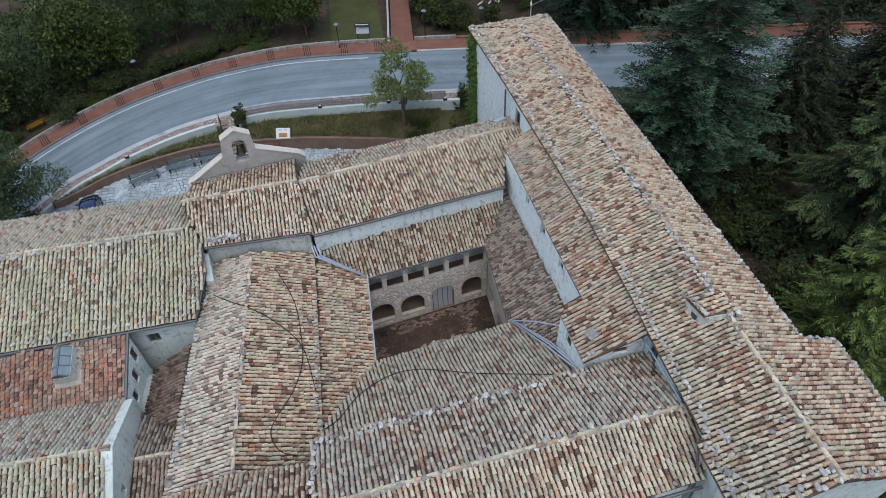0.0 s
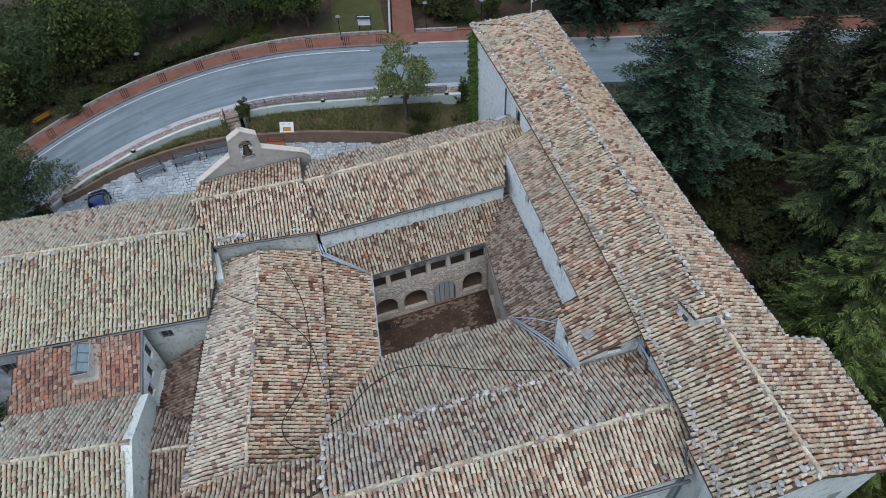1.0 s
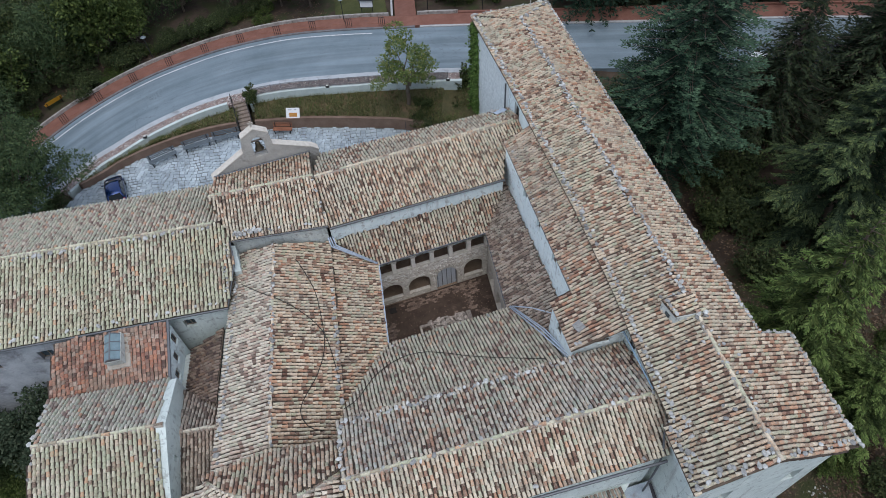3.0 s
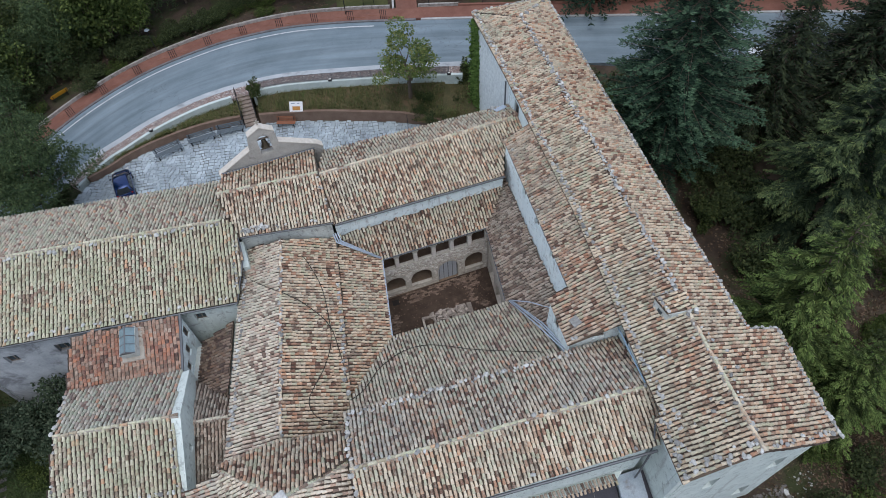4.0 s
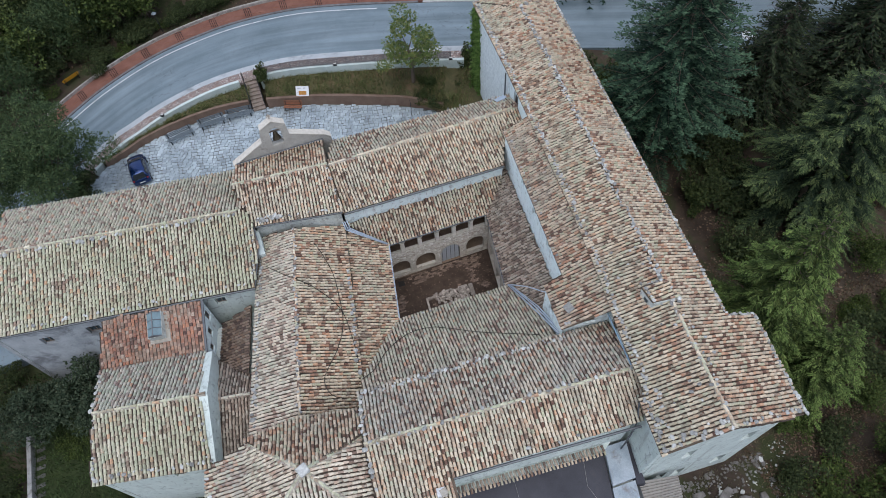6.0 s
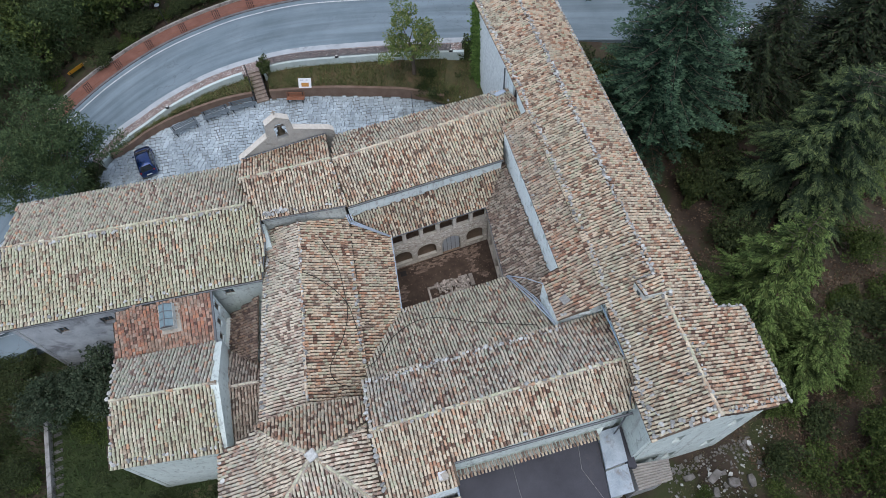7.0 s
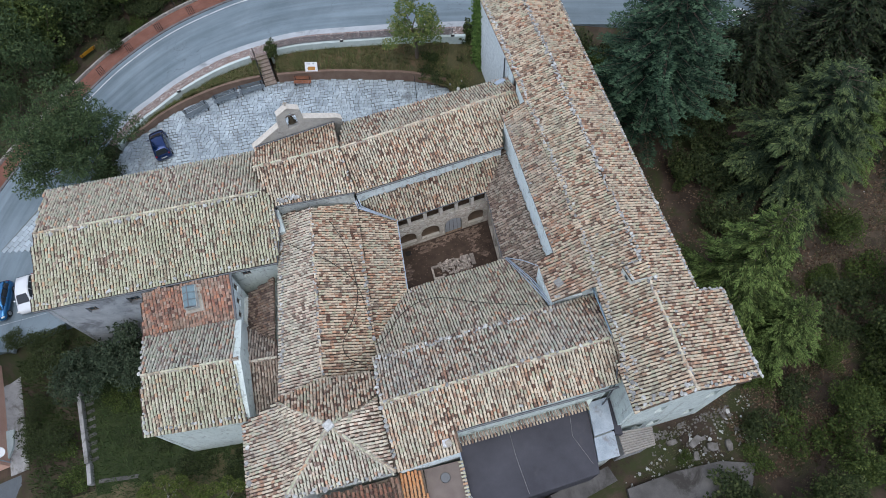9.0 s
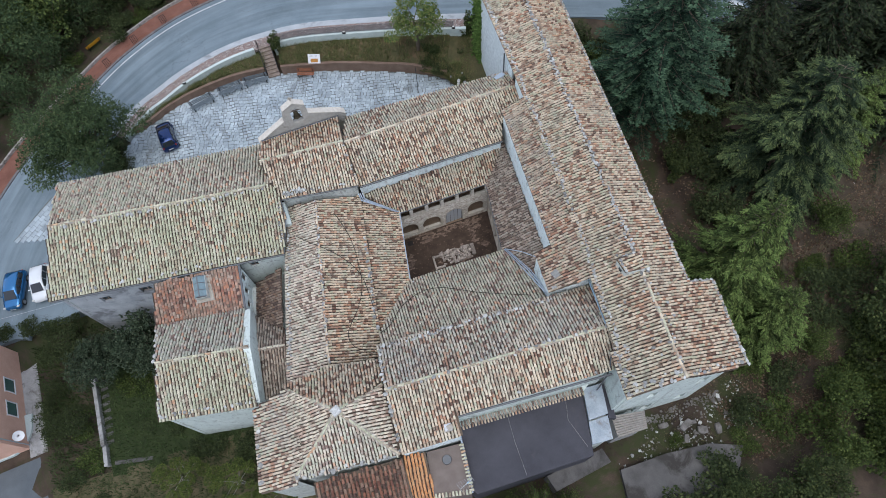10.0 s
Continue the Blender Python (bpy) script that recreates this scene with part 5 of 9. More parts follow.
def band(name, line, d0, d1, dz, material, label, category, base=0.3, sel=slice(None)):
    a, b = offset(line, d0)[sel], offset(line, d1)[sel]
    za, zb = [[road_z(p[0]) + dz for p in l_] for l_ in (a, b)]
    return tagged(strip_between(name, a, b, za, zb, material, base), label, category, kind="structure")


SI = [k for k in range(NR) if -22.5 < ri[k][0] < 14.6]
band("road_line", ro, -0.57, -0.72, 0.012, M_LINE, "worn white edge line of the road", "road marking", 0.004, [k for k in range(NR) if -27.0 < ro[k][0] < 9.5])
band("road_gutter", ri, 0.0, 0.62, 0.014, M_GUTTER, "pale concrete gutter strip along the road edge", "gutter", 0.004, SI)
band("kerb", ro, 0.0, 0.26, 0.10, M_DARKKERB, "grey stone kerb of the brick pavement", "kerb", 0.3, [k for k in range(NR) if ro[k][0] < 13.5])
band("kerb", ro, 0.0, 0.26, 0.10, M_KERB, "pale stone kerb of the brick pavement", "kerb", 0.3, [k for k in range(NR) if ro[k][0] >= 13.2])
band("pavement", ro, 0.26, 2.0, 0.11, M_BRICK, "red brick pavement along the outer side of the road", "pavement")
for part_sel in ([k for k in range(NR) if ro[k][0] < 10.9], [k for k in range(NR) if 13.0 < ro[k][0] < 16.8]):
    band("low_wall", ro, 2.0, 2.2, 0.42, M_OLDKERB, "low stone edging wall beside the brick pavement", "wall", 0.8, part_sel)
band("low_wall", ro, 2.0, 2.25, 0.26, M_BRICK, "low red brick edging beside the pavement", "wall", 0.8, [k for k in range(NR) if ro[k][0] >= 16.6])
band("kerb", ri, 0.0, -0.16, 0.12, M_GUTTER, "pale concrete kerb of the cobbled pavement", "kerb", 0.3, SI)
band("pavement", ri, -0.16, -1.55, 0.11, M_COBBLE, "cobbled pavement along the inner side of the road", "pavement", 0.3, SI)
ST_L, ST_R = -6.05, -4.72
for part_sel in ([k for k in SI if ri[k][0] < ST_L + 0.2], [k for k in SI if ri[k][0] > ST_R + 0.3]):
    band("low_wall", ri, -1.55, -1.85, 0.50, M_PALEWALL, "pale rendered retaining wall of the pavement", "wall", 1.6, part_sel)

# ---------------------------------------------------------------- plaza
M_FLAG = speckled("flagstone", (0.26, 0.31, 0.34), (0.46, 0.53, 0.565), 0.4, 9, 0.7, stain=(0.19, 0.215, 0.22), stain_at=0.53, random=0.11)
M_JOINT = speckled("flag_joint", (0.075, 0.085, 0.085), (0.19, 0.195, 0.18), 1.0, 20)
PLAZA = [(-23.6, 17.5), (-22.4, 20.8), (-20.0, 22.7), (-18.0, 23.4), (-16.5, 24.1), (-13.7, 24.75), (-9.8, 24.95), (-6.3, 24.4), (-3.0, 23.25), (0.9, 21.75), (5.6, 19.4), (7.9, 18.1), (10.5, 16.0), (13.5, 8.0), (-1.0, 9.5), (-8.3, 10.2), (-24.4, 13.3)]
bm = bmesh.new()
prism(bm, PLAZA, -1.2, -0.40)
bmesh.ops.recalc_face_normals(bm, faces=bm.faces)
plaza = part("plaza", bm, M_JOINT, None)
tagged(plaza, "plaza paved with pale grey stone flags", "pavement", kind="structure")

# rough grass slope between the plaza ramp and the wing
SLOPE = [(7.9, 18.2), (8.6, 17.4), (10.3, 15.6), (11.6, 11.5), (12.7, 8.4), (14.2, 9.5), (14.4, 17.6), (14.2, 18.6), (11.0, 20.2), (9.4, 20.9), (8.3, 20.6)]
SLOPE_Z = [0.2, 0.1, 0.2, 0.3, 0.5, 1.2, 2.0, 2.2, 1.95, 1.75, 1.2]
FLAG_TURN = math.radians(-22.8)
fu, fv = np.array([math.cos(FLAG_TURN), math.sin(FLAG_TURN)]), np.array([-math.sin(FLAG_TURN), math.cos(FLAG_TURN)])
fr = np.random.default_rng(3)
flags = []
v = -5.0
while v < 40:
    hgt = fr.uniform(0.27, 0.43)
    u = -40.0 + fr.uniform(0, 1)
    while u < 20:
        wdt = fr.uniform(0.26, 0.56)
        flags.append((u + wdt / 2, v + hgt / 2, wdt - fr.uniform(0.02, 0.06), hgt - fr.uniform(0.02, 0.06)))
        u += wdt
    v += hgt
flags = np.array(flags)
fwave = 0.16 * np.sin(0.8 * flags[:, :1] + 0.5 * flags[:, 1:2]) + 0.07 * np.sin(2.9 * flags[:, :1] + 1.7 * flags[:, 1:2])
fc = flags[:, :1] * fu + (flags[:, 1:2] + fwave) * fv
keep = inside(fc, PLAZA)
flags, fc = flags[keep], fc[keep]
FLAG_V = np.array([(x * s, y * s, z) for z, s in ((-0.06, 1.0), (-0.012, 1.0), (0.0, 0.94)) for x, y in ((-0.5, -0.5), (0.5, -0.5), (0.5, 0.5), (-0.5, 0.5))])
FLAG_F = [(4 * l + k, 4 * l + (k + 1) % 4, 4 * l + 4 + (k + 1) % 4, 4 * l + 4 + k) for l in range(2) for k in range(4)] + [(8, 9, 10, 11)]
fm = np.zeros((len(flags), 4, 4))
ft = fr.normal(0, 0.06, (len(flags), 1)) + 0.12 * np.cos(0.8 * flags[:, :1] + 0.5 * flags[:, 1:2])
fm[:, :2, 0], fm[:, :2, 1] = (fu + fv * ft) * flags[:, 2:3], (fv - fu * ft) * flags[:, 3:4]
fm[:, 2, 2] = 1
fm[:, :2, 3] = fc
fm[:, 2, 3] = -0.36 + fr.normal(0, 0.008, len(flags))
fm[:, 3, 3] = 1
near = np.argsort(((fc - np.array((-4.0, 17.0))) ** 2).sum(1))
fme = bpy.data.meshes.new("flagstone")
fme.from_pydata(FLAG_V.tolist(), [], FLAG_F)
fme.materials.append(M_FLAG)
for k in near[:290]:
    o = new("flagstone", fme)
    o.parent = plaza
    o.matrix_basis = Matrix(fm[k].tolist())
rest = joined("flagstones", FLAG_V, FLAG_F, fm[near[290:]], M_FLAG, plaza)
rest.data.shade_flat()

# ---------------------------------------------------------------- grass bank and retaining walls
M_GRASS = speckled("bank_grass", (0.055, 0.058, 0.026), (0.12, 0.10, 0.05), 1.2, 9, stain=(0.14, 0.095, 0.055), stain_at=0.52)
edge = curve_pts(PLAZA[2:13], 150)
wl = offset(ri, -1.85)
match = np.array([wl[np.argmin(((wl - p) ** 2).sum(1))] for p in edge])
for k in range(25):
    match[1:-1] = (match[:-2] + match[1:-1] * 2 + match[2:]) / 4
ht = np.clip(0.35 + 0.030 * (edge[:, 0] + 16), 0.1, 0.75) - 0.05
out = edge + (match - edge) / np.linalg.norm(match - edge, axis=1, keepdims=True) * 0.28
zw = np.array([road_z(p[0]) - 0.25 for p in match])
for sel in (edge[:, 0] < ST_L, edge[:, 0] > ST_R):
    w = strip_between("retaining_wall", edge[sel], out[sel], ht[sel], ht[sel], M_BROWNWALL, 1.2)
    tagged(w, "low brown rendered wall along the plaza edge", "wall", kind="structure")
    bank = strip_between("grass_bank", out[sel], match[sel], ht[sel] - 0.04, zw[sel], M_GRASS, 1.6)
    tagged(bank, "dry grass bank between plaza and road wall", "grass", kind="structure")


def blades(name, pts, size, material, label, category, seed=0):
    """Many thin blades, each a bent strip, as one thing of kind stuff."""
    g = np.random.default_rng(seed)
    n = len(pts)
    a = g.uniform(0, 2 * math.pi, n)
    h = size * g.uniform(0.5, 1.3, n)
    lean_ = g.uniform(0.2, 1.2, n)
    wv = size * 0.07
    dx, dy = np.cos(a), np.sin(a)
    p = np.array(pts)
    v = np.zeros((n, 5, 3))
    for k, (f, ww_) in enumerate(((0, 1), (0, -1), (0.6, 0.7), (0.6, -0.7), (1.0, 0))):
        v[:, k, 0] = p[:, 0] + dx * lean_ * h * f * f - dy * wv * ww_
        v[:, k, 1] = p[:, 1] + dy * lean_ * h * f * f + dx * wv * ww_
        v[:, k, 2] = p[:, 2] + h * f
    f = [q for k in range(n) for q in ((5 * k, 5 * k + 1, 5 * k + 3, 5 * k + 2), (5 * k + 2, 5 * k + 3, 5 * k + 4))]
    ob = mesh_ob(name, v.reshape(-1, 3), f, material, None)
    return tagged(ob, label, category, kind="stuff")


def foliage(name, c1, c2, c3, rough=0.75):
    m, nt, b = mat_base(name, rough)
    col = ramp(nt, piece_random(nt), [(0.0, c1), (0.6, c2), (1.0, c3)])
    big = noise_tex(nt, 0.45, 3)
    col = mix(nt, 0.55, col, ramp(nt, big, [(0.3, (0.3, 0.3, 0.3)), (0.7, (0.72, 0.72, 0.72))]), "OVERLAY")
    nt.links.new(col, b.inputs["Base Color"])
    b.inputs["Specular IOR Level"].default_value = 0.15
    return m


M_BLADE = foliage("grass_blade", (0.056, 0.082, 0.026), (0.108, 0.125, 0.046), (0.21, 0.16, 0.085))
gb = []
g = np.random.default_rng(11)
for k in range(13000):
    i = g.integers(0, 149)
    if ST_L - 0.1 < edge[i][0] < ST_R + 0.1 or noise.noise((edge[i][0] * 0.8, edge[i][1] * 0.8, 0)) + g.normal(0, 0.3) < -0.3:
        continue
    f, s = g.random(), g.random()
    p = (out[i] * (1 - s) + out[i + 1] * s) * (1 - f) + (match[i] * (1 - s) + match[i + 1] * s) * f
    gb.append((*p, (ht[i] - 0.04) * (1 - f) + zw[i] * f - 0.03))
blades("grass", gb, 0.36, M_BLADE, "dry tufted grass on the bank", "grass", 1)

bm = bmesh.new()
cv = bm.verts.new((11.8, 16.0, 1.0))
sv = [bm.verts.new((*p, z)) for p, z in zip(SLOPE, SLOPE_Z)]
for k in range(len(sv)):
    bm.faces.new((cv, sv[k], sv[(k + 1) % len(sv)]))
bmesh.ops.subdivide_edges(bm, edges=bm.edges, cuts=3, use_grid_fill=True)
for vtx in bm.verts:
    vtx.co.z += 0.12 * noise.noise(vtx.co * 0.9)
bmesh.ops.recalc_face_normals(bm, faces=bm.faces)
tagged(part("grass_slope", bm, M_GRASS, None, "", True), "rough grass slope beside the wing", "grass", kind="structure")
sp = []
for k in range(17000):
    x, y = g.uniform(8, 14.2), g.uniform(9, 20.6)
    if inside(np.array([(x, y)]), SLOPE)[0]:
        w8 = 1 / (0.3 + np.hypot(np.array([q[0] for q in SLOPE] + [11.8]) - x, np.array([q[1] for q in SLOPE] + [16.0]) - y)) ** 2
        sp.append((x, y, float((w8 * np.array(SLOPE_Z + [1.0])).sum() / w8.sum()) - 0.05))
blades("grass", sp, 0.36, M_BLADE, "rough grass and weeds beside the wing", "grass", 2)

# ---------------------------------------------------------------- trees
M_BARK = speckled("bark", (0.085, 0.065, 0.05), (0.14, 0.11, 0.085), 4, 30)
M_FIR = foliage("fir_needles", (0.009, 0.022, 0.013), (0.017, 0.039, 0.023), (0.036, 0.069, 0.042))
M_DARKFIR = foliage("dark_needles", (0.012, 0.02, 0.011), (0.025, 0.037, 0.018), (0.05, 0.066, 0.03))
M_CEDAR = foliage("cedar_needles", (0.012, 0.023, 0.012), (0.026, 0.043, 0.021), (0.054, 0.074, 0.033))
M_CEDARTIP = foliage("cedar_shoots", (0.038, 0.062, 0.025), (0.072, 0.102, 0.039), (0.12, 0.145, 0.054))
M_SPRUCE = foliage("yellow_spruce", (0.022, 0.038, 0.011), (0.05, 0.073, 0.019), (0.10, 0.128, 0.037))
M_FIRTIP = foliage("fir_shoots", (0.024, 0.053, 0.03), (0.045, 0.086, 0.048), (0.077, 0.126, 0.073))
M_SPRUCETIP = foliage("spruce_shoots", (0.058, 0.098, 0.025), (0.108, 0.16, 0.042), (0.165, 0.218, 0.066))
M_LEAF = foliage("dark_leaves", (0.021, 0.034, 0.012), (0.042, 0.06, 0.02), (0.088, 0.104, 0.034))
M_YELLOWLEAF = foliage("yellow_green_leaves", (0.027, 0.045, 0.012), (0.054, 0.08, 0.021), (0.10, 0.128, 0.034))
M_SHRUB = foliage("shrub_leaves", (0.02, 0.031, 0.013), (0.041, 0.058, 0.022), (0.085, 0.103, 0.04))
M_LIGHTLEAF = foliage("light_leaves", (0.055, 0.095, 0.026), (0.105, 0.15, 0.042), (0.20, 0.195, 0.066))
M_OLIVE = foliage("olive_leaves", (0.021, 0.036, 0.02), (0.04, 0.058, 0.033), (0.075, 0.095, 0.06))
M_PINE = foliage("pine_needles", (0.024, 0.045, 0.02), (0.05, 0.08, 0.033), (0.098, 0.132, 0.054))


def leaves_mesh(name, pos, direc, up, length, width, material, parent):
    """Leaves or needle sprays: folded diamonds at pos, along direc."""
    n = len(pos)
    direc = direc / np.linalg.norm(direc, axis=1, keepdims=True)
    side = np.cross(direc, up)
    side /= np.linalg.norm(side, axis=1, keepdims=True) + 1e-9
    nr = np.cross(side, direc)
    L, W = length[:, None], width[:, None]
    v = np.zeros((n, 4, 3))
    v[:, 0] = pos
    v[:, 1] = pos + direc * L * 0.5 + side * W - nr * W * 0.35
    v[:, 2] = pos + direc * L
    v[:, 3] = pos + direc * L * 0.5 - side * W - nr * W * 0.35
    f = np.arange(4 * n).reshape(n, 4)
    tri = np.concatenate([f[:, [0, 1, 2]], f[:, [0, 2, 3]]])
    ob = mesh_ob(name, v.reshape(-1, 3), tri, material, parent)
    return tagged(ob, kind="stuff")


def limb_mesh(name, segs, parent, material=M_BARK, sides=5):
    """Tapered limbs: (start, end, r0, r1)."""
    v, f = [], []
    for a, b, r0, r1 in segs:
        a, b = Vector(a), Vector(b)
        d = (b - a).normalized()
        s = d.orthogonal().normalized()
        t = d.cross(s)
        base = len(v)
        for p, rr in ((a, r0), (b, r1)):
            for k in range(sides):
                an = 2 * math.pi * k / sides
                v.append(tuple(p + (s * math.cos(an) + t * math.sin(an)) * rr))
        for k in range(sides):
            f.append((base + k, base + (k + 1) % sides, base + sides + (k + 1) % sides, base + sides + k))
    return mesh_ob(name, v, f, material, parent, True)


def conifer(label, h, r, seed, material, droop=0.25, dense=1.0, spray=0.55, bare=0.06, power=0.8, wid=0.2, gap=0.16):
    """A plain dark conifer: whorls of drooping boughs set with needle sprays."""
    g = np.random.default_rng(seed)
    t = thing("conifer", label, "tree", "conifers")
    segs = [((0, 0, -0.5), (0, 0, h * 0.5), h * 0.022, h * 0.013), ((0, 0, h * 0.5), (0, 0, h * 0.98), h * 0.013, 0.02)]
    pos, dr, ln = [], [], []
    lv = int(h / 0.33)
    for i in range(lv):
        f = bare + (1 - bare) * (i + g.random()) / lv
        z = h * f
        rad = r * (1 - f ** 1.35) ** power * g.uniform(0.85, 1.1) + 0.12
        nb = max(5, int((6 + 8 * (1 - f)) * dense))
        a0 = g.uniform(0, 6.28)
        for k in range(nb):
            a = a0 + 6.28 * k / nb + g.normal(0, 0.22)
            ll = rad * g.uniform(0.55, 1.15)
            d = np.array([math.cos(a), math.sin(a), 0.0])
            rise = 0.25 * f
            wave = g.uniform(-0.12, 0.12)
            m = max(3, int(ll / gap))
            tip = d * ll + np.array([0, 0, ll * (rise - droop)])
            if ll > 0.8:
                segs.append(((0, 0, z), tuple(np.array([0, 0, z]) + tip * 0.8), 0.02 + 0.012 * ll, 0.01))
            for j in range(m):
                q = (j + 0.6) / m
                if q < 0.18:
                    continue
                c = np.array([0, 0, z]) + d * ll * q + np.array([0, 0, ll * (rise * q - droop * q * q + 0.35 * droop * q ** 4) + wave * math.sin(5 * q)])
                for sgn in (-1, 1, 0) if j % 2 else (-1, 1):
                    aa = a + sgn * g.uniform(0.35, 1.2) + (sgn == 0) * g.normal(0, 0.2)
                    pos.append(c + g.normal(0, 0.05, 3))
                    dr.append((math.cos(aa), math.sin(aa), -droop * q + g.normal(0.0, 0.25)))
                    ln.append(spray * g.uniform(0.55, 1.2) * (0.55 + 0.6 * (1 - q)))
    limb_mesh("trunk", segs, t)
    n = len(pos)
    ln = np.array(ln)
    upv = np.tile((0, 0, 1.0), (n, 1)) + g.normal(0, 0.3, (n, 3))
    leaves_mesh("crown", np.array(pos), np.array(dr), upv, ln, ln * wid, material, t)
    return t


def plated_fir(label, h, r, seed, material, tips, reach):
    """A fir whose boughs carry flat plates: side twigs on both sides, each set with short needle sprays. reach: how far
    the boughs may grow towards -x, where a building stands."""
    g = np.random.default_rng(seed)
    t = thing("conifer", label, "tree", "conifers")
    segs = [((0, 0, -0.5), (0, 0, h * 0.5), h * 0.022, h * 0.013), ((0, 0, h * 0.5), (0, 0, h * 0.98), h * 0.013, 0.02)]
    pos, dr, ln, out_q = [], [], [], []
    z = h * 0.16
    while z < h * 0.99:
        f = z / h
        low = f < 0.3
        rad = r * (1 - f ** 1.5) ** 0.7 + 0.1
        nb = int(g.integers(7, 10) if low else g.integers(9, 12))
        a0 = g.uniform(0, 6.28)
        for k in range(nb):
            a = a0 + 6.28 * k / nb + g.normal(0, 0.16)
            ll = rad * g.uniform(0.62, 1.08) * (0.8 if low else 1.0)
            d = np.array([math.cos(a), math.sin(a), 0.0])
            if d[0] < 0:
                ll = min(ll, reach / -d[0])
            side = np.array([-d[1], d[0], 0.0])
            zb = z + g.normal(0, 0.18)
            sag = g.uniform(0.10, 0.22) * (1.2 - f)
            bow = lambda q: np.array([0, 0, zb]) + d * ll * q + np.array([0, 0, ll * (0.10 * f * q - sag * q * q + 0.55 * sag * q ** 4)])
            if ll > 0.8:
                segs.append((tuple(bow(0)), tuple(bow(0.55)), 0.02 + 0.010 * ll, 0.02))
                segs.append((tuple(bow(0.55)), tuple(bow(0.95)), 0.02, 0.006))
            q = 0.22
            while q < 1.0:
                for sg in (-1, 1):
                    lb = (0.20 * ll * (1.08 - q) + 0.28) * g.uniform(0.7, 1.15)
                    da = g.uniform(0.75, 1.05)
                    w_ = d * math.cos(da) + side * sg * math.sin(da)
                    m = max(3, int(lb / 0.13))
                    c0 = bow(q)
                    tilt = g.normal(-0.06, 0.10)
                    for j in range(m):
                        u_ = (j + 0.5) / m
                        c = c0 + w_ * lb * u_ + np.array([0, 0, lb * (tilt * u_ - 0.12 * u_ * u_)])
                        for s2 in (-1, 1):
                            e_ = w_ * 0.75 + np.cross([0, 0, 1.0], w_) * s2 * g.uniform(0.4, 0.8)
                            pos.append(c)
                            dr.append((e_[0], e_[1], 0.10 + g.normal(0, 0.10)))
                            ln.append(0.27 * g.uniform(0.75, 1.25))
                            out_q.append(q * 0.6 + u_ * 0.45)
                q += 0.42 / max(ll, 0.6) * g.uniform(0.85, 1.15)
        z += 0.7 * g.uniform(0.8, 1.2) * (1.15 if low else 1.0 - 0.3 * f)
    limb_mesh("trunk", segs, t)
    pos, dr, ln, oq = np.array(pos), np.array(dr), np.array(ln), np.array(out_q)
    upv = np.tile((0, 0, 1.0), (len(pos), 1)) + g.normal(0, 0.15, (len(pos), 3))
    fresh = oq > 0.62
    for name, sel, m_ in (("crown", ~fresh, material), ("new_growth", fresh, tips)):
        leaves_mesh(name, pos[sel], dr[sel], upv[sel], ln[sel], ln[sel] * 0.24, m_, t)
    return t


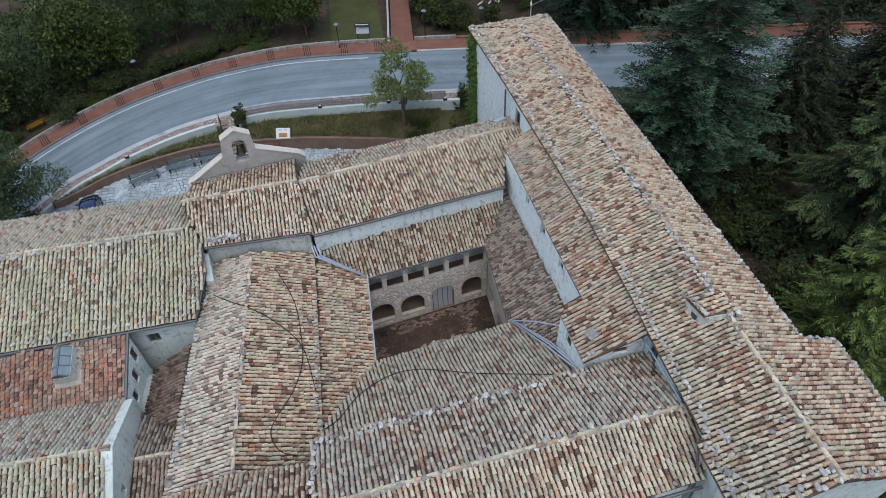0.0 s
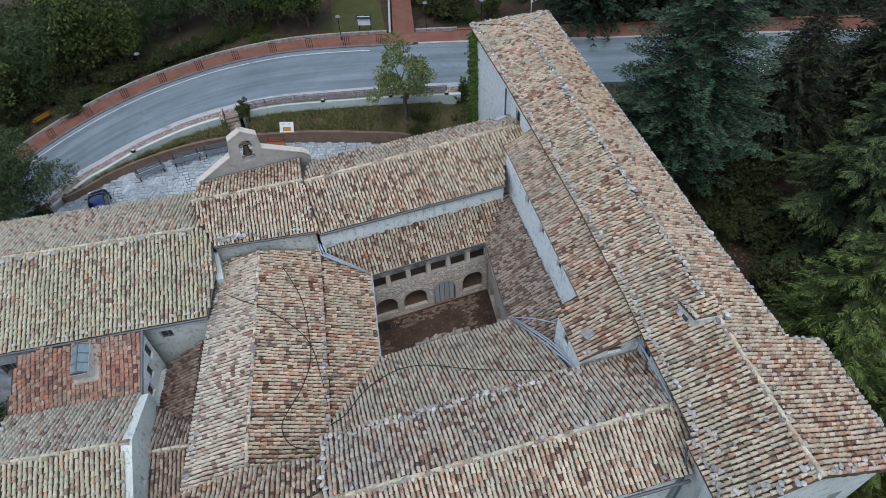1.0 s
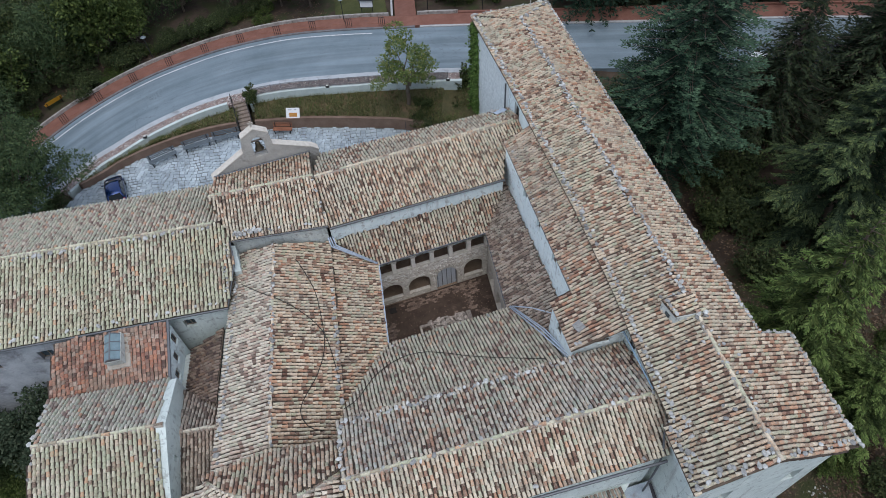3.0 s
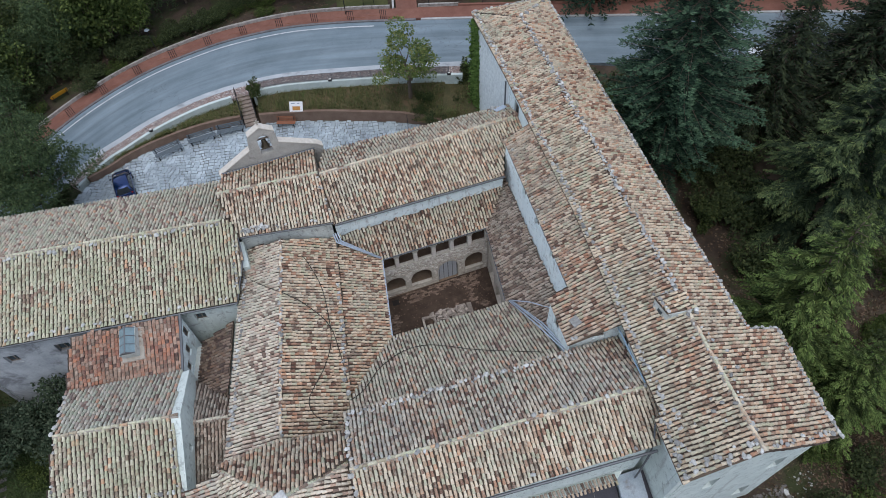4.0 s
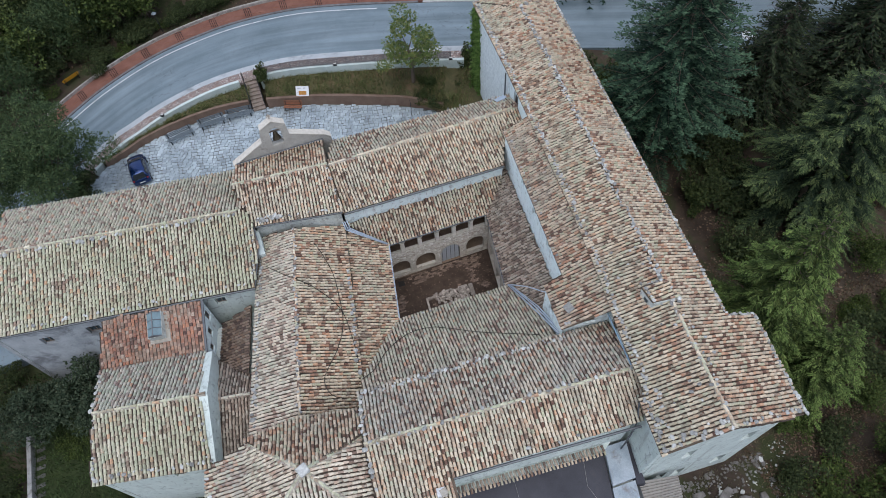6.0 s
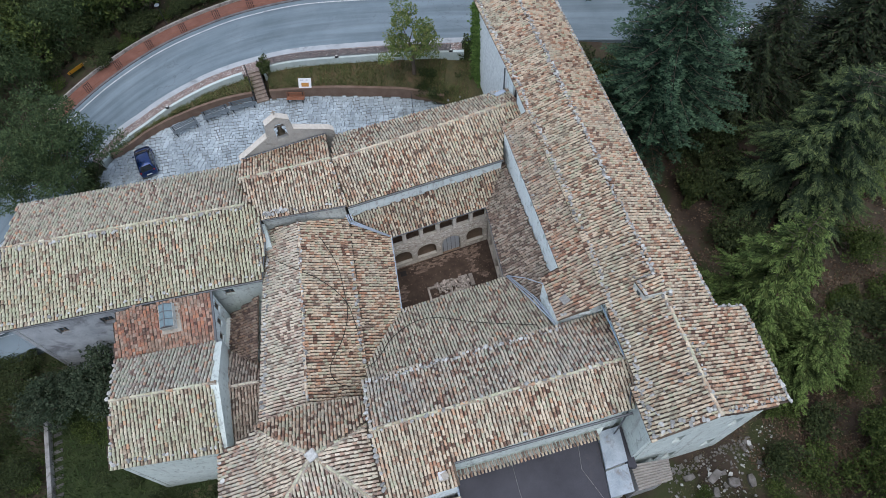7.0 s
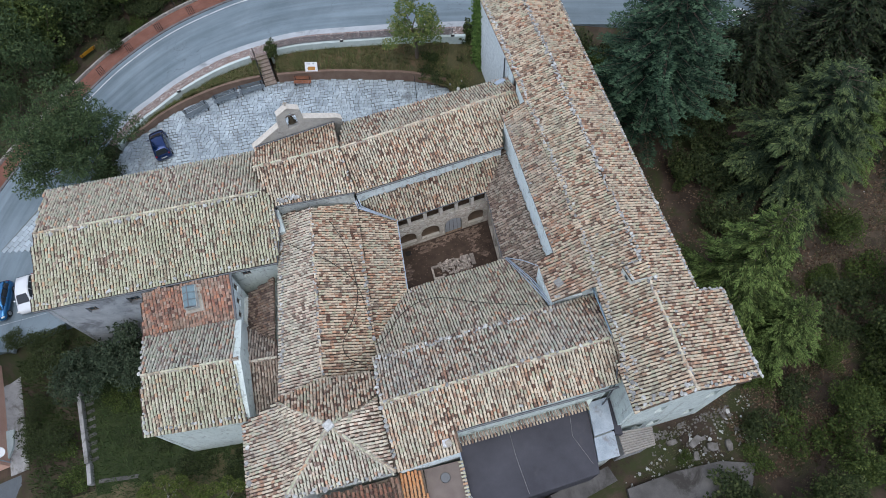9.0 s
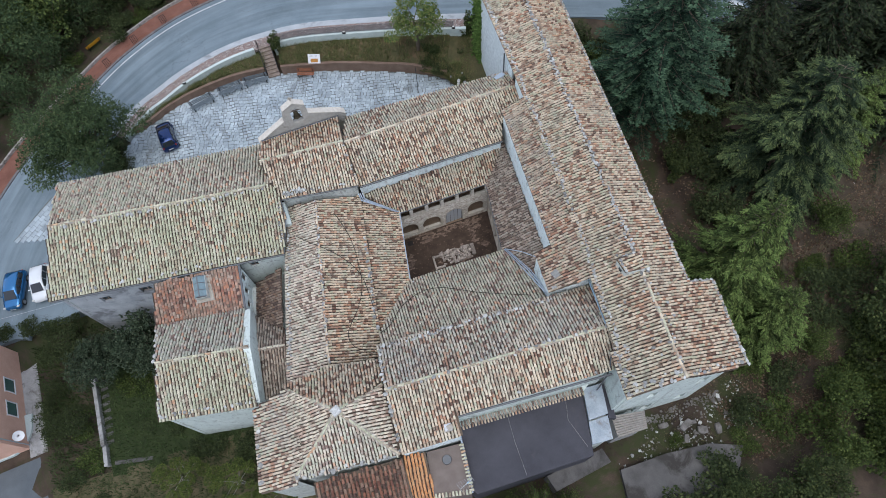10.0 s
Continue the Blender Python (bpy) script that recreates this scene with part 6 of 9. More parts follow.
def feather_fir(label, h, r, seed, material, tips, reach=99.0, start=0.05, cone=1.0, power=0.95, sag=0.55, tier=0.72, boughs=(7, 10), twig=0.42):
    """A spruce or cedar with long hanging boughs: each bough and its branchlets are tapered feathers of thin twigs.
    reach: how far the boughs may grow towards -x; cone, power: the outline; sag: how far the boughs droop."""
    g = np.random.default_rng(seed)
    t = thing("conifer", label, "tree", "conifers")
    segs = [((0, 0, -0.5), (0, 0, h * 0.5), h * 0.02, h * 0.012), ((0, 0, h * 0.5), (0, 0, h * 0.99), h * 0.012, 0.015)]
    pos, dr, ln, fresh = [], [], [], []

    def feather(c0, d, ll, drop, rise, width, base):
        """Twigs along one drooping axis from c0, denser and longer near its middle."""
        n_ = max(4, int(ll / 0.085))
        q = (np.arange(n_) + g.random(n_)) / n_
        axis = c0 + d * (ll * q)[:, None] + np.array([0, 0, 1.0]) * (ll * (rise * q - drop * q * q + 0.45 * drop * q ** 4))[:, None]
        side = np.array([-d[1], d[0], 0.0])
        w_ = width * (0.35 + 0.65 * np.sin(np.pi * np.clip(q * 0.9 + 0.1, 0, 1)) ** 0.7) * (1.1 - 0.5 * q)
        for sg in (-1, 0, 1):
            e_ = d * g.uniform(0.7, 1.1, n_)[:, None] + side * (sg * g.uniform(0.5, 1.0, n_) + g.normal(0, 0.12, n_))[:, None]
            e_[:, 2] += g.normal(-0.30 if sg else 0.02, 0.14, n_) - 0.5 * drop * q
            pos.append(axis + g.normal(0, 0.02, (n_, 3)))
            dr.append(e_)
            ln.append(w_ * g.uniform(0.7, 1.2, n_) * (1.0 if sg else 0.8))
            fresh.append(base + (1 - base) * q + g.normal(0, 0.10, n_))
        return axis

    z = h * start
    while z < h * 0.985:
        f = z / h
        rad = r * (1 - f ** cone) ** power + 0.15
        nb = int(g.integers(*boughs)) if f < 0.9 else 6
        a0 = g.uniform(0, 6.28)
        for k in range(nb):
            a = a0 + 6.28 * k / nb + g.normal(0, 0.22)
            d = np.array([math.cos(a), math.sin(a), 0.0])
            ll = rad * g.uniform(0.6, 1.12)
            if d[0] < 0:
                ll = min(ll, reach / -d[0])
            c0 = np.array([0, 0, z + g.normal(0, 0.2)])
            drop = sag * g.uniform(0.7, 1.25) * (1.15 - 0.6 * f)
            axis = feather(c0, d, ll, drop, 0.10 + 0.35 * f, twig * min(1.0, 0.35 + 0.3 * ll), 0.0)
            if ll > 0.9:
                m_ = len(axis) // 2
                segs.append((tuple(c0), tuple(axis[m_]), 0.02 + 0.009 * ll, 0.02))
                for j in range(int(ll * 1.5)):
                    at = g.uniform(0.3, 0.85)
                    b_ = a + (1 if j % 2 else -1) * g.uniform(0.35, 0.65)
                    feather(axis[int(at * (len(axis) - 1))], np.array([math.cos(b_), math.sin(b_), 0.0]), ll * 0.42 * (1.15 - at) * g.uniform(0.8, 1.2) + 0.25, drop * 1.5, -0.05, twig * 0.72, at * 0.75)
        z += tier * g.uniform(0.8, 1.2) * (1.0 - 0.45 * f)
    limb_mesh("trunk", segs, t)
    pos, dr, ln, fresh = np.concatenate(pos), np.concatenate(dr), np.concatenate(ln), np.concatenate(fresh)
    upv = np.tile((0, 0, 1.0), (len(pos), 1)) + g.normal(0, 0.3, (len(pos), 3))
    new_ = fresh > 0.71
    for name, sel, m_ in (("crown", ~new_, material), ("new_growth", new_, tips)):
        leaves_mesh(name, pos[sel], dr[sel], upv[sel], ln[sel], ln[sel] * 0.16, m_, t)
    return t


def broadleaf(label, h, r, seed, material, n=7000, leaf=0.26, clumps=60, trunk=0.35, name="tree", category="tree", group="", flat=0.75, hollow=0.45, wid=0.32):
    g = np.random.default_rng(seed)
    t = thing(name, label, category, group)
    cz = h * (trunk + (1 - trunk) * 0.5)
    rz = h * (1 - trunk) * 0.5
    segs = [((0, 0, -0.4), (0, 0, h * trunk), 0.02 * h + 0.03, 0.015 * h + 0.02)]
    cl = []
    for k in range(clumps):
        d = g.normal(0, 1, 3)
        d /= np.linalg.norm(d)
        q = g.uniform(hollow, 1.0) * g.uniform(0.82, 1.12) * (1 + 0.55 * noise.noise((d[0] * 1.6 + seed, d[1] * 1.6, d[2] * 1.6)))
        c = np.array([d[0] * r * q, d[1] * r * q, cz + d[2] * rz * q])
        cl.append((c, r * g.uniform(0.16, 0.30)))
        if k % 3 == 0:
            mid = (g.normal(0, 0.1 * r), g.normal(0, 0.1 * r), h * trunk * g.uniform(0.7, 1.2))
            segs.append((mid, tuple(c), 0.012 * h, 0.008))
    limb_mesh("trunk", segs, t)
    w_ = np.array([c[1] ** 2 for c in cl])
    pick = g.choice(len(cl), n, p=w_ / w_.sum())
    cc = np.array([c[0] for c in cl])[pick]
    cr = np.array([c[1] for c in cl])[pick]
    d = g.normal(0, 1, (n, 3))
    d /= np.linalg.norm(d, axis=1, keepdims=True)
    pos = cc + d * (cr * g.uniform(0.55, 1.1, n) ** 0.6)[:, None] * np.array([1, 1, flat])
    dr = d * 0.8 + g.normal(0, 0.7, (n, 3)) + np.array([0, 0, -0.15])
    ln = leaf * g.uniform(0.6, 1.3, n)
    leaves_mesh("crown", pos, dr, np.tile((0, 0, 1.0), (n, 1)) + g.normal(0, 0.6, (n, 3)), ln, ln * wid, material, t)
    return t


def put(ob, x, y, z=None, s=1.0, rz=0.0, sz=None):
    z = ground_z(x, y) if z is None else z
    ob.matrix_basis = pose(x, y, z, 0, 0, rz) @ Matrix.Diagonal((s, s, sz or s, 1))
    return ob


def bare_earth(x, y):
    """The strip of bare leaf litter between the wing and the conifers."""
    return abs(x - 22.9) < 1.9 and -11.0 < y < 0.5


def again(ob, x, y, z=None, s=1.0, rz=0.0, sz=None):
    z = ground_z(x, y) if z is None else z
    keep_ = ob.matrix_basis.copy()
    ob.matrix_basis = Matrix.Identity(4)
    c = copy_thing(ob, pose(x, y, z, 0, 0, rz) @ Matrix.Diagonal((s, s, sz or s, 1)))
    ob.matrix_basis = keep_
    return c


fir = put(plated_fir("large blue-green fir with dense layered branches", 21.0, 7.0, 1, M_FIR, M_FIRTIP, 5.4), 23.8, 3.0)
fir_b = put(feather_fir("broad cedar with drooping feathery green sprays", 15.0, 6.9, 2, M_CEDAR, M_CEDARTIP, 99.0, 0.06, 1.5, 0.6, 0.50, 0.98, (8, 11), 0.54), 31.0, -6.8)
spruce = put(feather_fir("bright yellow-green spruce beside the wing", 16.4, 6.3, 3, M_SPRUCE, M_SPRUCETIP, 4.6, 0.04, 1.0, 0.9, 0.72, 0.92, (7, 9), 0.50), 20.7, -13.9)
again(spruce, 22.3, -18.3, None, 0.74, 75, 0.60)
rt = random.Random(21)
fir_far = put(conifer("tall dark conifer deep in the wood", 17.0, 6.8, 41, M_DARKFIR, 0.26, 0.95, 0.8, wid=0.17, gap=0.36), 36.0, 22.0)
fir_dark = put(conifer("tall blue-green conifer deep in the wood", 17.5, 6.4, 42, M_FIR, 0.18, 0.95, 0.8, wid=0.2, gap=0.36), 30.0, 24.0)
for x, y, s in ((42.5, 2.5, 1.0), (47, 0, 1.1), (46, -6, 1.05), (44, 18, 1.0), (52, 4, 1.1), (55, 16, 1.0), (39, 30, 0.95), (28, 34, 0.8), (34, 40, 0.9)):
    again(rt.choice((fir_far, fir_far, fir_dark)), x, y, None, s * rt.uniform(0.9, 1.05), rt.uniform(0, 360))
for x, y, s, a in ((34.2, 3.4, 0.8, 40), (40.5, 1.4, 0.9, 110)):
    again(fir_far, x, y, None, s, a)
again(spruce, 38.2, -5.9, None, 0.85, 300, 0.62)
oak = put(broadleaf("dense dark green broadleaf tree of the wood", 8.5, 3.6, 5, M_LEAF, 5200, 0.305, 84, 0.18, group="wood trees"), -16.5, 44.0)
oak_b = put(broadleaf("dark rounded broadleaf tree of the wood", 7.0, 3.2, 6, M_PINE, 5400, 0.305, 70, 0.18, group="wood trees", wid=0.16), -22.5, 40.5)
oak_c = put(broadleaf("yellow-green broadleaf tree of the wood", 7.6, 3.1, 26, M_YELLOWLEAF, 4900, 0.305, 70, 0.2, group="wood trees"), -27.5, 43.0)
oak_far = put(broadleaf("dark broadleaf tree deep in the wood", 8.5, 3.7, 61, M_LEAF, 2100, 0.50, 60, 0.18, group="wood trees"), -20.0, 57.0)
n = 0
for gy in np.arange(39, 66, 4.2):
    for gx in np.arange(-52, 46, 4.4):
        x, y = gx + rt.uniform(-1.6, 1.6), gy + rt.uniform(-1.6, 1.6)
        edge_y = np.interp(x, [-52, -36, -24, -18, -10, 0, 6, 12, 20, 32, 46], [22, 28, 37, 41, 42.5, 41.5, 43, 43, 40, 33, 26])
        if y < edge_y or (2.5 < x < 17 and y < 47) or n > 54 or ((x + 22.4) ** 2 + (y - 39.5) ** 2 < 9):
            continue
        n += 1
        again(oak_far if y > 50 or x < -38 or x > 20 else rt.choice((oak, oak_b, oak_b, oak_c)), x, y, None, rt.uniform(0.8, 1.35), rt.uniform(0, 360))
for x, y in ((5.0, 39.5), (2.2, 41.5), (-27, 35.5), (-31, 32), (-36, 28), (-42, 24), (-34, 36), (-41, 32), (-47, 27), (-48, 36), (19.5, 40), (27, 38.5), (32, 33)):
    again(rt.choice((oak, oak_b, oak_c)), x, y, None, rt.uniform(0.75, 1.0), rt.uniform(0, 360))
for x, y, s in ((25.6, -9.5, 0.3), (33, -13, 0.5), (35, -19, 0.62), (31.5, -21.5, 0.72), (25, -25, 0.55), (31, -26, 0.8), (37, -23, 0.9), (27, -30, 0.62), (34, -31, 0.8), (20, -29.5, 0.55), (14.5, -29, 0.52), (39, -29, 0.9), (23, 9, 0.5), (27, 8, 0.6), (26, -21, 0.4), (40, -17, 0.7), (17.5, -30.5, 0.6), (23, -28.5, 0.52)):
    again(oak_c if x > 35 or (x > 22 and s < 0.6) else oak if s > 0.5 else oak_b, x, y, None, s, rt.uniform(0, 360))
pine = put(broadleaf("broad dark green pine at the plaza corner", 8.8, 5.2, 8, M_PINE, 40000, 0.22, 110, 0.26, "pine", wid=0.22, flat=0.6, hollow=0.4), -23.8, 21.1, -1.0)
olive = put(broadleaf("grey-green olive tree below the hall", 4.6, 2.6, 9, M_OLIVE, 6000, 0.20, 50, 0.2, "olive_tree", group="olive trees"), -27.4, 0.8, None, 1.0)
again(olive, -23.6, 0.7, None, 1.12, 130)
again(olive, -21.9, -1.4, None, 0.85, 230)
small = put(broadleaf("slender young tree with light green leaves", 7.6, 2.5, 19, M_LIGHTLEAF, 6000, 0.16, 26, 0.38, "young_tree"), 8.9, 19.4, 0.9, 1.22, 0.0, 1.0)
bush = put(broadleaf("dense dark green bush at the stair head", 1.7, 0.75, 12, M_LEAF, 1700, 0.16, 26, 0.05, "bush", "bush", "bushes"), -4.2, 26.3, 0.85)
M_IVY = foliage("ivy", (0.05, 0.095, 0.02), (0.09, 0.16, 0.035), (0.15, 0.22, 0.06))
shrub = put(broadleaf("tangled dark green shrub at the wood's edge", 1.9, 1.5, 32, M_SHRUB, 1700, 0.175, 38, 0.04, "shrub", "shrub", "shrubs", 0.6, 0.2), 18.6, -23.4)
shrub_b = put(broadleaf("low spreading yellow-green shrub in rough grass", 1.1, 1.3, 33, M_YELLOWLEAF, 1700, 0.13, 28, 0.04, "shrub", "shrub", "shrubs", 0.5, 0.2), 21.0, -20.6)
for x, y, s in ((17.4, -25.4, 0.9), (20.4, -24.8, 1.3), (22.6, -22.4, 1.0), (23.4, -26.2, 1.5), (25.4, -18.6, 1.2), (27.8, -24.4, 1.6), (28.8, -19.4, 1.1), (30.2, -17.2, 1.3), (19.2, -19.4, 0.7), (24.2, -16.4, 0.9), (12.9, -23.2, 0.5), (14.6, -26.9, 1.3), (11.6, -27.8, 1.4), (9.6, -28.2, 1.2), (18.2, -2.0, 1.2), (19.6, -5.8, 1.1), (20.6, -1.2, 1.4), (19.0, -10.2, 1.0), (21.4, -9.8, 1.3), (20.4, 5.0, 1.3), (22.6, -5.2, 1.5), (24.6, -3.4, 1.4), (26.6, -10.6, 1.5), (27.6, -13.2, 1.2), (33.6, -16.4, 1.3), (36.2, -18.8, 1.4)):
    if not bare_earth(x, y):
        again(shrub if rt.random() < 0.7 else shrub_b, x, y, None, s * rt.uniform(0.85, 1.2), rt.uniform(0, 360), s * rt.uniform(0.6, 1.2))
for x, y, s in ((-24.4, 41.6, 0.78), (-20.4, 41.3, 0.7), (-14.4, 45.2, 0.85), (-11.4, 46.4, 0.8), (-8.0, 46.4, 0.85), (-17.6, 42.2, 0.6), (-4.8, 47.6, 0.8)):
    again(oak_c if -19 < x < -16 else rt.choice((oak, oak_b, oak_b)), x, y, None, s, rt.uniform(0, 360), s * 0.9)
for k in range(14):
    x = -12.0 + 0.92 * k + rt.uniform(-0.2, 0.2)
    again(shrub if rt.random() < 0.8 else shrub_b, x, float(np.interp(x, [-12, -8, -4, 0], [40.0, 40.9, 41.5, 41.4])) + rt.uniform(-0.2, 0.4), None, rt.uniform(0.65, 0.9), rt.uniform(0, 360), rt.uniform(0.6, 1.0))
for x, y, s in ((-19.4, 36.4, 0.9), (-15.0, 39.5, 1.0), (-14.2, 40.6, 0.9), (-16.6, 40.6, 0.8), (-21.0, 39.4, 1.0), (-23.6, 39.0, 0.9), (-25.0, 37.6, 1.0), (-18.6, 41.0, 0.8)):
    again(shrub, x, y, None, s, 130 * s * x, s * 1.1)
for k in range(34):
    x = -34 + 1.45 * k + rt.uniform(-0.5, 0.5)
    y = float(np.interp(x, [-34, -24, -18, -10, 0, 6, 15], [31.5, 36.2, 38.4, 39.6, 39.4, 40.0, 42.0])) + rt.uniform(-0.5, 1.6)
    if x < 6 and noise.noise((x * 0.22, 3.0, 8.0)) > -0.12 and abs(x + 22.4) > 2.2:
        again(shrub if rt.random() < 0.75 else shrub_b, x, y, None, rt.uniform(0.6, 1.2), rt.uniform(0, 360), rt.uniform(0.5, 1.1))
for x, y, s in ((20.6, 12.4, 0.9), (22.0, 11.6, 1.1), (21.2, 10.0, 1.2), (23.6, 10.8, 1.2), (20.4, 8.2, 1.0), (25.2, 9.8, 1.2), (22.8, 12.8, 0.7), (25.6, -2.4, 1.3), (27.2, -4.4, 1.5), (28.6, -1.4, 1.4), (26.6, 1.2, 1.2), (28.4, 3.2, 1.5), (30.2, 0.8, 1.4), (23.6, -7.6, 1.2), (25.4, -8.0, 1.4), (21.4, -3.0, 1.2)):
    if not bare_earth(x, y):
        again(shrub, x, y, None, s, 90 * s, s * 1.1)
for x, y, s in ((27.6, -28.6, 2.0), (25.8, -30.0, 1.8), (29.4, -27.0, 1.9), (30.6, -22.6, 1.7), (28.2, -25.4, 1.5)):
    again(shrub_b, x, y, None, s, 80 * x, s * 1.4)
for k in range(22):
    x, y = rt.uniform(17, 33), rt.uniform(-27, -14.5)
    if x < 18.5 and y > -22 or (22.5 - x) ** 2 + (-13.4 - y) ** 2 < 12:
        continue
    again(shrub if rt.random() < 0.5 else shrub_b, x, y, None, rt.uniform(0.45, 1.1), rt.uniform(0, 360), rt.uniform(0.4, 1.1))
for x, y, s in ((-22.4, 19.4, 1.0), (-21.8, 18.2, 0.8), (-22.0, 20.8, 0.8)):
    again(shrub, x, y, -0.4, s, 60 * s)
M_GREYBARK = speckled("grey_twigs", (0.10, 0.095, 0.11), (0.19, 0.18, 0.20), 4, 30)
bare = thing("bare_tree", "leafless grey tree with tangled twigs behind the conifers", "tree")
gq = np.random.default_rng(71)
segs_ = [((0, 0, -0.3), (0, 0, 2.2), 0.16, 0.12)]
tips_ = [(np.array([0, 0, 2.2]), np.array([0, 0, 1.0]), 1.9)]
for depth in range(5):
    nxt = []
    for p_, d_, l_ in tips_:
        for k in range(5 if depth < 2 else 3):
            e_ = d_ + gq.normal(0, 0.62, 3) + np.array([0, 0, 0.1])
            e_ /= np.linalg.norm(e_)
            q_ = p_ + e_ * l_ * gq.uniform(0.6, 1.1)
            segs_.append((tuple(p_), tuple(q_), 0.07 * 0.62 ** depth, 0.05 * 0.62 ** depth))
            nxt.append((q_, e_, l_ * 0.72))
    tips_ = nxt
limb_mesh("crown", segs_, bare, M_GREYBARK, 3)
put(bare, 38.6, 6.2, None, 1.0)
rv = random.Random(9)
iv_p, iv_d = [], []
gi = np.random.default_rng(14)
for k in range(9000):
    f = gi.random()
    z = 0.6 + 9.3 * f
    if gi.random() > 1.1 - 0.35 * f:
        continue
    wdt = 0.42 * (1 - 0.4 * f)
    if gi.random() < 0.55:
        iv_p.append((13.92 + gi.normal(0, 0.08) - 0.09, 15.95 - abs(gi.normal(0, wdt)), z))
        iv_d.append((-0.5, gi.normal(0, 0.5), gi.normal(-0.4, 0.4)))
    else:
        iv_p.append((13.95 + gi.normal(0, 0.22), 16.02 + gi.uniform(0, 0.22), z))
        iv_d.append((gi.normal(0, 0.5), 0.6, gi.normal(-0.4, 0.4)))
ivy = thing("ivy", "green ivy climbing the corner of the stone wing", "climbing plant")
iv_n = len(iv_p)
iv_l = 0.24 * gi.uniform(0.6, 1.3, iv_n)
leaves_mesh("leaves", np.array(iv_p), np.array(iv_d), np.tile((0, 0, 1.0), (iv_n, 1)) + gi.normal(0, 0.3, (iv_n, 3)), iv_l, iv_l * 0.4, M_IVY, ivy)
limb_mesh("stem", [((13.8, 15.9, -0.3), (13.85, 15.95, 5.0), 0.06, 0.04), ((13.85, 15.95, 5.0), (13.85, 15.8, 9.6), 0.04, 0.02)], ivy)

# ---------------------------------------------------------------- cars
M_TYRE = plain("rubber", (0.02, 0.02, 0.022), 0.8)
M_RIM = plain("alloy", (0.45, 0.46, 0.48), 0.35, 0.8)
M_LAMP = plain("lamp_glass", (0.65, 0.65, 0.62), 0.15)
M_REDLAMP = plain("rear_lamp", (0.30, 0.02, 0.02), 0.2)
M_CARGLASS = plain("car_glass", (0.012, 0.016, 0.02), 0.06)
M_CARGLASS.node_tree.nodes["Principled BSDF"].inputs["Specular IOR Level"].default_value = 0.8


def paint(name, c, metal=0.0):
    m, nt, b = mat_base(name, 0.22)
    b.inputs["Base Color"].default_value = (*c, 1)
    b.inputs["Metallic"].default_value = metal
    b.inputs["Specular IOR Level"].default_value = 0.5
    b.inputs["Coat Weight"].default_value = 0.6
    b.inputs["Coat Roughness"].default_value = 0.05
    return m


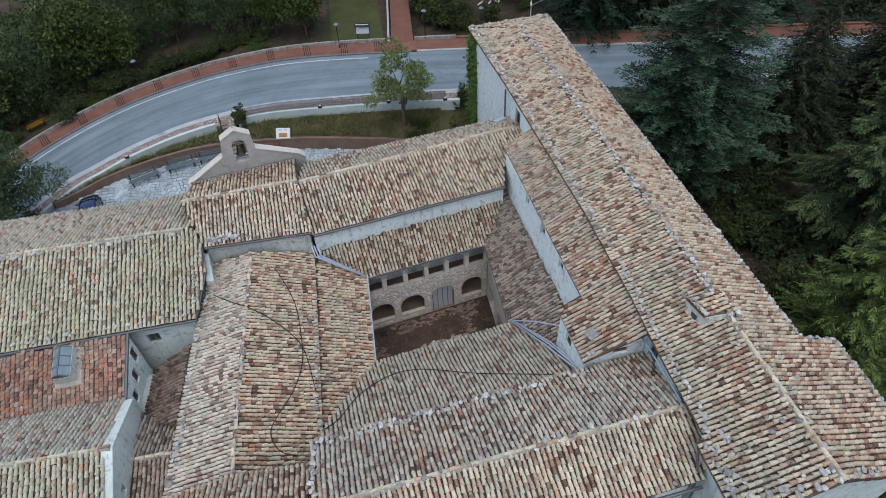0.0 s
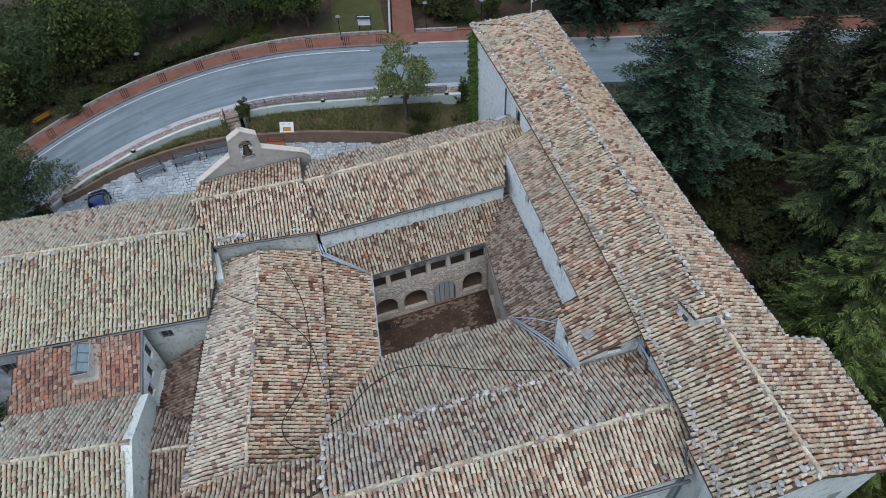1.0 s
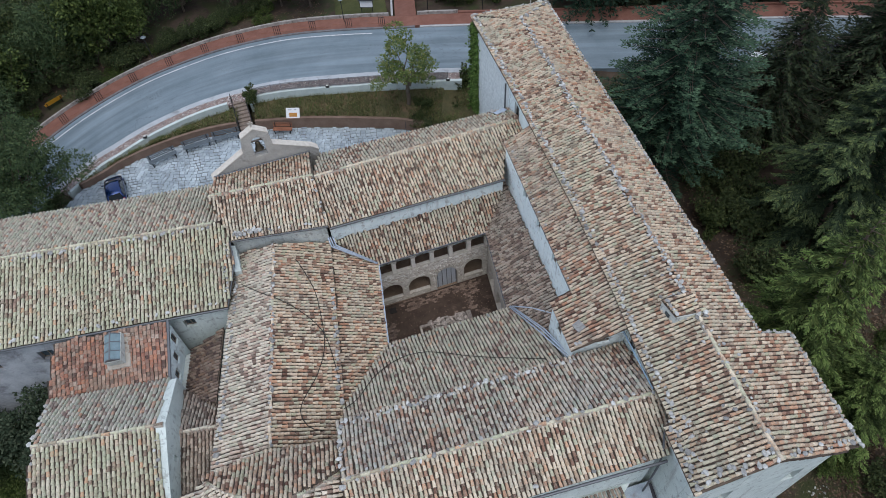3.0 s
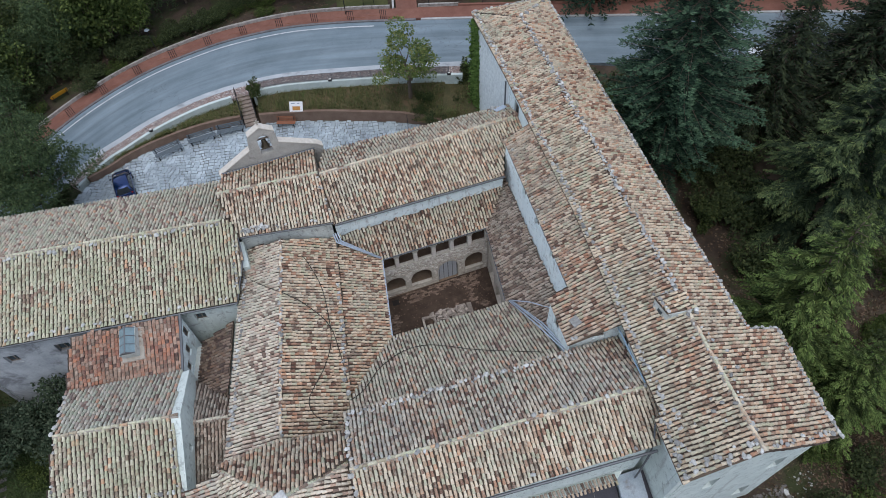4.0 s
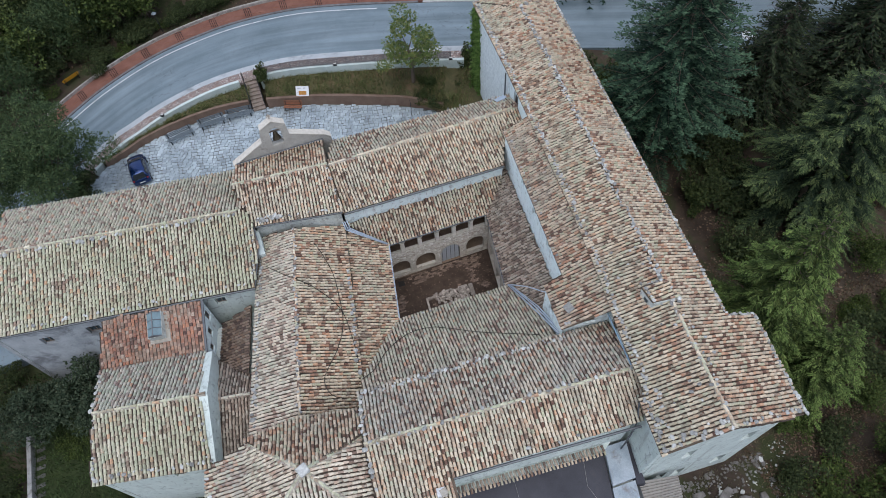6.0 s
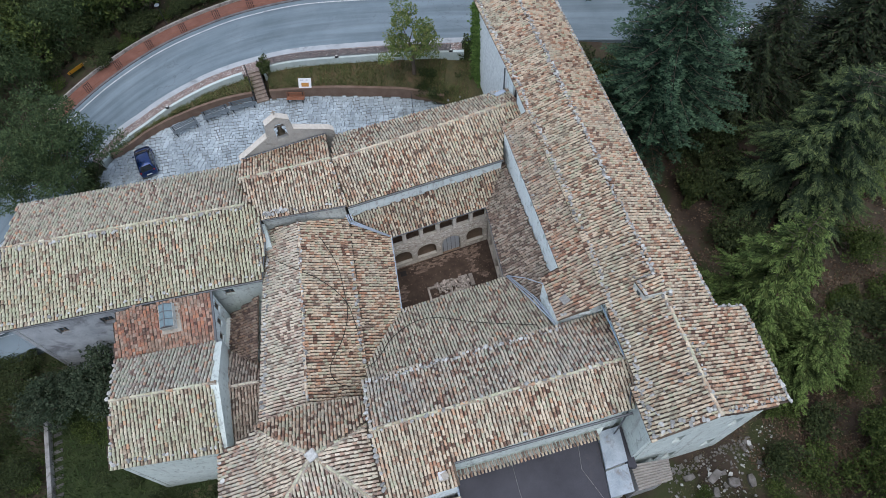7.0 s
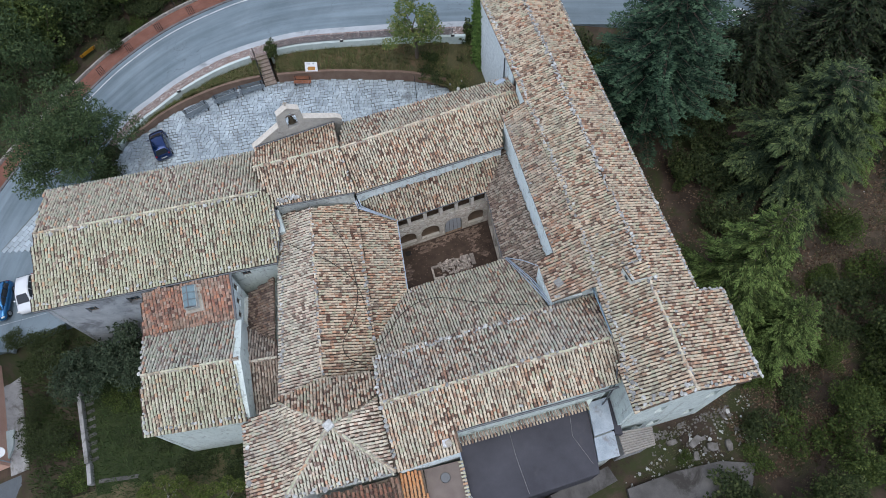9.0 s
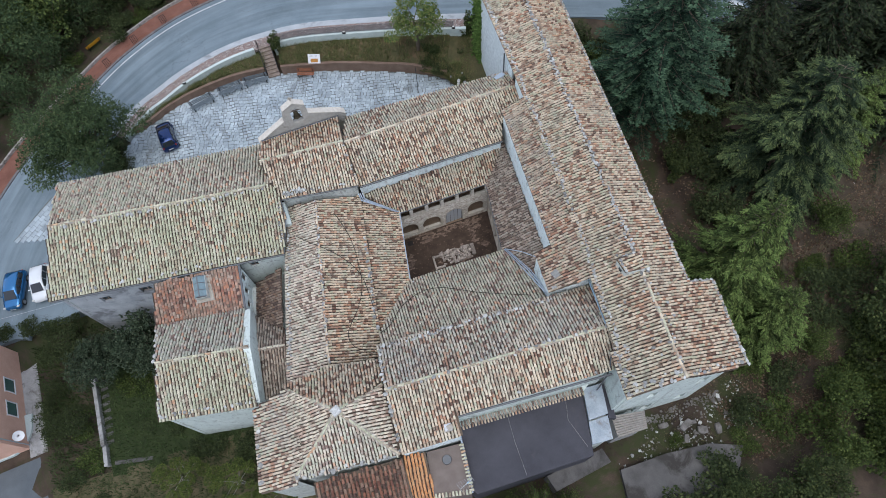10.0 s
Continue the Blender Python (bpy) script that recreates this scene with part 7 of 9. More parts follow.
def car(label, material, ln=3.8, w=1.62, h=1.46):
    """A small rounded hatchback, nose along +y, standing on z = 0."""
    t = thing("car", label, "car", "parked cars")

    def loft(rings, closed):
        bm = bmesh.new()
        vs = [[bm.verts.new(p) for p in r_] for r_ in rings]
        n_ = len(vs[0])
        for a, b in zip(vs, vs[1:]):
            for k in range(n_ if closed else n_ - 1):
                bm.faces.new((a[k], a[(k + 1) % n_], b[(k + 1) % n_], b[k]))
        bm.faces.new(vs[0])
        bm.faces.new(vs[-1])
        bmesh.ops.recalc_face_normals(bm, faces=bm.faces)
        return bm

    hull = [(-0.500, 0.80, 0.40, 0.70), (-0.488, 0.92, 0.30, 0.88), (-0.45, 0.98, 0.24, 0.96), (-0.30, 1.0, 0.20, 0.97), (0.0, 1.0, 0.19, 0.95), (0.20, 1.0, 0.20, 0.93), (0.34, 0.975, 0.21, 0.88), (0.43, 0.92, 0.24, 0.79), (0.48, 0.82, 0.30, 0.66), (0.50, 0.66, 0.38, 0.54)]
    half = ((0.84, 0.0), (0.97, 0.14), (1.0, 0.45), (0.985, 0.72), (0.93, 0.93), (0.70, 1.0), (0.0, 1.03))
    rings = []
    for y, hw, z0, z1 in hull:
        right = [(x * hw * w / 2, y * ln, z0 + (z1 - z0) * z) for x, z in half]
        rings.append(right + [(-x, yy, z) for x, yy, z in right[-2::-1]])
    part("body", loft(rings, True), material, t, "", True)
    cab = [(-0.476, 0.86, 0.82, 0.90, 0.95), (-0.435, 0.88, 0.77, 0.92, 1.13), (-0.385, 0.90, 0.73, 0.93, h - 0.07), (-0.22, 0.91, 0.73, 0.93, h), (-0.02, 0.91, 0.72, 0.92, h - 0.01), (0.085, 0.90, 0.71, 0.92, h - 0.08), (0.19, 0.89, 0.76, 0.91, 1.13), (0.295, 0.86, 0.82, 0.88, 0.93)]
    secs = []
    for y, hb, ht_, z0, z1 in cab:
        right = [(hb * w / 2, y * ln, z0 - 0.06), ((ht_ + 0.05) * w / 2, y * ln, z0 + (z1 - z0) * 0.84), ((ht_ - 0.07) * w / 2, y * ln, z1 - 0.01), (0.0, y * ln, z1 + 0.015)]
        secs.append(right + [(-x, yy, z) for x, yy, z in right[-2::-1]])
    part("cabin", loft(secs, True), material, t, "", True)

    def pane(name, quad):
        q = [Vector(p) for p in quad]
        c_ = sum(q, Vector()) / 4
        n_ = (q[2] - q[0]).cross(q[3] - q[1]).normalized()
        if n_.dot(c_ - Vector((0, -0.1 * ln, 0.8))) < 0:
            n_ = -n_
        v_ = [tuple(c_ + (p - c_) * s_ + n_ * o_) for o_, s_ in ((-0.02, 0.93), (0.034, 0.90)) for p in q]
        ob = mesh_ob(name, v_, [(4, 5, 6, 7), (0, 1, 5, 4), (1, 2, 6, 5), (2, 3, 7, 6), (3, 0, 4, 7)], M_CARGLASS, t)
        bm_ = bmesh.new()
        bm_.from_mesh(ob.data)
        bmesh.ops.recalc_face_normals(bm_, faces=bm_.faces)
        bm_.to_mesh(ob.data)
        bm_.free()

    for a, b, name in ((5, 7, "windscreen"), (0, 2, "rear_window")):
        pane(name, (secs[a][2], secs[b][2], secs[b][4], secs[a][4]))
    for k0, k1 in ((2, 3), (3, 4), (4, 6)):
        for i0, i1 in ((0, 1), (6, 5)):
            pane("side_window", (secs[k0][i0], secs[k1][i0], secs[k1][i1], secs[k0][i1]))
    for sx in (-1, 1):
        for sy in (-0.31, 0.32):
            bm = bmesh.new()
            bmesh.ops.create_cone(bm, cap_ends=True, segments=20, radius1=0.30, radius2=0.30, depth=0.19)
            bmesh.ops.bevel(bm, geom=[e for e in bm.edges if e.is_manifold and abs(e.calc_face_angle(0)) > 1], offset=0.03, segments=2, affect="EDGES")
            wh = part("wheel", bm, M_TYRE, t, "", True)
            wh.matrix_basis = pose(sx * (0.5 * w - 0.075), sy * ln, 0.30, 0, 90, 0)
            bm = bmesh.new()
            bmesh.ops.create_cone(bm, cap_ends=True, segments=14, radius1=0.19, radius2=0.17, depth=0.03)
            rim = part("rim", bm, M_RIM, wh)
            rim.matrix_basis = pose(0, 0, sx * 0.10)
        for name, y, z, sz_, m_, tilt in (("headlight", 0.455, 0.70, (0.26, 0.22, 0.12), M_LAMP, 25), ("rear_light", -0.475, 0.84, (0.15, 0.10, 0.26), M_REDLAMP, 0)):
            bm = bmesh.new()
            bm_box(bm, (sx * 0.385 * w, y * ln, z), sz_, -sx * 12 if y > 0 else sx * 8, 0.03, tilt)
            part(name, bm, m_, t)
        bm = bmesh.new()
        bm_box(bm, (sx * 0.55 * w, 0.17 * ln, 0.96), (0.19, 0.10, 0.13), 0, 0.03)
        part("mirror", bm, material, t)
        tube("wiper", [(sx * 0.06, 0.285 * ln, 0.955), (sx * 0.06 + 0.42, 0.262 * ln, 1.0)], 0.012, M_TYRE, t, res=1)
    for y, z in ((-0.502, 0.60), (0.500, 0.46)):
        bm = bmesh.new()
        bm_box(bm, (0, y * ln, z), (0.5, 0.02, 0.11))
        part("number_plate", bm, M_LAMP, t)
    for y0, y1 in ((-0.45, -0.495), (0.46, 0.497)):
        bm = bmesh.new()
        bm_box(bm, (0, (y0 + y1) / 2 * ln, 0.40), (0.76 * w, abs(y1 - y0) * ln, 0.16), 0, 0.05)
        part("bumper", bm, M_TYRE, t)
    return t


C_NAVY, C_SKY, C_WHITE = paint("navy_paint", (0.006, 0.03, 0.12), 0.75), paint("sky_blue_paint", (0.03, 0.17, 0.38), 0.6), paint("white_paint", (0.70, 0.73, 0.75))
c1 = car("small dark navy hatchback parked on the stone plaza", C_NAVY, 3.5, 1.55)
c1.matrix_basis = pose(-17.25, 20.65, -0.36, 0, 0, 4)
c2 = car("sky blue hatchback parked beside the hall", C_SKY, 3.65)
c3 = car("small white car parked beside the hall", C_WHITE, 3.5, 1.52)
c5 = car("white car half hidden behind the conifers", C_WHITE, 4.0)
c5.matrix_basis = pose(37.0, 8.7, ground_z(37, 8.7) + 0.05, 0, 0, 60)
c6 = car("dark car parked beside the blue hatchback", C_NAVY, 3.9)

# parking area west of the hall
def park_z(x):
    return -1.60 + 0.088 * (x + 31.35)


bm = bmesh.new()
PARK = [(-40, 6.6), (-27.2, 6.6), (-25.6, 10.0), (-24.6, 14.0), (-21.2, 19.0), (-23.0, 22.4), (-27.5, 20.5), (-32, 14), (-38, 16), (-40, 14)]
prism(bm, PARK, -3.2, [park_z(x) for x, y in PARK])
bmesh.ops.recalc_face_normals(bm, faces=bm.faces)
bmesh.ops.triangulate(bm, faces=bm.faces)
park = part("parking_area", bm, M_ASPHALT, None)
tagged(park, "grey asphalt parking area beside the hall", "road", kind="structure")
for c, x, y, r_ in ((c2, -33.75, 10.9, -14), (c3, -31.35, 10.5, -8), (c6, -36.7, 10.4, -14)):
    c.matrix_basis = pose(x, y, park_z(x) + 0.03, 0, 5, 180 + r_)
TRI = [(-33.8, 16.55), (-31.1, 15.35), (-27.5, 14.2), (-25.8, 15.5), (-28.3, 20.0), (-29.7, 19.65)]
bm = bmesh.new()
prism(bm, TRI, -2.4, [park_z(x) + 0.05 for x, y in TRI])
bmesh.ops.recalc_face_normals(bm, faces=bm.faces)
bmesh.ops.triangulate(bm, faces=bm.faces)
tri_ = part("paved_triangle", bm, M_JOINT, None)


def in_tri(x, y):
    return all((q[0] - p[0]) * (y - p[1]) - (q[1] - p[1]) * (x - p[0]) > -0.02 for p, q in zip(TRI, TRI[1:] + TRI[:1]))


rp = random.Random(77)
for i in range(12):
    for j in range(-3, 9):
        o = Vector((-33.7, 16.5)) + Vector((0.81, 0.59)) * (0.62 * i + 0.3 * (j % 2)) + Vector((0.59, -0.81)) * (0.5 * j)
        q = [o + Vector((0.81, 0.59)) * u_ + Vector((0.59, -0.81)) * w_ for u_, w_ in ((0, 0), (0.585, 0), (0.585, 0.465), (0, 0.465))]
        if sum(in_tri(*c_) for c_ in q) < 3:
            continue
        h_ = 0.085 + rp.uniform(0, 0.015)
        v_ = [(c_.x, c_.y, park_z(c_.x) + z_) for z_ in (0.03, h_) for c_ in q]
        mesh_ob("flagstone", v_, [(4, 7, 6, 5), (0, 1, 5, 4)[::-1], (1, 2, 6, 5)[::-1], (2, 3, 7, 6)[::-1], (3, 0, 4, 7)[::-1]], M_FLAG, tri_)
tagged(tri_, "triangle of pale stone paving at the hall end", "pavement", kind="structure")

# ---------------------------------------------------------------- plaza furniture
M_BENCH = speckled("bench_wood", (0.20, 0.085, 0.05), (0.30, 0.13, 0.075), 6, 40)
M_IRON = plain("dark_iron", (0.035, 0.037, 0.04), 0.5, 0.5)


def bench_thing(label, wood):
    t = thing("bench", label, "bench", "benches")
    for k in range(4):
        bm = bmesh.new()
        bm_box(bm, (0, -0.18 + 0.12 * k, 0.44), (1.75, 0.095, 0.04), 0, 0.01)
        part("seat_slat", bm, wood, t)
    for k in range(3):
        bm = bmesh.new()
        bm_box(bm, (0, 0.27 + 0.03 * k, 0.56 + 0.14 * k), (1.75, 0.035, 0.10), 0, 0.01, -12)
        part("back_slat", bm, wood, t)
    for sx in (-0.72, 0.72):
        bm = bmesh.new()
        bm_box(bm, (sx, 0.02, 0.40), (0.06, 0.5, 0.05))
        bm_box(bm, (sx, -0.2, 0.20), (0.06, 0.06, 0.40))
        bm_box(bm, (sx, 0.26, 0.45), (0.06, 0.06, 0.9), 0, 0, -8)
        part("frame", bm, M_IRON, t)
    return t


bn = bench_thing("reddish wooden slatted bench on dark iron frames", M_BENCH)
bn.matrix_basis = pose(-2.45, 22.45, -0.36, 0, 0, -25)
M_YELLOW = plain("yellow_wood", (0.44, 0.22, 0.015), 0.5)
yb = bench_thing("yellow slatted bench under the wood's edge", M_YELLOW)
yb.matrix_basis = pose(-22.4, 36.9, ground_z(-22.4, 36.9), 0, 0, -150)
# pale metal benches along the plaza wall
M_BENCHGREY = plain("pale_bench_metal", (0.13, 0.16, 0.18), 0.5, 0.2)
for x, y, r_ in ((-7.4, 23.72, -6), (-10.05, 23.75, 2), (-13.1, 23.3, 12)):
    gb_ = bench_thing("pale grey slatted metal bench along the plaza wall", M_BENCHGREY)
    gb_.matrix_basis = pose(x, y, -0.36, 0, 0, r_) @ Matrix.Diagonal((1.42, 1.15, 1.0, 1))

M_PICT = plain("sign_picture", (0.52, 0.25, 0.06), 0.5, 0, 0.4, 9)
M_INK = plain("sign_print", (0.25, 0.30, 0.34), 0.5)


def info_sign(label, w, h, post, tilt, roofed=False):
    t = thing("information_sign", label, "sign")
    for sx in (-1, 1):
        tube("post", [(sx * w * 0.44, 0, 0), (sx * w * 0.44, 0, post - h * 0.35 - 0.02)], 0.035, M_IRON, t)
    bm = bmesh.new()
    bm_box(bm, (0, 0, 0), (w, 0.04, h), 0, 0.008)
    pn = part("panel", bm, M_PANEL, t)
    pn.matrix_basis = pose(0, -0.06, post - h * 0.35, tilt, 0, 0)
    return t, pn


sg, pn = info_sign("white information board with an orange picture beside the bench", 1.25, 0.95, 1.55, -40)
bm = bmesh.new()
bm_box(bm, (0.02, -0.024, -0.14), (0.72, 0.008, 0.36))
part("picture", bm, M_PICT, pn)
for k in range(2):
    bm = bmesh.new()
    bm_box(bm, (-0.28 + 0.5 * k, -0.024, 0.30), (0.34 - 0.12 * k, 0.008, 0.07))
    part("text_bar", bm, M_INK, pn)
sg.matrix_basis = pose(-1.1, 23.05, -0.2, 0, 0, -24)
bd, pn = info_sign("roofed notice board with a white sheet on the lawn", 1.3, 0.95, 1.7, -8)
bm = bmesh.new()
bm_box(bm, (0, 0.0, 1.72), (1.6, 0.55, 0.06), 0, 0.01, 14)
part("roof", bm, M_IRON, bd)
bm = bmesh.new()
bm_box(bm, (0, 0.02, 0), (1.38, 0.03, 1.05))
part("frame", bm, M_IRON, pn)
bd.matrix_basis = pose(9.9, 34.35, ground_z(9.9, 34.4), 0, 0, -25)

# stair from the plaza up to the pavement
stair = thing("stair", "short brick stair with dark iron rails from plaza to road", "stairs")
M_STEP = speckled("worn_step_stone", (0.17, 0.135, 0.11), (0.29, 0.24, 0.20), 3.0, 20, stain=(0.12, 0.10, 0.08))
S0, S1 = np.array([-5.45, 23.8]), np.array([-5.30, 27.2])
sd = (S1 - S0) / np.linalg.norm(S1 - S0)
RISE = (road_z(-5.3) + 0.11 + 0.36) / 9
for k in range(9):
    c = S0 + sd * (0.378 * k + 0.2)
    bm = bmesh.new()
    bm_box(bm, (c[0], c[1], -0.36 + RISE * (k + 1) - 0.4), (1.18, 0.40, 0.8), -2.5, 0.015)
    part("step", bm, M_STEP, stair)
for sx in (-0.62, 0.62):
    p0 = np.array([S0[0] + sx, S0[1]])
    pts = [(*(p0 + sd * d_), 0.6 + RISE / 0.378 * d_) for d_ in (0.0, 3.4)]
    tube("handrail", pts, 0.035, M_IRON, stair)
    for d_ in (0.05, 1.15, 2.25, 3.35):
        q = p0 + sd * d_
        tube("post", [(*q, -0.35 + RISE / 0.378 * d_), (*q, 0.6 + RISE / 0.378 * d_)], 0.03, M_IRON, stair)

# iron gate rail at the plaza's end
rail = thing("handrail", "dark iron rail beside the plaza ramp", "railing")
for z in (0.2, 0.6):
    tube("bar", [(8.0, 18.3, z - 0.1), (7.25, 15.7, z - 0.2)], 0.025, M_IRON, rail)
for k in range(5):
    f = k / 4
    tube("post", [(8.0 - 0.75 * f, 18.3 - 2.6 * f, -0.4), (8.0 - 0.75 * f, 18.3 - 2.6 * f, 0.62 - 0.1 * f)], 0.025, M_IRON, rail)

# wall lamps on the pale wall
lw = offset(ri, -1.75)
for x in (-14.2, 2.45, 8.0, 12.6):
    k = int(np.argmin(abs(lw[:, 0] - x)))
    t = thing("wall_lamp", "small dark wall lamp with a pale lens on the retaining wall", "lamp", "wall lamps")
    bm = bmesh.new()
    bm_box(bm, (0, 0, 0.10), (0.34, 0.26, 0.22), 0, 0.03)
    part("housing", bm, M_IRON, t)
    bm = bmesh.new()
    bm_box(bm, (0, 0.0, 0.22), (0.22, 0.16, 0.03), 0, 0.01)
    part("lens", bm, M_LAMP, t)
    t.matrix_basis = pose(lw[k][0], lw[k][1], road_z(lw[k][0]) + 0.5, 0, 0, -20)

# picket railing between road and cobbled pavement
M_PALEPAINT = plain("pale_steel", (0.50, 0.52, 0.54), 0.5, 0.3)
M_LAMPHEAD = plain("grey_lamp_head", (0.20, 0.235, 0.26), 0.45, 0.2)
M_RAIL = plain("grey_steel", (0.20, 0.20, 0.21), 0.5, 0.4)
fence = thing("railing", "grey steel picket railing on the pale retaining wall", "railing")
fl = offset(ri, -1.62)[[k for k in range(NR) if ST_R + 0.6 < ri[k][0] < 13.6]]
fp = curve_pts(fl, 200)
for z in (0.16, 0.80):
    tube("rail", [(*p, road_z(p[0]) + 0.48 + z) for p in fp[::4]], 0.02, M_RAIL, fence, res=1)
pk = np.zeros((len(fp) * 2, 4, 4))
dense = curve_pts(fl, len(fp) * 2)
for k, p in enumerate(dense):
    pk[k] = np.array(pose(p[0], p[1], road_z(p[0]) + 0.48 + 0.42))
PK_V = np.array([(x * 0.011, y * 0.011, z * 0.4) for z in (-1, 1) for x, y in ((-1, -1), (1, -1), (1, 1), (-1, 1))])
PK_F = [(k, (k + 1) % 4, 4 + (k + 1) % 4, 4 + k) for k in range(4)] + [(4, 5, 6, 7)]
joined("picket", PK_V, PK_F, pk, M_RAIL, fence).data.shade_flat()
for p in fp[::10]:
    tube("post", [(*p, road_z(p[0]) + 0.45), (*p, road_z(p[0]) + 0.48 + 0.9)], 0.025, M_RAIL, fence, res=1)

# dark posts along the brick pavement
ol = offset(ro, 0.34)
od = curve_pts(ol[[k for k in range(NR) if -24 < ro[k][0] < 10.6]], 600)
sl_ = np.concatenate([[0], np.cumsum(np.hypot(*np.diff(od, axis=0).T))])
want = np.arange(3.35, sl_[-1], 3.75)
last = None
for s in want:
    k = int(np.searchsorted(sl_, s))
    k = min(max(k, 6), len(od) - 7)
    t = thing("barrier", "dark steel pavement barrier of four upright bars", "barrier", "pavement barriers")
    tg = od[k + 5] - od[k - 5]
    an = math.degrees(math.atan2(tg[1], tg[0]))
    for j in range(4):
        tube("bar", [(-0.3 + 0.2 * j, 0, 0), (-0.3 + 0.2 * j, 0, 1.0)], 0.028, M_IRON, t, res=1)
    tube("top_bar", [(-0.32, 0, 0.98), (0.32, 0, 0.98)], 0.025, M_IRON, t, res=1)
    tube("foot_bar", [(-1.6, 0, 0.30), (1.6, 0, 0.30)], 0.016, M_BENCH, t, res=1)
    t.matrix_basis = pose(od[k][0], od[k][1], road_z(od[k][0]) + 0.11, 0, 0, an)

# brick path, lawn and park lamps beyond the road
bm = bmesh.new()
PTH = [(12.0, 31.6), (13.9, 30.4), (16.6, 39.2), (20.5, 52), (18.5, 53), (14.8, 40.2)]
prism(bm, PTH, 1.2, [road_z(12) + 0.12, road_z(14) + 0.12, 2.75, 3.5, 3.45, 2.72])
bmesh.ops.recalc_face_normals(bm, faces=bm.faces)
pth = part("path", bm, M_BRICK, None)
tagged(pth, "red brick path leading away from the road", "path", kind="structure")
for a, b in (((11.85, 31.75), (14.65, 40.3)), ((14.65, 40.3), (18.3, 53.2))):
    bm = bmesh.new()
    za, zb = 2.5 if a[1] < 35 else 2.9, 2.9 if b[1] < 45 else 3.6
    d = np.subtract(b, a) / math.dist(a, b)
    q = np.array([-d[1], d[0]]) * 0.2
    prism(bm, [tuple(np.add(a, q * 0)), tuple(b), tuple(np.add(b, q)), tuple(np.add(a, q))], 1.0, [za, zb, zb, za])
    bmesh.ops.recalc_face_normals(bm, faces=bm.faces)
    tagged(part("low_wall", bm, M_KERB, None), "low pale wall beside the brick path", "wall", kind="structure")
M_LAWN = speckled("lawn", (0.042, 0.052, 0.018), (0.08, 0.085, 0.032), 0.6, 8, stain=(0.11, 0.085, 0.05), stain_at=0.6)
lv_, lf_ = [], []
for j in range(13):
    for i in range(13):
        x, y = 1.5 + i, 34.6 + j
        x += 0.22 * (y - 34)
        y -= 0.45 * (x - 8)
        lv_.append((x, y, max(ground_z(x, y), 0) + 0.12 + 0.05 * noise.noise((x, y, 3))))
for j in range(12):
    for i in range(5, 10):
        lf_.append((13 * j + i, 13 * j + i + 1, 13 * j + 14 + i, 13 * j + 13 + i))
tagged(mesh_ob("lawn", lv_, lf_, M_LAWN, None, True), "thin park lawn beyond the road", "grass", kind="structure")
for x, y in ((7.15, 33.6), (15.6, 31.6), (20.5, 28.8), (-12.2, 38.6)):
    t = thing("park_lamp", "park lamp with a flat round head on a dark pole", "lamp", "park lamps")
    tube("pole", [(0, 0, 0), (0, 0, 2.9)], 0.04, M_IRON, t)
    bm = bmesh.new()
    bmesh.ops.create_cone(bm, cap_ends=True, segments=20, radius1=0.27, radius2=0.17, depth=0.10)
    hd = part("head", bm, M_LAMPHEAD, t)
    hd.matrix_basis = pose(0, 0, 2.95)
    t.matrix_basis = pose(x, y, ground_z(x, y) + 0.05)
for x, y, s in ((16.8, 34.5, 1.6), (18.4, 32.6, 1.9), (17.5, 37, 2.2), (22, 29.5, 1.5)):
    again(bush, x, y, None, s, rt.uniform(0, 360))

# ---------------------------------------------------------------- roof light, wires, pole
sk = thing("roof_light", "pitched glass roof light on the red tiles", "skylight")
ss_, sr_ = Vector((-16.02, 0.02, float(P_RD.z(-16.02, 0.02)))), -10.7
bm = bmesh.new()
bm_box(bm, (0, 0, -0.05), (1.06, 1.95, 0.74))
part("kerb", bm, M_OLDWALL, sk)
M_SKYGLASS = plain("roof_light_glass", (0.22, 0.31, 0.34), 0.12, 0, 0.25, 4)
for k in range(3):
    for s in (-1, 1):
        bm = bmesh.new()
        bm_box(bm, (s * 0.25, -0.6 + 0.6 * k, 0.52), (0.64, 0.56, 0.025), 0, 0, 0, s * 38)
        part("pane", bm, M_SKYGLASS, sk)
for k in range(4):
    for s in (-1, 1):
        bm = bmesh.new()
        bm_box(bm, (s * 0.25, -0.9 + 0.6 * k, 0.53), (0.66, 0.06, 0.05), 0, 0, 0, s * 38)
        part("glazing_bar", bm, M_LEAD, sk)
bm = bmesh.new()
bm_box(bm, (0, 0, 0.72), (0.08, 1.95, 0.06))
part("ridge_bar", bm, M_LEAD, sk)
for y in (-0.93, 0.93):
    v_ = [(-0.5, y - 0.02, 0.30), (0.5, y - 0.02, 0.30), (0, y - 0.02, 0.70), (-0.5, y + 0.02, 0.30), (0.5, y + 0.02, 0.30), (0, y + 0.02, 0.70)]
    mesh_ob("gable_end", v_, [(0, 1, 2), (5, 4, 3), (0, 3, 4, 1), (1, 4, 5, 2), (2, 5, 3, 0)], M_LEAD, sk)
bm = bmesh.new()
bm_box(bm, (0.08, -0.08, -0.36), (1.55, 2.35, 0.12), 0, 0.05, 8)
part("mortar_collar", bm, M_MORTAR, sk)
sk.matrix_basis = pose(ss_.x, ss_.y, ss_.z + 0.38, 14, 0, sr_) @ Matrix.Diagonal((0.86, 0.86, 0.86, 1))

M_CABLE = plain("black_cable", (0.03, 0.028, 0.026), 0.7)


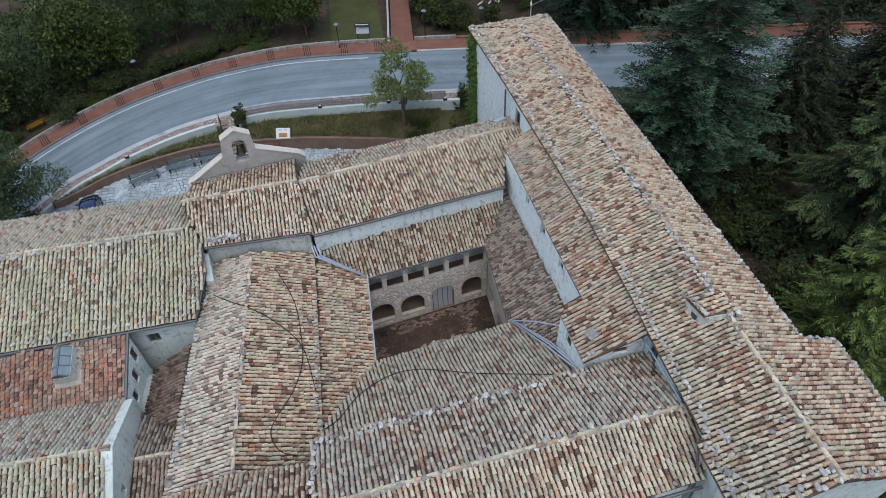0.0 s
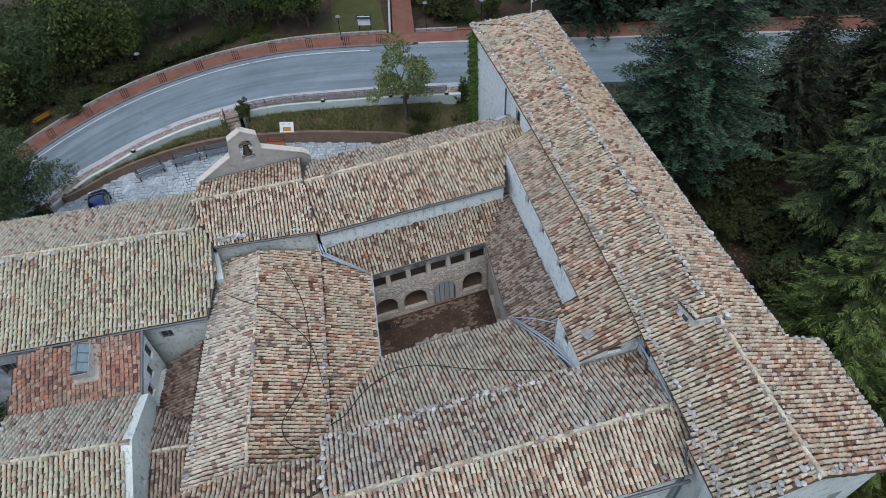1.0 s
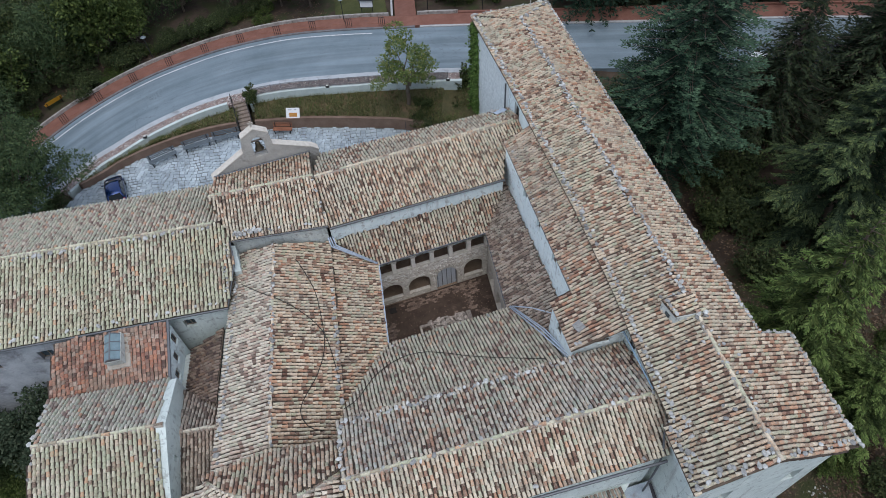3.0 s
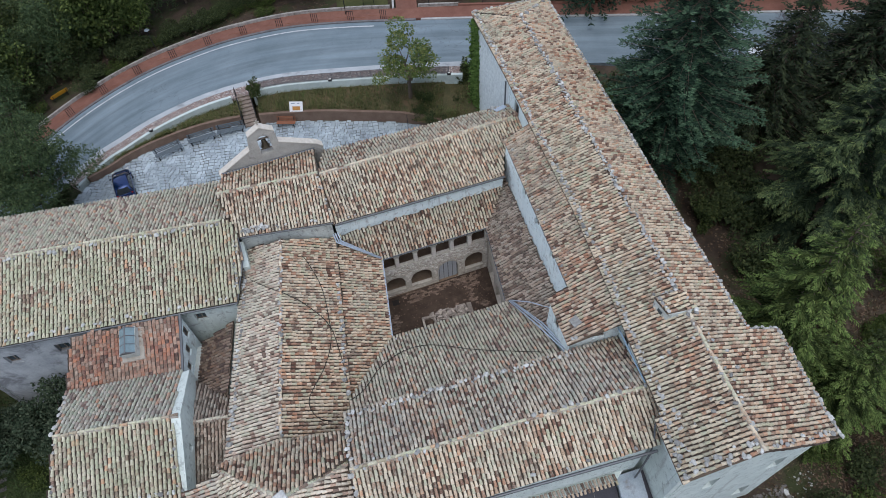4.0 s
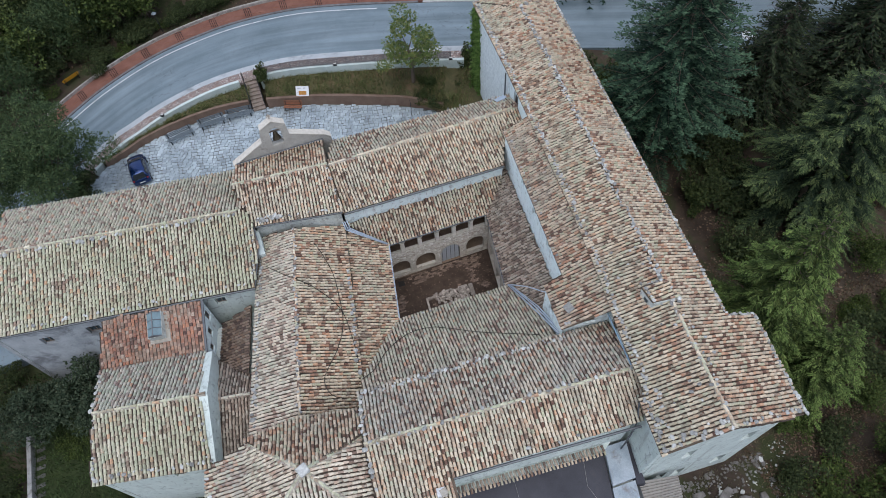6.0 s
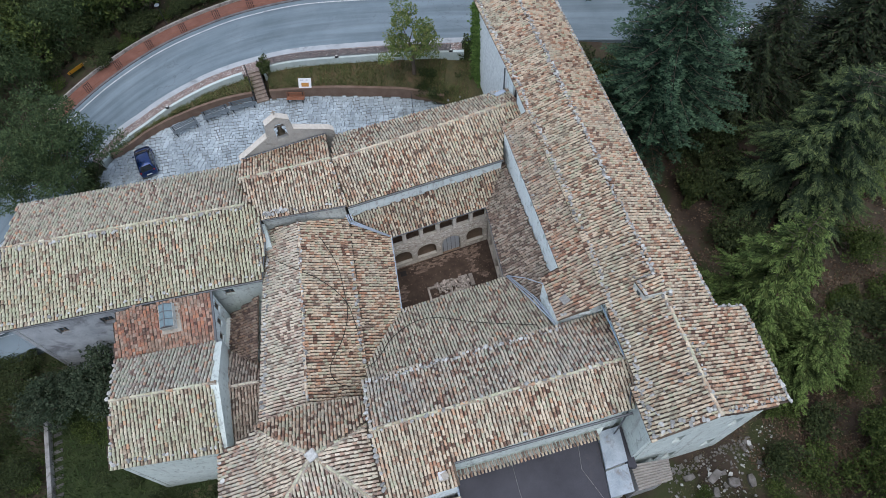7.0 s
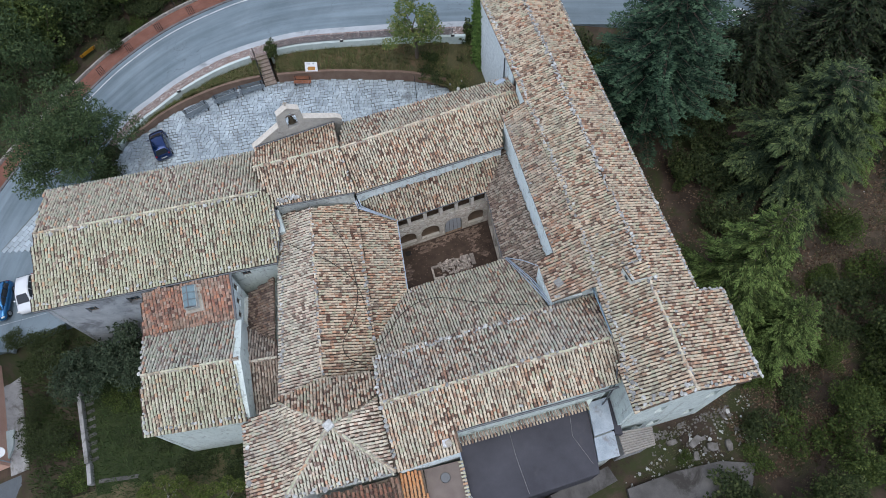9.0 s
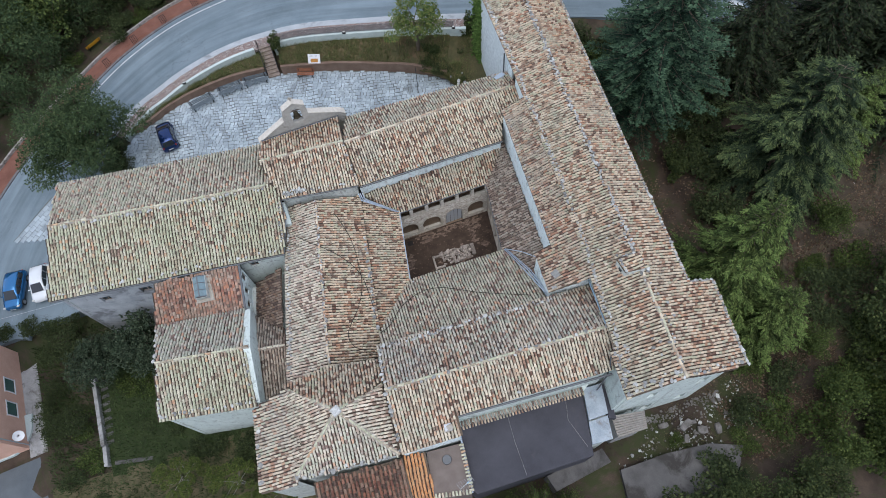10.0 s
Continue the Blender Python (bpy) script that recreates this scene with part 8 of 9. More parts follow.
def cable(pts, height, label, r_=0.022):
    p = curve_pts(pts, 50)
    ob = tube("cable", [(x, y, height(x, y) + 0.19) for x, y in p], r_, M_CABLE, None, res=1)
    return tagged(ob, label, "cable")


def west_z(x, y):
    return float(max(min(P_EW.z(x, y), P_EE.z(x, y)), -9))


cable([(-4.85, 1.6), (-4.65, 1.0), (-4.35, -0.9), (-4.5, -2.9), (-4.85, -4.75), (-5.65, -6.3), (-6.95, -8.0), (-6.85, -9.1), (-6.2, -9.5)], west_z, "black cable lying loose over the west range tiles")
cable([(-8.3, 1.2), (-7.02, -0.58), (-5.66, -1.96), (-4.68, -3.67), (-4.6, -5.71), (-4.75, -7.57)], west_z, "black cable lying across the west range ridge")


def south_z(x, y):
    return float(max(P_CS.z(x, y), 4.4))


cable([(-4.9, -8.75), (-4.05, -8.4), (-2.7, -7.2), (-1.1, -6.6), (0.2, -6.75), (1.3, -7.4), (3.0, -8.7), (6.1, -10.6)], south_z, "black cable looping over the cloister roof")
pole = thing("antenna_pole", "thin pale pole with a wire at the wing's end", "pole")
tube("mast", [(18.3, 15.3, 9.9), (18.35, 15.4, 13.4)], 0.03, M_PALEPAINT, pole)
bm = bmesh.new()
bm_box(bm, (18.32, 15.35, 11.6), (0.12, 0.12, 0.3), 0, 0.03)
part("insulator", bm, M_PANEL, pole)
wp = [(18.3 + 24 * f, 15.3 + 9 * f, 11.5 + 1.2 * f - 2.4 * f * (1 - f)) for f in np.linspace(0, 1, 16)]
tagged(tube("wire", wp, 0.012, M_PALEPAINT, None, res=1), "thin overhead wire running to the wing", "wire")
wp = [(-26.4 - 24 * f, 4.2 + 4.0 * f, 4.6 - 0.6 * f - 1.6 * f * (1 - f)) for f in np.linspace(0, 1, 16)]
tagged(tube("wire", wp, 0.012, M_PALEPAINT, None, res=1), "thin overhead wire running to the hall", "wire")
ae = thing("television_aerial", "tangled pale television aerial on the terrace corner", "aerial")
tube("mast", [(-3.27, -20.3, 4.35), (-3.27, -20.3, 5.6)], 0.02, M_PALEPAINT, ae)
tube("boom", [(-3.75, -20.45, 5.45), (-2.75, -20.15, 5.55)], 0.016, M_PALEPAINT, ae)
for k in range(8):
    x, y, z = -3.75 + 0.14 * k, -20.45 + 0.042 * k, 5.46 + 0.014 * k
    e_ = 0.42 - 0.03 * k
    tube("element", [(x - 0.3 * e_, y + e_, z), (x + 0.3 * e_, y - e_, z)], 0.009, M_PALEPAINT, ae, res=1)
bm = bmesh.new()
bm_box(bm, (-3.15, -20.27, 5.5), (0.16, 0.12, 0.12), 15, 0.02)
part("junction_box", bm, M_BLUEPIPE, ae, "pale blue plastic junction box")
vb = thing("roof_cover", "small white square cover on the tiled roof", "cover")
bm = bmesh.new()
bm_box(bm, (0, 0, 0.09), (0.46, 0.44, 0.18), 0, 0.03)
part("lid", bm, M_PANEL, vb)
bm = bmesh.new()
bm_box(bm, (0, 0, 0.0), (0.56, 0.54, 0.06), 0, 0.02)
part("base_frame", bm, M_MORTAR, vb)
vb.matrix_basis = pose(*P_SS.p(-3.06, -17.08, 0.13), -18, 0, -8)
dp = thing("drainpipe", "dark drainpipe on the stone corner of the wing", "pipe")
tube("pipe", [(12.62, 8.0, 10.0), (12.66, 8.05, 7.8)], 0.06, M_LEAD, dp)

# ---------------------------------------------------------------- courtyard rubble
rub = thing("rubble_pile", "stack of broken pale tiles and blocks in the court", "rubble")
bm = bmesh.new()
bm_box(bm, (0, 0, 0), (1, 1, 1), 0, 0.06)
BLOCK = bpy.data.meshes.new("block")
bm.to_mesh(BLOCK)
bm.free()
BLOCK.materials.append(M_PILE)
for k in range(190):
    f, g_ = rv.random(), rv.random()
    x, y = 2.45 + 2.55 * f, -1.35 - 0.25 * f - 1.25 * g_
    o = new("block", BLOCK)
    o.parent = rub
    o.matrix_basis = pose(x, y, FLOOR + 0.07 + 0.30 * rv.random() * (1 - abs(2 * g_ - 1)), rv.uniform(-12, 12), rv.uniform(-12, 12), -6 + rv.choice((0, 90)) + rv.uniform(-12, 12)) @ Matrix.Diagonal((rv.uniform(0.18, 0.34), rv.uniform(0.10, 0.17), rv.uniform(0.07, 0.14), 1))
for (x, y, sx, sy) in ((1.62, -2.2, 0.16, 1.3), (2.05, -1.62, 0.85, 0.20), (5.25, -2.2, 0.35, 1.1), (2.0, -2.7, 0.8, 0.18)):
    bm = bmesh.new()
    bm_box(bm, (x, y, FLOOR + 0.12), (sx, sy, 0.26), -8, 0.03)
    part("slab", bm, M_PILE, rub)
# remains of the old paving, half buried in the soil
PAVER = bpy.data.meshes.new("paver")
PAVER.from_pydata([tuple(v_.co) for v_ in BLOCK.vertices], [], [tuple(p_.vertices) for p_ in BLOCK.polygons])
PAVER.materials.append(M_PAVER)
gx = 0
for i in range(34):
    for j in range(46):
        x, y = -0.9 + 0.26 * i + 0.13 * (j % 2), 1.05 - 0.135 * j
        y -= 0.05 * x
        wall_near = max(0.0, 1 - (0.95 - 0.05 * x - y) / 0.8)
        want = 0.55 * wall_near + 1.6 * noise.noise((x * 0.55, y * 0.55, 2.0)) + 0.5 * noise.noise((x * 2.1, y * 2.1, 5.0)) + (0.22 if y > -1.4 and 1.5 < x < 6 else -0.05)
        if want < 0.34 or y < -5.3 + 0.05 * x or rv.random() < 0.22 or x > 7.3 or gx > 290:
            continue
        gx += 1
        o = new("paver", PAVER)
        o.parent = court
        o.matrix_basis = pose(x, y, FLOOR + rv.uniform(-0.01, 0.012), rv.uniform(-3, 3), rv.uniform(-3, 3), -3 + rv.uniform(-5, 5)) @ Matrix.Diagonal((0.245, 0.12, 0.06, 1))
mh = thing("drain_hole", "square open drain in the courtyard floor", "drain")
bm = bmesh.new()
bm_box(bm, (0.38, 0.62, FLOOR + 0.02), (0.5, 0.45, 0.05), -6)
part("lid", bm, M_DARK, mh)
gs = []
for k in range(420):
    x, y = rv.uniform(-1.2, 7.4), rv.uniform(-5.4, 0.9)
    s = rv.uniform(0.03, 0.09)
    gs.append(np.array(pose(x, y, FLOOR + 0.02, 0, 0, rv.uniform(0, 360)) @ Matrix.Diagonal((s * 1.6, s, 0.05, 1))))
RK_V = np.array([tuple(v.co) for v in ROCKS[0].vertices])
RK_F = [tuple(p.vertices) for p in ROCKS[0].polygons]
gr = joined("gravel", RK_V, RK_F, np.array(gs), M_BROWNWALL, None)
tagged(gr, "scattered tile fragments on the courtyard soil", "gravel")

# ---------------------------------------------------------------- south side outbuildings
P_BR = Plane((-12.4, -16.45, 5.7), (-6.6, -17.3, 5.7), 0.35, 1)
br = thing("south_leanto", "lean-to roof of dark red-brown tiles", "building")
roof(br, [(-12.45, -16.35), (-6.55, -17.2), (-6.95, -20.8), (-13.0, -20.0)], P_BR, M_REDBROWN, (-9, -17.5), 120, pitch=0.28, course=0.32)
wall(br, (-12.8, -19.7), (-7.0, -20.5), -2.5, 4.4, M_OLDWALL)
og = thing("orange_leanto", "small roof of bright new orange tiles", "building")
P_OR = Plane((-6.5, -17.1, 5.4), (-5.0, -17.4, 5.4), 0.30, 1)
r = roof(og, [(-6.5, -17.05), (-5.0, -17.4), (-5.6, -20.8), (-7.1, -20.4)], P_OR, M_ORANGE, (-6, -18.5), 60, pitch=0.24)
wall(og, (-7.0, -20.3), (-5.6, -20.6), -2.5, 4.3, M_OLDWALL)
fl_ = thing("flat_roof", "small flat brown roof edged with clay tiles", "building")
M_BROWNFELT = speckled("brown_felt", (0.16, 0.13, 0.115), (0.21, 0.175, 0.155), 1.5, 20)
bm = bmesh.new()
prism(bm, [(-4.95, -17.35), (-2.55, -17.75), (-3.1, -20.85), (-5.5, -20.15)], -2.0, 4.85)
bmesh.ops.recalc_face_normals(bm, faces=bm.faces)
part("body", bm, M_BROWNFELT, fl_)

bm = bmesh.new()
bmesh.ops.create_cone(bm, cap_ends=True, segments=18, radius1=0.33, radius2=0.30, depth=0.12, matrix=Matrix.Translation((-3.85, -18.35, 4.9)))
part("hatch", bm, M_LEAD, fl_)


def coping(parent, a, b, material, up=0.05, stretch=1.0):
    """A row of tiles laid across the top of a wall."""
    a, b = Vector(a), Vector(b)
    d = (b - a).normalized()
    side = d.cross(Vector((0, 0, 1))).normalized()
    n_ = int((b - a).length / 0.22)
    me = tile_mesh(material)
    for k in range(n_):
        p = a.lerp(b, (k + 0.5) / n_)
        M = Matrix((d, -side, Vector((0, 0, 1)))).transposed().to_4x4()
        M.translation = p + Vector((0, 0, up))
        t = new("coping_tile", me)
        t.parent = parent
        t.matrix_basis = M @ pose(0, 0, 0, rv.uniform(-4, 4), 0, rv.uniform(-6, 6)) @ Matrix.Diagonal((1, stretch, 1, 1))


coping(fl_, (-2.55, -17.75, 4.9), (-3.1, -20.85, 4.9), M_BUFF)
coping(fl_, (-3.1, -20.85, 4.9), (-5.5, -20.15, 4.9), M_BUFF)
coping(terr, (-2.1, -16.62, 4.97), (6.7, -17.83, 4.97), M_UMBER, 0.05, 1.15)
coping(terr, (-2.1, -16.86, 4.90), (6.7, -18.06, 4.90), M_RUSSET, 0.05, 1.0)
bm = bmesh.new()
prism(bm, [(-2.2, -16.25), (7.3, -17.6), (6.7, -17.92), (-2.25, -16.65)], 4.3, 4.9)
part("upstand", bm, M_LIMEWALL, terr)
tube("gutter", [(-2.3, -16.8, 4.5), (-3.1, -20.9, 4.5)], 0.07, M_ZINC, terr)
tube("seam", [(1.2, -17.2, 4.42), (0.9, -19.0, 4.42), (0.7, -21.3, 4.42)], 0.012, M_CONC, terr, res=1)
tube("seam", [(5.4, -17.85, 4.42), (4.9, -19.2, 4.42), (5.3, -21.3, 4.42)], 0.012, M_CONC, terr, res=1)
# added black strip: paints the dark gap between slabs and wing wall
bm = bmesh.new()
prism(bm, [(8.12, -17.95), (8.5, -18.0), (7.95, -20.4), (7.5, -20.2)], 3.9, 4.55)
bmesh.ops.recalc_face_normals(bm, faces=bm.faces)
part("dark_gap_strip", bm, M_FELT, terr, "black strip standing in for the dark gap beside the wing wall")
lt = thing("slab_leanto", "narrow lean-to covered with pale concrete slabs", "building")
for k, (z, c) in enumerate((((4.9, 4.75), [(6.75, -17.75), (8.1, -17.9), (7.55, -19.9), (6.15, -19.8)]), ((4.6, 4.5), [(6.1, -19.9), (7.5, -20.0), (7.1, -21.5), (5.65, -21.3)]))):
    bm = bmesh.new()
    prism(bm, c, [z[0] - 0.3, z[0] - 0.3, z[1] - 0.3, z[1] - 0.3], [z[0], z[0], z[1], z[1]])
    bmesh.ops.recalc_face_normals(bm, faces=bm.faces)
    part("slab", bm, M_BLUESLAB, lt)
bm = bmesh.new()
prism(bm, [(6.8, -17.9), (7.9, -18.0), (7.1, -21.3), (5.8, -21.2)], -2.0, 4.3)
bmesh.ops.recalc_face_normals(bm, faces=bm.faces)
part("wall", bm, M_OLDWALL, lt)
M_OLDCONC = speckled("stained_concrete", (0.075, 0.072, 0.07), (0.15, 0.145, 0.14), 0.5, 18, stain=(0.05, 0.046, 0.042), stain_at=0.5)
M_STONY = speckled("stony_ground", (0.08, 0.072, 0.062), (0.23, 0.22, 0.21), 1.6, 9, bmp=0.9, stain=(0.075, 0.07, 0.045), stain_at=0.54)
gs_ = np.random.default_rng(77)
bm = bmesh.new()
for k in range(260):
    x = gs_.uniform(10.9, 17.9)
    y = -20.75 - 0.05 * (x - 11) - abs(gs_.normal(0, 0.55)) if k < 190 else gs_.uniform(-24.2, -21.0)
    e_ = gs_.uniform(0.03, 0.075) * (1.9 if gs_.random() < 0.12 else 1.0)
    c_ = bmesh.ops.create_cube(bm, size=2 * e_)["verts"]
    for q_ in c_:
        q_.co = Vector((q_.co.x * gs_.uniform(0.7, 1.4), q_.co.y * gs_.uniform(0.7, 1.4), q_.co.z * gs_.uniform(0.4, 0.9))) + Vector((x, y, ground_z(x, y) + 0.06))
tagged(part("rubble", bm, M_STONY, None), "loose grey rubble along the foot of the wing", "stones", kind="stuff")
sh = thing("shed", "low shed with a corrugated grey sheet roof", "shed")
M_SHEET = speckled("corrugated_sheet", (0.27, 0.25, 0.23), (0.36, 0.34, 0.31), 2.0, 25, 0.7, stain=(0.20, 0.16, 0.13))
v, f = [], []
A0, A1, B1, B0 = Vector((8.15, -20.0, 2.9)), Vector((10.5, -20.6, 2.9)), Vector((10.25, -21.75, 2.35)), Vector((8.0, -21.5, 2.35))
nc = 60
for k in range(nc + 1):
    w_ = k / nc
    a_ = A0.lerp(B0, w_)
    b_ = A1.lerp(B1, w_)
    dz = 0.05 * math.sin(w_ * 9 * 2 * math.pi)
    v += [tuple(a_ + Vector((0, 0, dz))), tuple(b_ + Vector((0, 0, dz)))]
for k in range(nc):
    f.append((2 * k, 2 * k + 1, 2 * k + 3, 2 * k + 2))
mesh_ob("roof_sheet", v, f, M_SHEET, sh)
bm = bmesh.new()
prism(bm, [(8.2, -20.1), (10.35, -20.65), (10.15, -21.6), (8.1, -21.4)], -2.0, [2.75, 2.75, 2.2, 2.2])
bmesh.ops.recalc_face_normals(bm, faces=bm.faces)
part("wall", bm, M_CONC, sh)
for c, z, lab in (([(7.9, -23.45), (11.6, -23.75), (15.0, -24.4), (17.2, -25.5), (15.9, -26.9), (10.0, -28.6), (6.9, -27.2)], -1.0, "cracked pale concrete slab on the ground"), ([(2.4, -21.75), (7.0, -21.6), (7.15, -22.7), (2.6, -22.95)], 0.6, "low grey concrete roof below the terrace")):
    bm = bmesh.new()
    prism(bm, c, z - (0.5 if z < 0 else 3.2), z)
    bmesh.ops.recalc_face_normals(bm, faces=bm.faces)
    tagged(part("concrete_slab", bm, M_OLDCONC, None), lab, "slab")
for x, y, sx, sy, a_ in ((14.2, -22.5, 1.3, 0.7, 20), (15.2, -23.3, 0.9, 0.8, -30), (13.7, -23.4, 0.8, 0.5, 55), (16.3, -23.7, 1.0, 0.6, 70), (12.6, -21.9, 0.9, 0.5, -10)):
    bm = bmesh.new()
    prism(bm, [(q_ * sx * (0.8 + 0.25 * noise.noise((x, q_, 1))), w_ * sy * (0.8 + 0.3 * noise.noise((y, w_, 2)))) for q_, w_ in ((-0.5, -0.42), (0.1, -0.55), (0.55, -0.3), (0.45, 0.4), (-0.1, 0.52), (-0.55, 0.3))], -0.25, 0.10)
    bmesh.ops.recalc_face_normals(bm, faces=bm.faces)
    bmesh.ops.bevel(bm, geom=list(bm.edges), offset=0.03, segments=1, affect="EDGES")
    o = part("broken_slab", bm, M_STONY, None)
    o.matrix_basis = pose(x, y, ground_z(x, y) + 0.14, 0, 0, a_)
    tagged(o, "broken grey concrete plate lying in the weeds", "slab", "broken plates")
for x, y in ((9.3, -22.9), (10.0, -22.8), (14.0, -22.3), (15.3, -22.8), (17.2, -22.0), (16.0, -24.6), (17.6, -21.6), (18.3, -22.3), (12.9, -22.7), (11.9, -22.1)):
    o = new("boulder", ROCKS[rv.randrange(7)])
    s = rv.uniform(0.2, 0.38)
    o.matrix_basis = pose(x, y, ground_z(x, y) + 0.1, 0, 0, rv.uniform(0, 360)) @ Matrix.Diagonal((s, s, s, 1))
    tagged(o, "pale stone lying in the yard", "stone", "yard stones")

# ---------------------------------------------------------------- west yard
M_PINK = speckled("salmon_render", (0.62, 0.37, 0.28), (0.70, 0.44, 0.34), 1.2, 20)
M_SHUTTER = plain("green_shutter", (0.05, 0.115, 0.10), 0.5)
M_YARD = speckled("yard_asphalt", (0.085, 0.10, 0.112), (0.125, 0.145, 0.16), 0.4, 16, stain=(0.18, 0.19, 0.19), stain_at=0.6)
hs = thing("salmon_house", "salmon rendered house with green shuttered windows", "house")
HO = [(2.55, 3.75, -1.6, -0.3, 0), (4.65, 5.85, -1.6, -0.3, 0)]
wall(hs, (-35.0, -3.2), (-35.0, 5.6), -3.2, 4.0, M_PINK, HO)
wall(hs, (-44.0, -3.2), (-35.0, -3.2), -3.2, 4.0, M_PINK)
wall(hs, (-35.0, 5.6), (-44.0, 5.6), -3.2, 4.0, M_PINK)
for o in HO:
    bm = bmesh.new()
    bm_box(bm, (-35.06, -3.2 + (o[0] + o[1]) / 2, (o[2] + o[3]) / 2), (0.06, o[1] - o[0] - 0.06, o[3] - o[2] - 0.06))
    wn_ = part("window", bm, M_SHUTTER, hs)
    for z in (o[2], o[3]):
        bm = bmesh.new()
        bm_box(bm, (-34.98, -3.2 + (o[0] + o[1]) / 2, z), (0.06, o[1] - o[0] + 0.16, 0.08))
        part("surround", bm, M_PANEL, wn_)
    for y in (o[0], o[1]):
        bm = bmesh.new()
        bm_box(bm, (-34.98, -3.2 + y, (o[2] + o[3]) / 2), (0.06, 0.08, o[3] - o[2] - 0.08))
        part("surround", bm, M_PANEL, wn_)
bm = bmesh.new()
prism(bm, [(-44.4, -3.6), (-34.7, -3.6), (-34.7, 6.0), (-44.4, 6.0)], 4.0, 4.25)
part("roof", bm, M_CONC, hs)
tube("drainpipe", [(-34.95, -2.9, 3.9), (-34.95, -2.9, -3.0)], 0.05, M_PALEPAINT, hs)
bm = bmesh.new()
prism(bm, [(-35.0, -4.0), (-33.6, -4.0), (-33.6, 5.0), (-35.0, 6.5)], -3.4, -2.62)
bmesh.ops.recalc_face_normals(bm, faces=bm.faces)
tagged(part("pavement", bm, M_CONC, None), "grey concrete walk along the house", "pavement", kind="structure")
bm = bmesh.new()
prism(bm, [(-46, -4.3), (-34.3, -4.2), (-33.9, -9.5), (-46, -12)], -3.6, -2.7)
bmesh.ops.recalc_face_normals(bm, faces=bm.faces)
tagged(part("yard_paving", bm, M_YARD, None), "grey asphalt yard below the house", "pavement", kind="structure")
kc = curve_pts([(-40.0, -3.4), (-37.3, -3.3), (-36.2, -3.3), (-35.3, -2.9), (-34.6, -1.9), (-34.4, -0.4)], 40)
ki = offset(kc, 0.75)
tagged(strip_between("kerb", kc, ki, [-2.42] * 40, [-2.42] * 40, M_PALEWALL, 0.5), "pale painted kerb round the house corner", "kerb", kind="structure")
ds = thing("satellite_dish", "white satellite dish on the house corner", "dish")
bm = bmesh.new()
rg = [[bm.verts.new((0.42 * q * math.cos(a_), 0.42 * q * math.sin(a_), 0.16 * q * q)) for a_ in np.linspace(0, 6.2832, 20, endpoint=False)] for q in (0.15, 0.5, 0.8, 1.0)]
for a_, b_ in zip(rg, rg[1:]):
    for k in range(20):
        bm.faces.new((a_[k], a_[(k + 1) % 20], b_[(k + 1) % 20], b_[k]))
bm.faces.new(rg[0])
part("reflector", bm, M_PANEL, ds, "", True)
tube("arm", [(0, 0, 0), (-0.2, 0.0, -0.45)], 0.025, M_PALEPAINT, ds)
ds.matrix_basis = pose(-34.5, -2.6, -0.6, 30, 30, 0)
yw = thing("garden_wall", "low pale garden wall between the grass plots", "wall")
for a, b in (((-28.9, 0.4), (-29.0, -5.6)), ((-28.9, -5.7), (-29.0, -7.3)), ((-28.5, -7.2), (-24.6, -8.3))):
    bm = bmesh.new()
    d = np.subtract(b, a) / math.dist(a, b)
    q = np.array([-d[1], d[0]]) * 0.16
    prism(bm, [tuple(np.subtract(a, q)), tuple(np.subtract(b, q)), tuple(np.add(b, q)), tuple(np.add(a, q))], -3.4, -2.0 if a[0] < -28.8 else -2.42)
    bmesh.ops.recalc_face_normals(bm, faces=bm.faces)
    bmesh.ops.bevel(bm, geom=list(bm.edges), offset=0.03, segments=1, affect="EDGES")
    part("wall_section", bm, M_CONC if a[0] < -28.8 else M_OLDCONC, yw)
for k in range(9):
    bm = bmesh.new()
    bm_box(bm, (0, 0, 0), (0.62, 0.30, 0.24), 0, 0.03)
    o = part("garden_step", bm, M_OLDCONC, None)
    o.matrix_basis = pose(-28.32 - 0.03 * k, -0.1 - 0.66 * k, float(ground_z(-28.4, -0.1 - 0.66 * k)) + 0.02, 0, 0, 3 * (k % 3))
    tagged(o, "weathered concrete step along the garden wall", "step", "garden steps")
M_TURF = speckled("garden_turf", (0.02, 0.031, 0.011), (0.042, 0.058, 0.02), 0.8, 8, stain=(0.05, 0.043, 0.024), stain_at=0.62)
tv_, tf_ = [], []
for j in range(13):
    for i in range(15):
        x, y = -28.8 + i, -8.2 - 0.2 * i + j * 0.85
        tv_.append((x, y, ground_z(x, y) + 0.10 + 0.05 * noise.noise((x, y, 1))))
for j in range(12):
    for i in range(14):
        tf_.append((15 * j + i, 15 * j + i + 1, 15 * j + 16 + i, 15 * j + 15 + i))
tagged(mesh_ob("garden_lawn", tv_, tf_, M_TURF, None, True), "dark green garden grass below the house", "grass", kind="structure")
M_LIMEPINE = foliage("lime_needles", (0.036, 0.056, 0.013), (0.076, 0.104, 0.024), (0.14, 0.17, 0.042))
M_STRAW = speckled("dry_meadow", (0.06, 0.06, 0.028), (0.14, 0.118, 0.07), 0.9, 9, bmp=0.9, stain=(0.19, 0.155, 0.11), stain_at=0.6)
tv_, tf_ = [], []
for j in range(12):
    for i in range(21):
        x, y = -33.6 + i, -18.2 + j - 0.12 * i
        tv_.append((x, y, ground_z(x, y) + 0.11 + 0.08 * noise.noise((x * 1.3, y * 1.3, 4))))
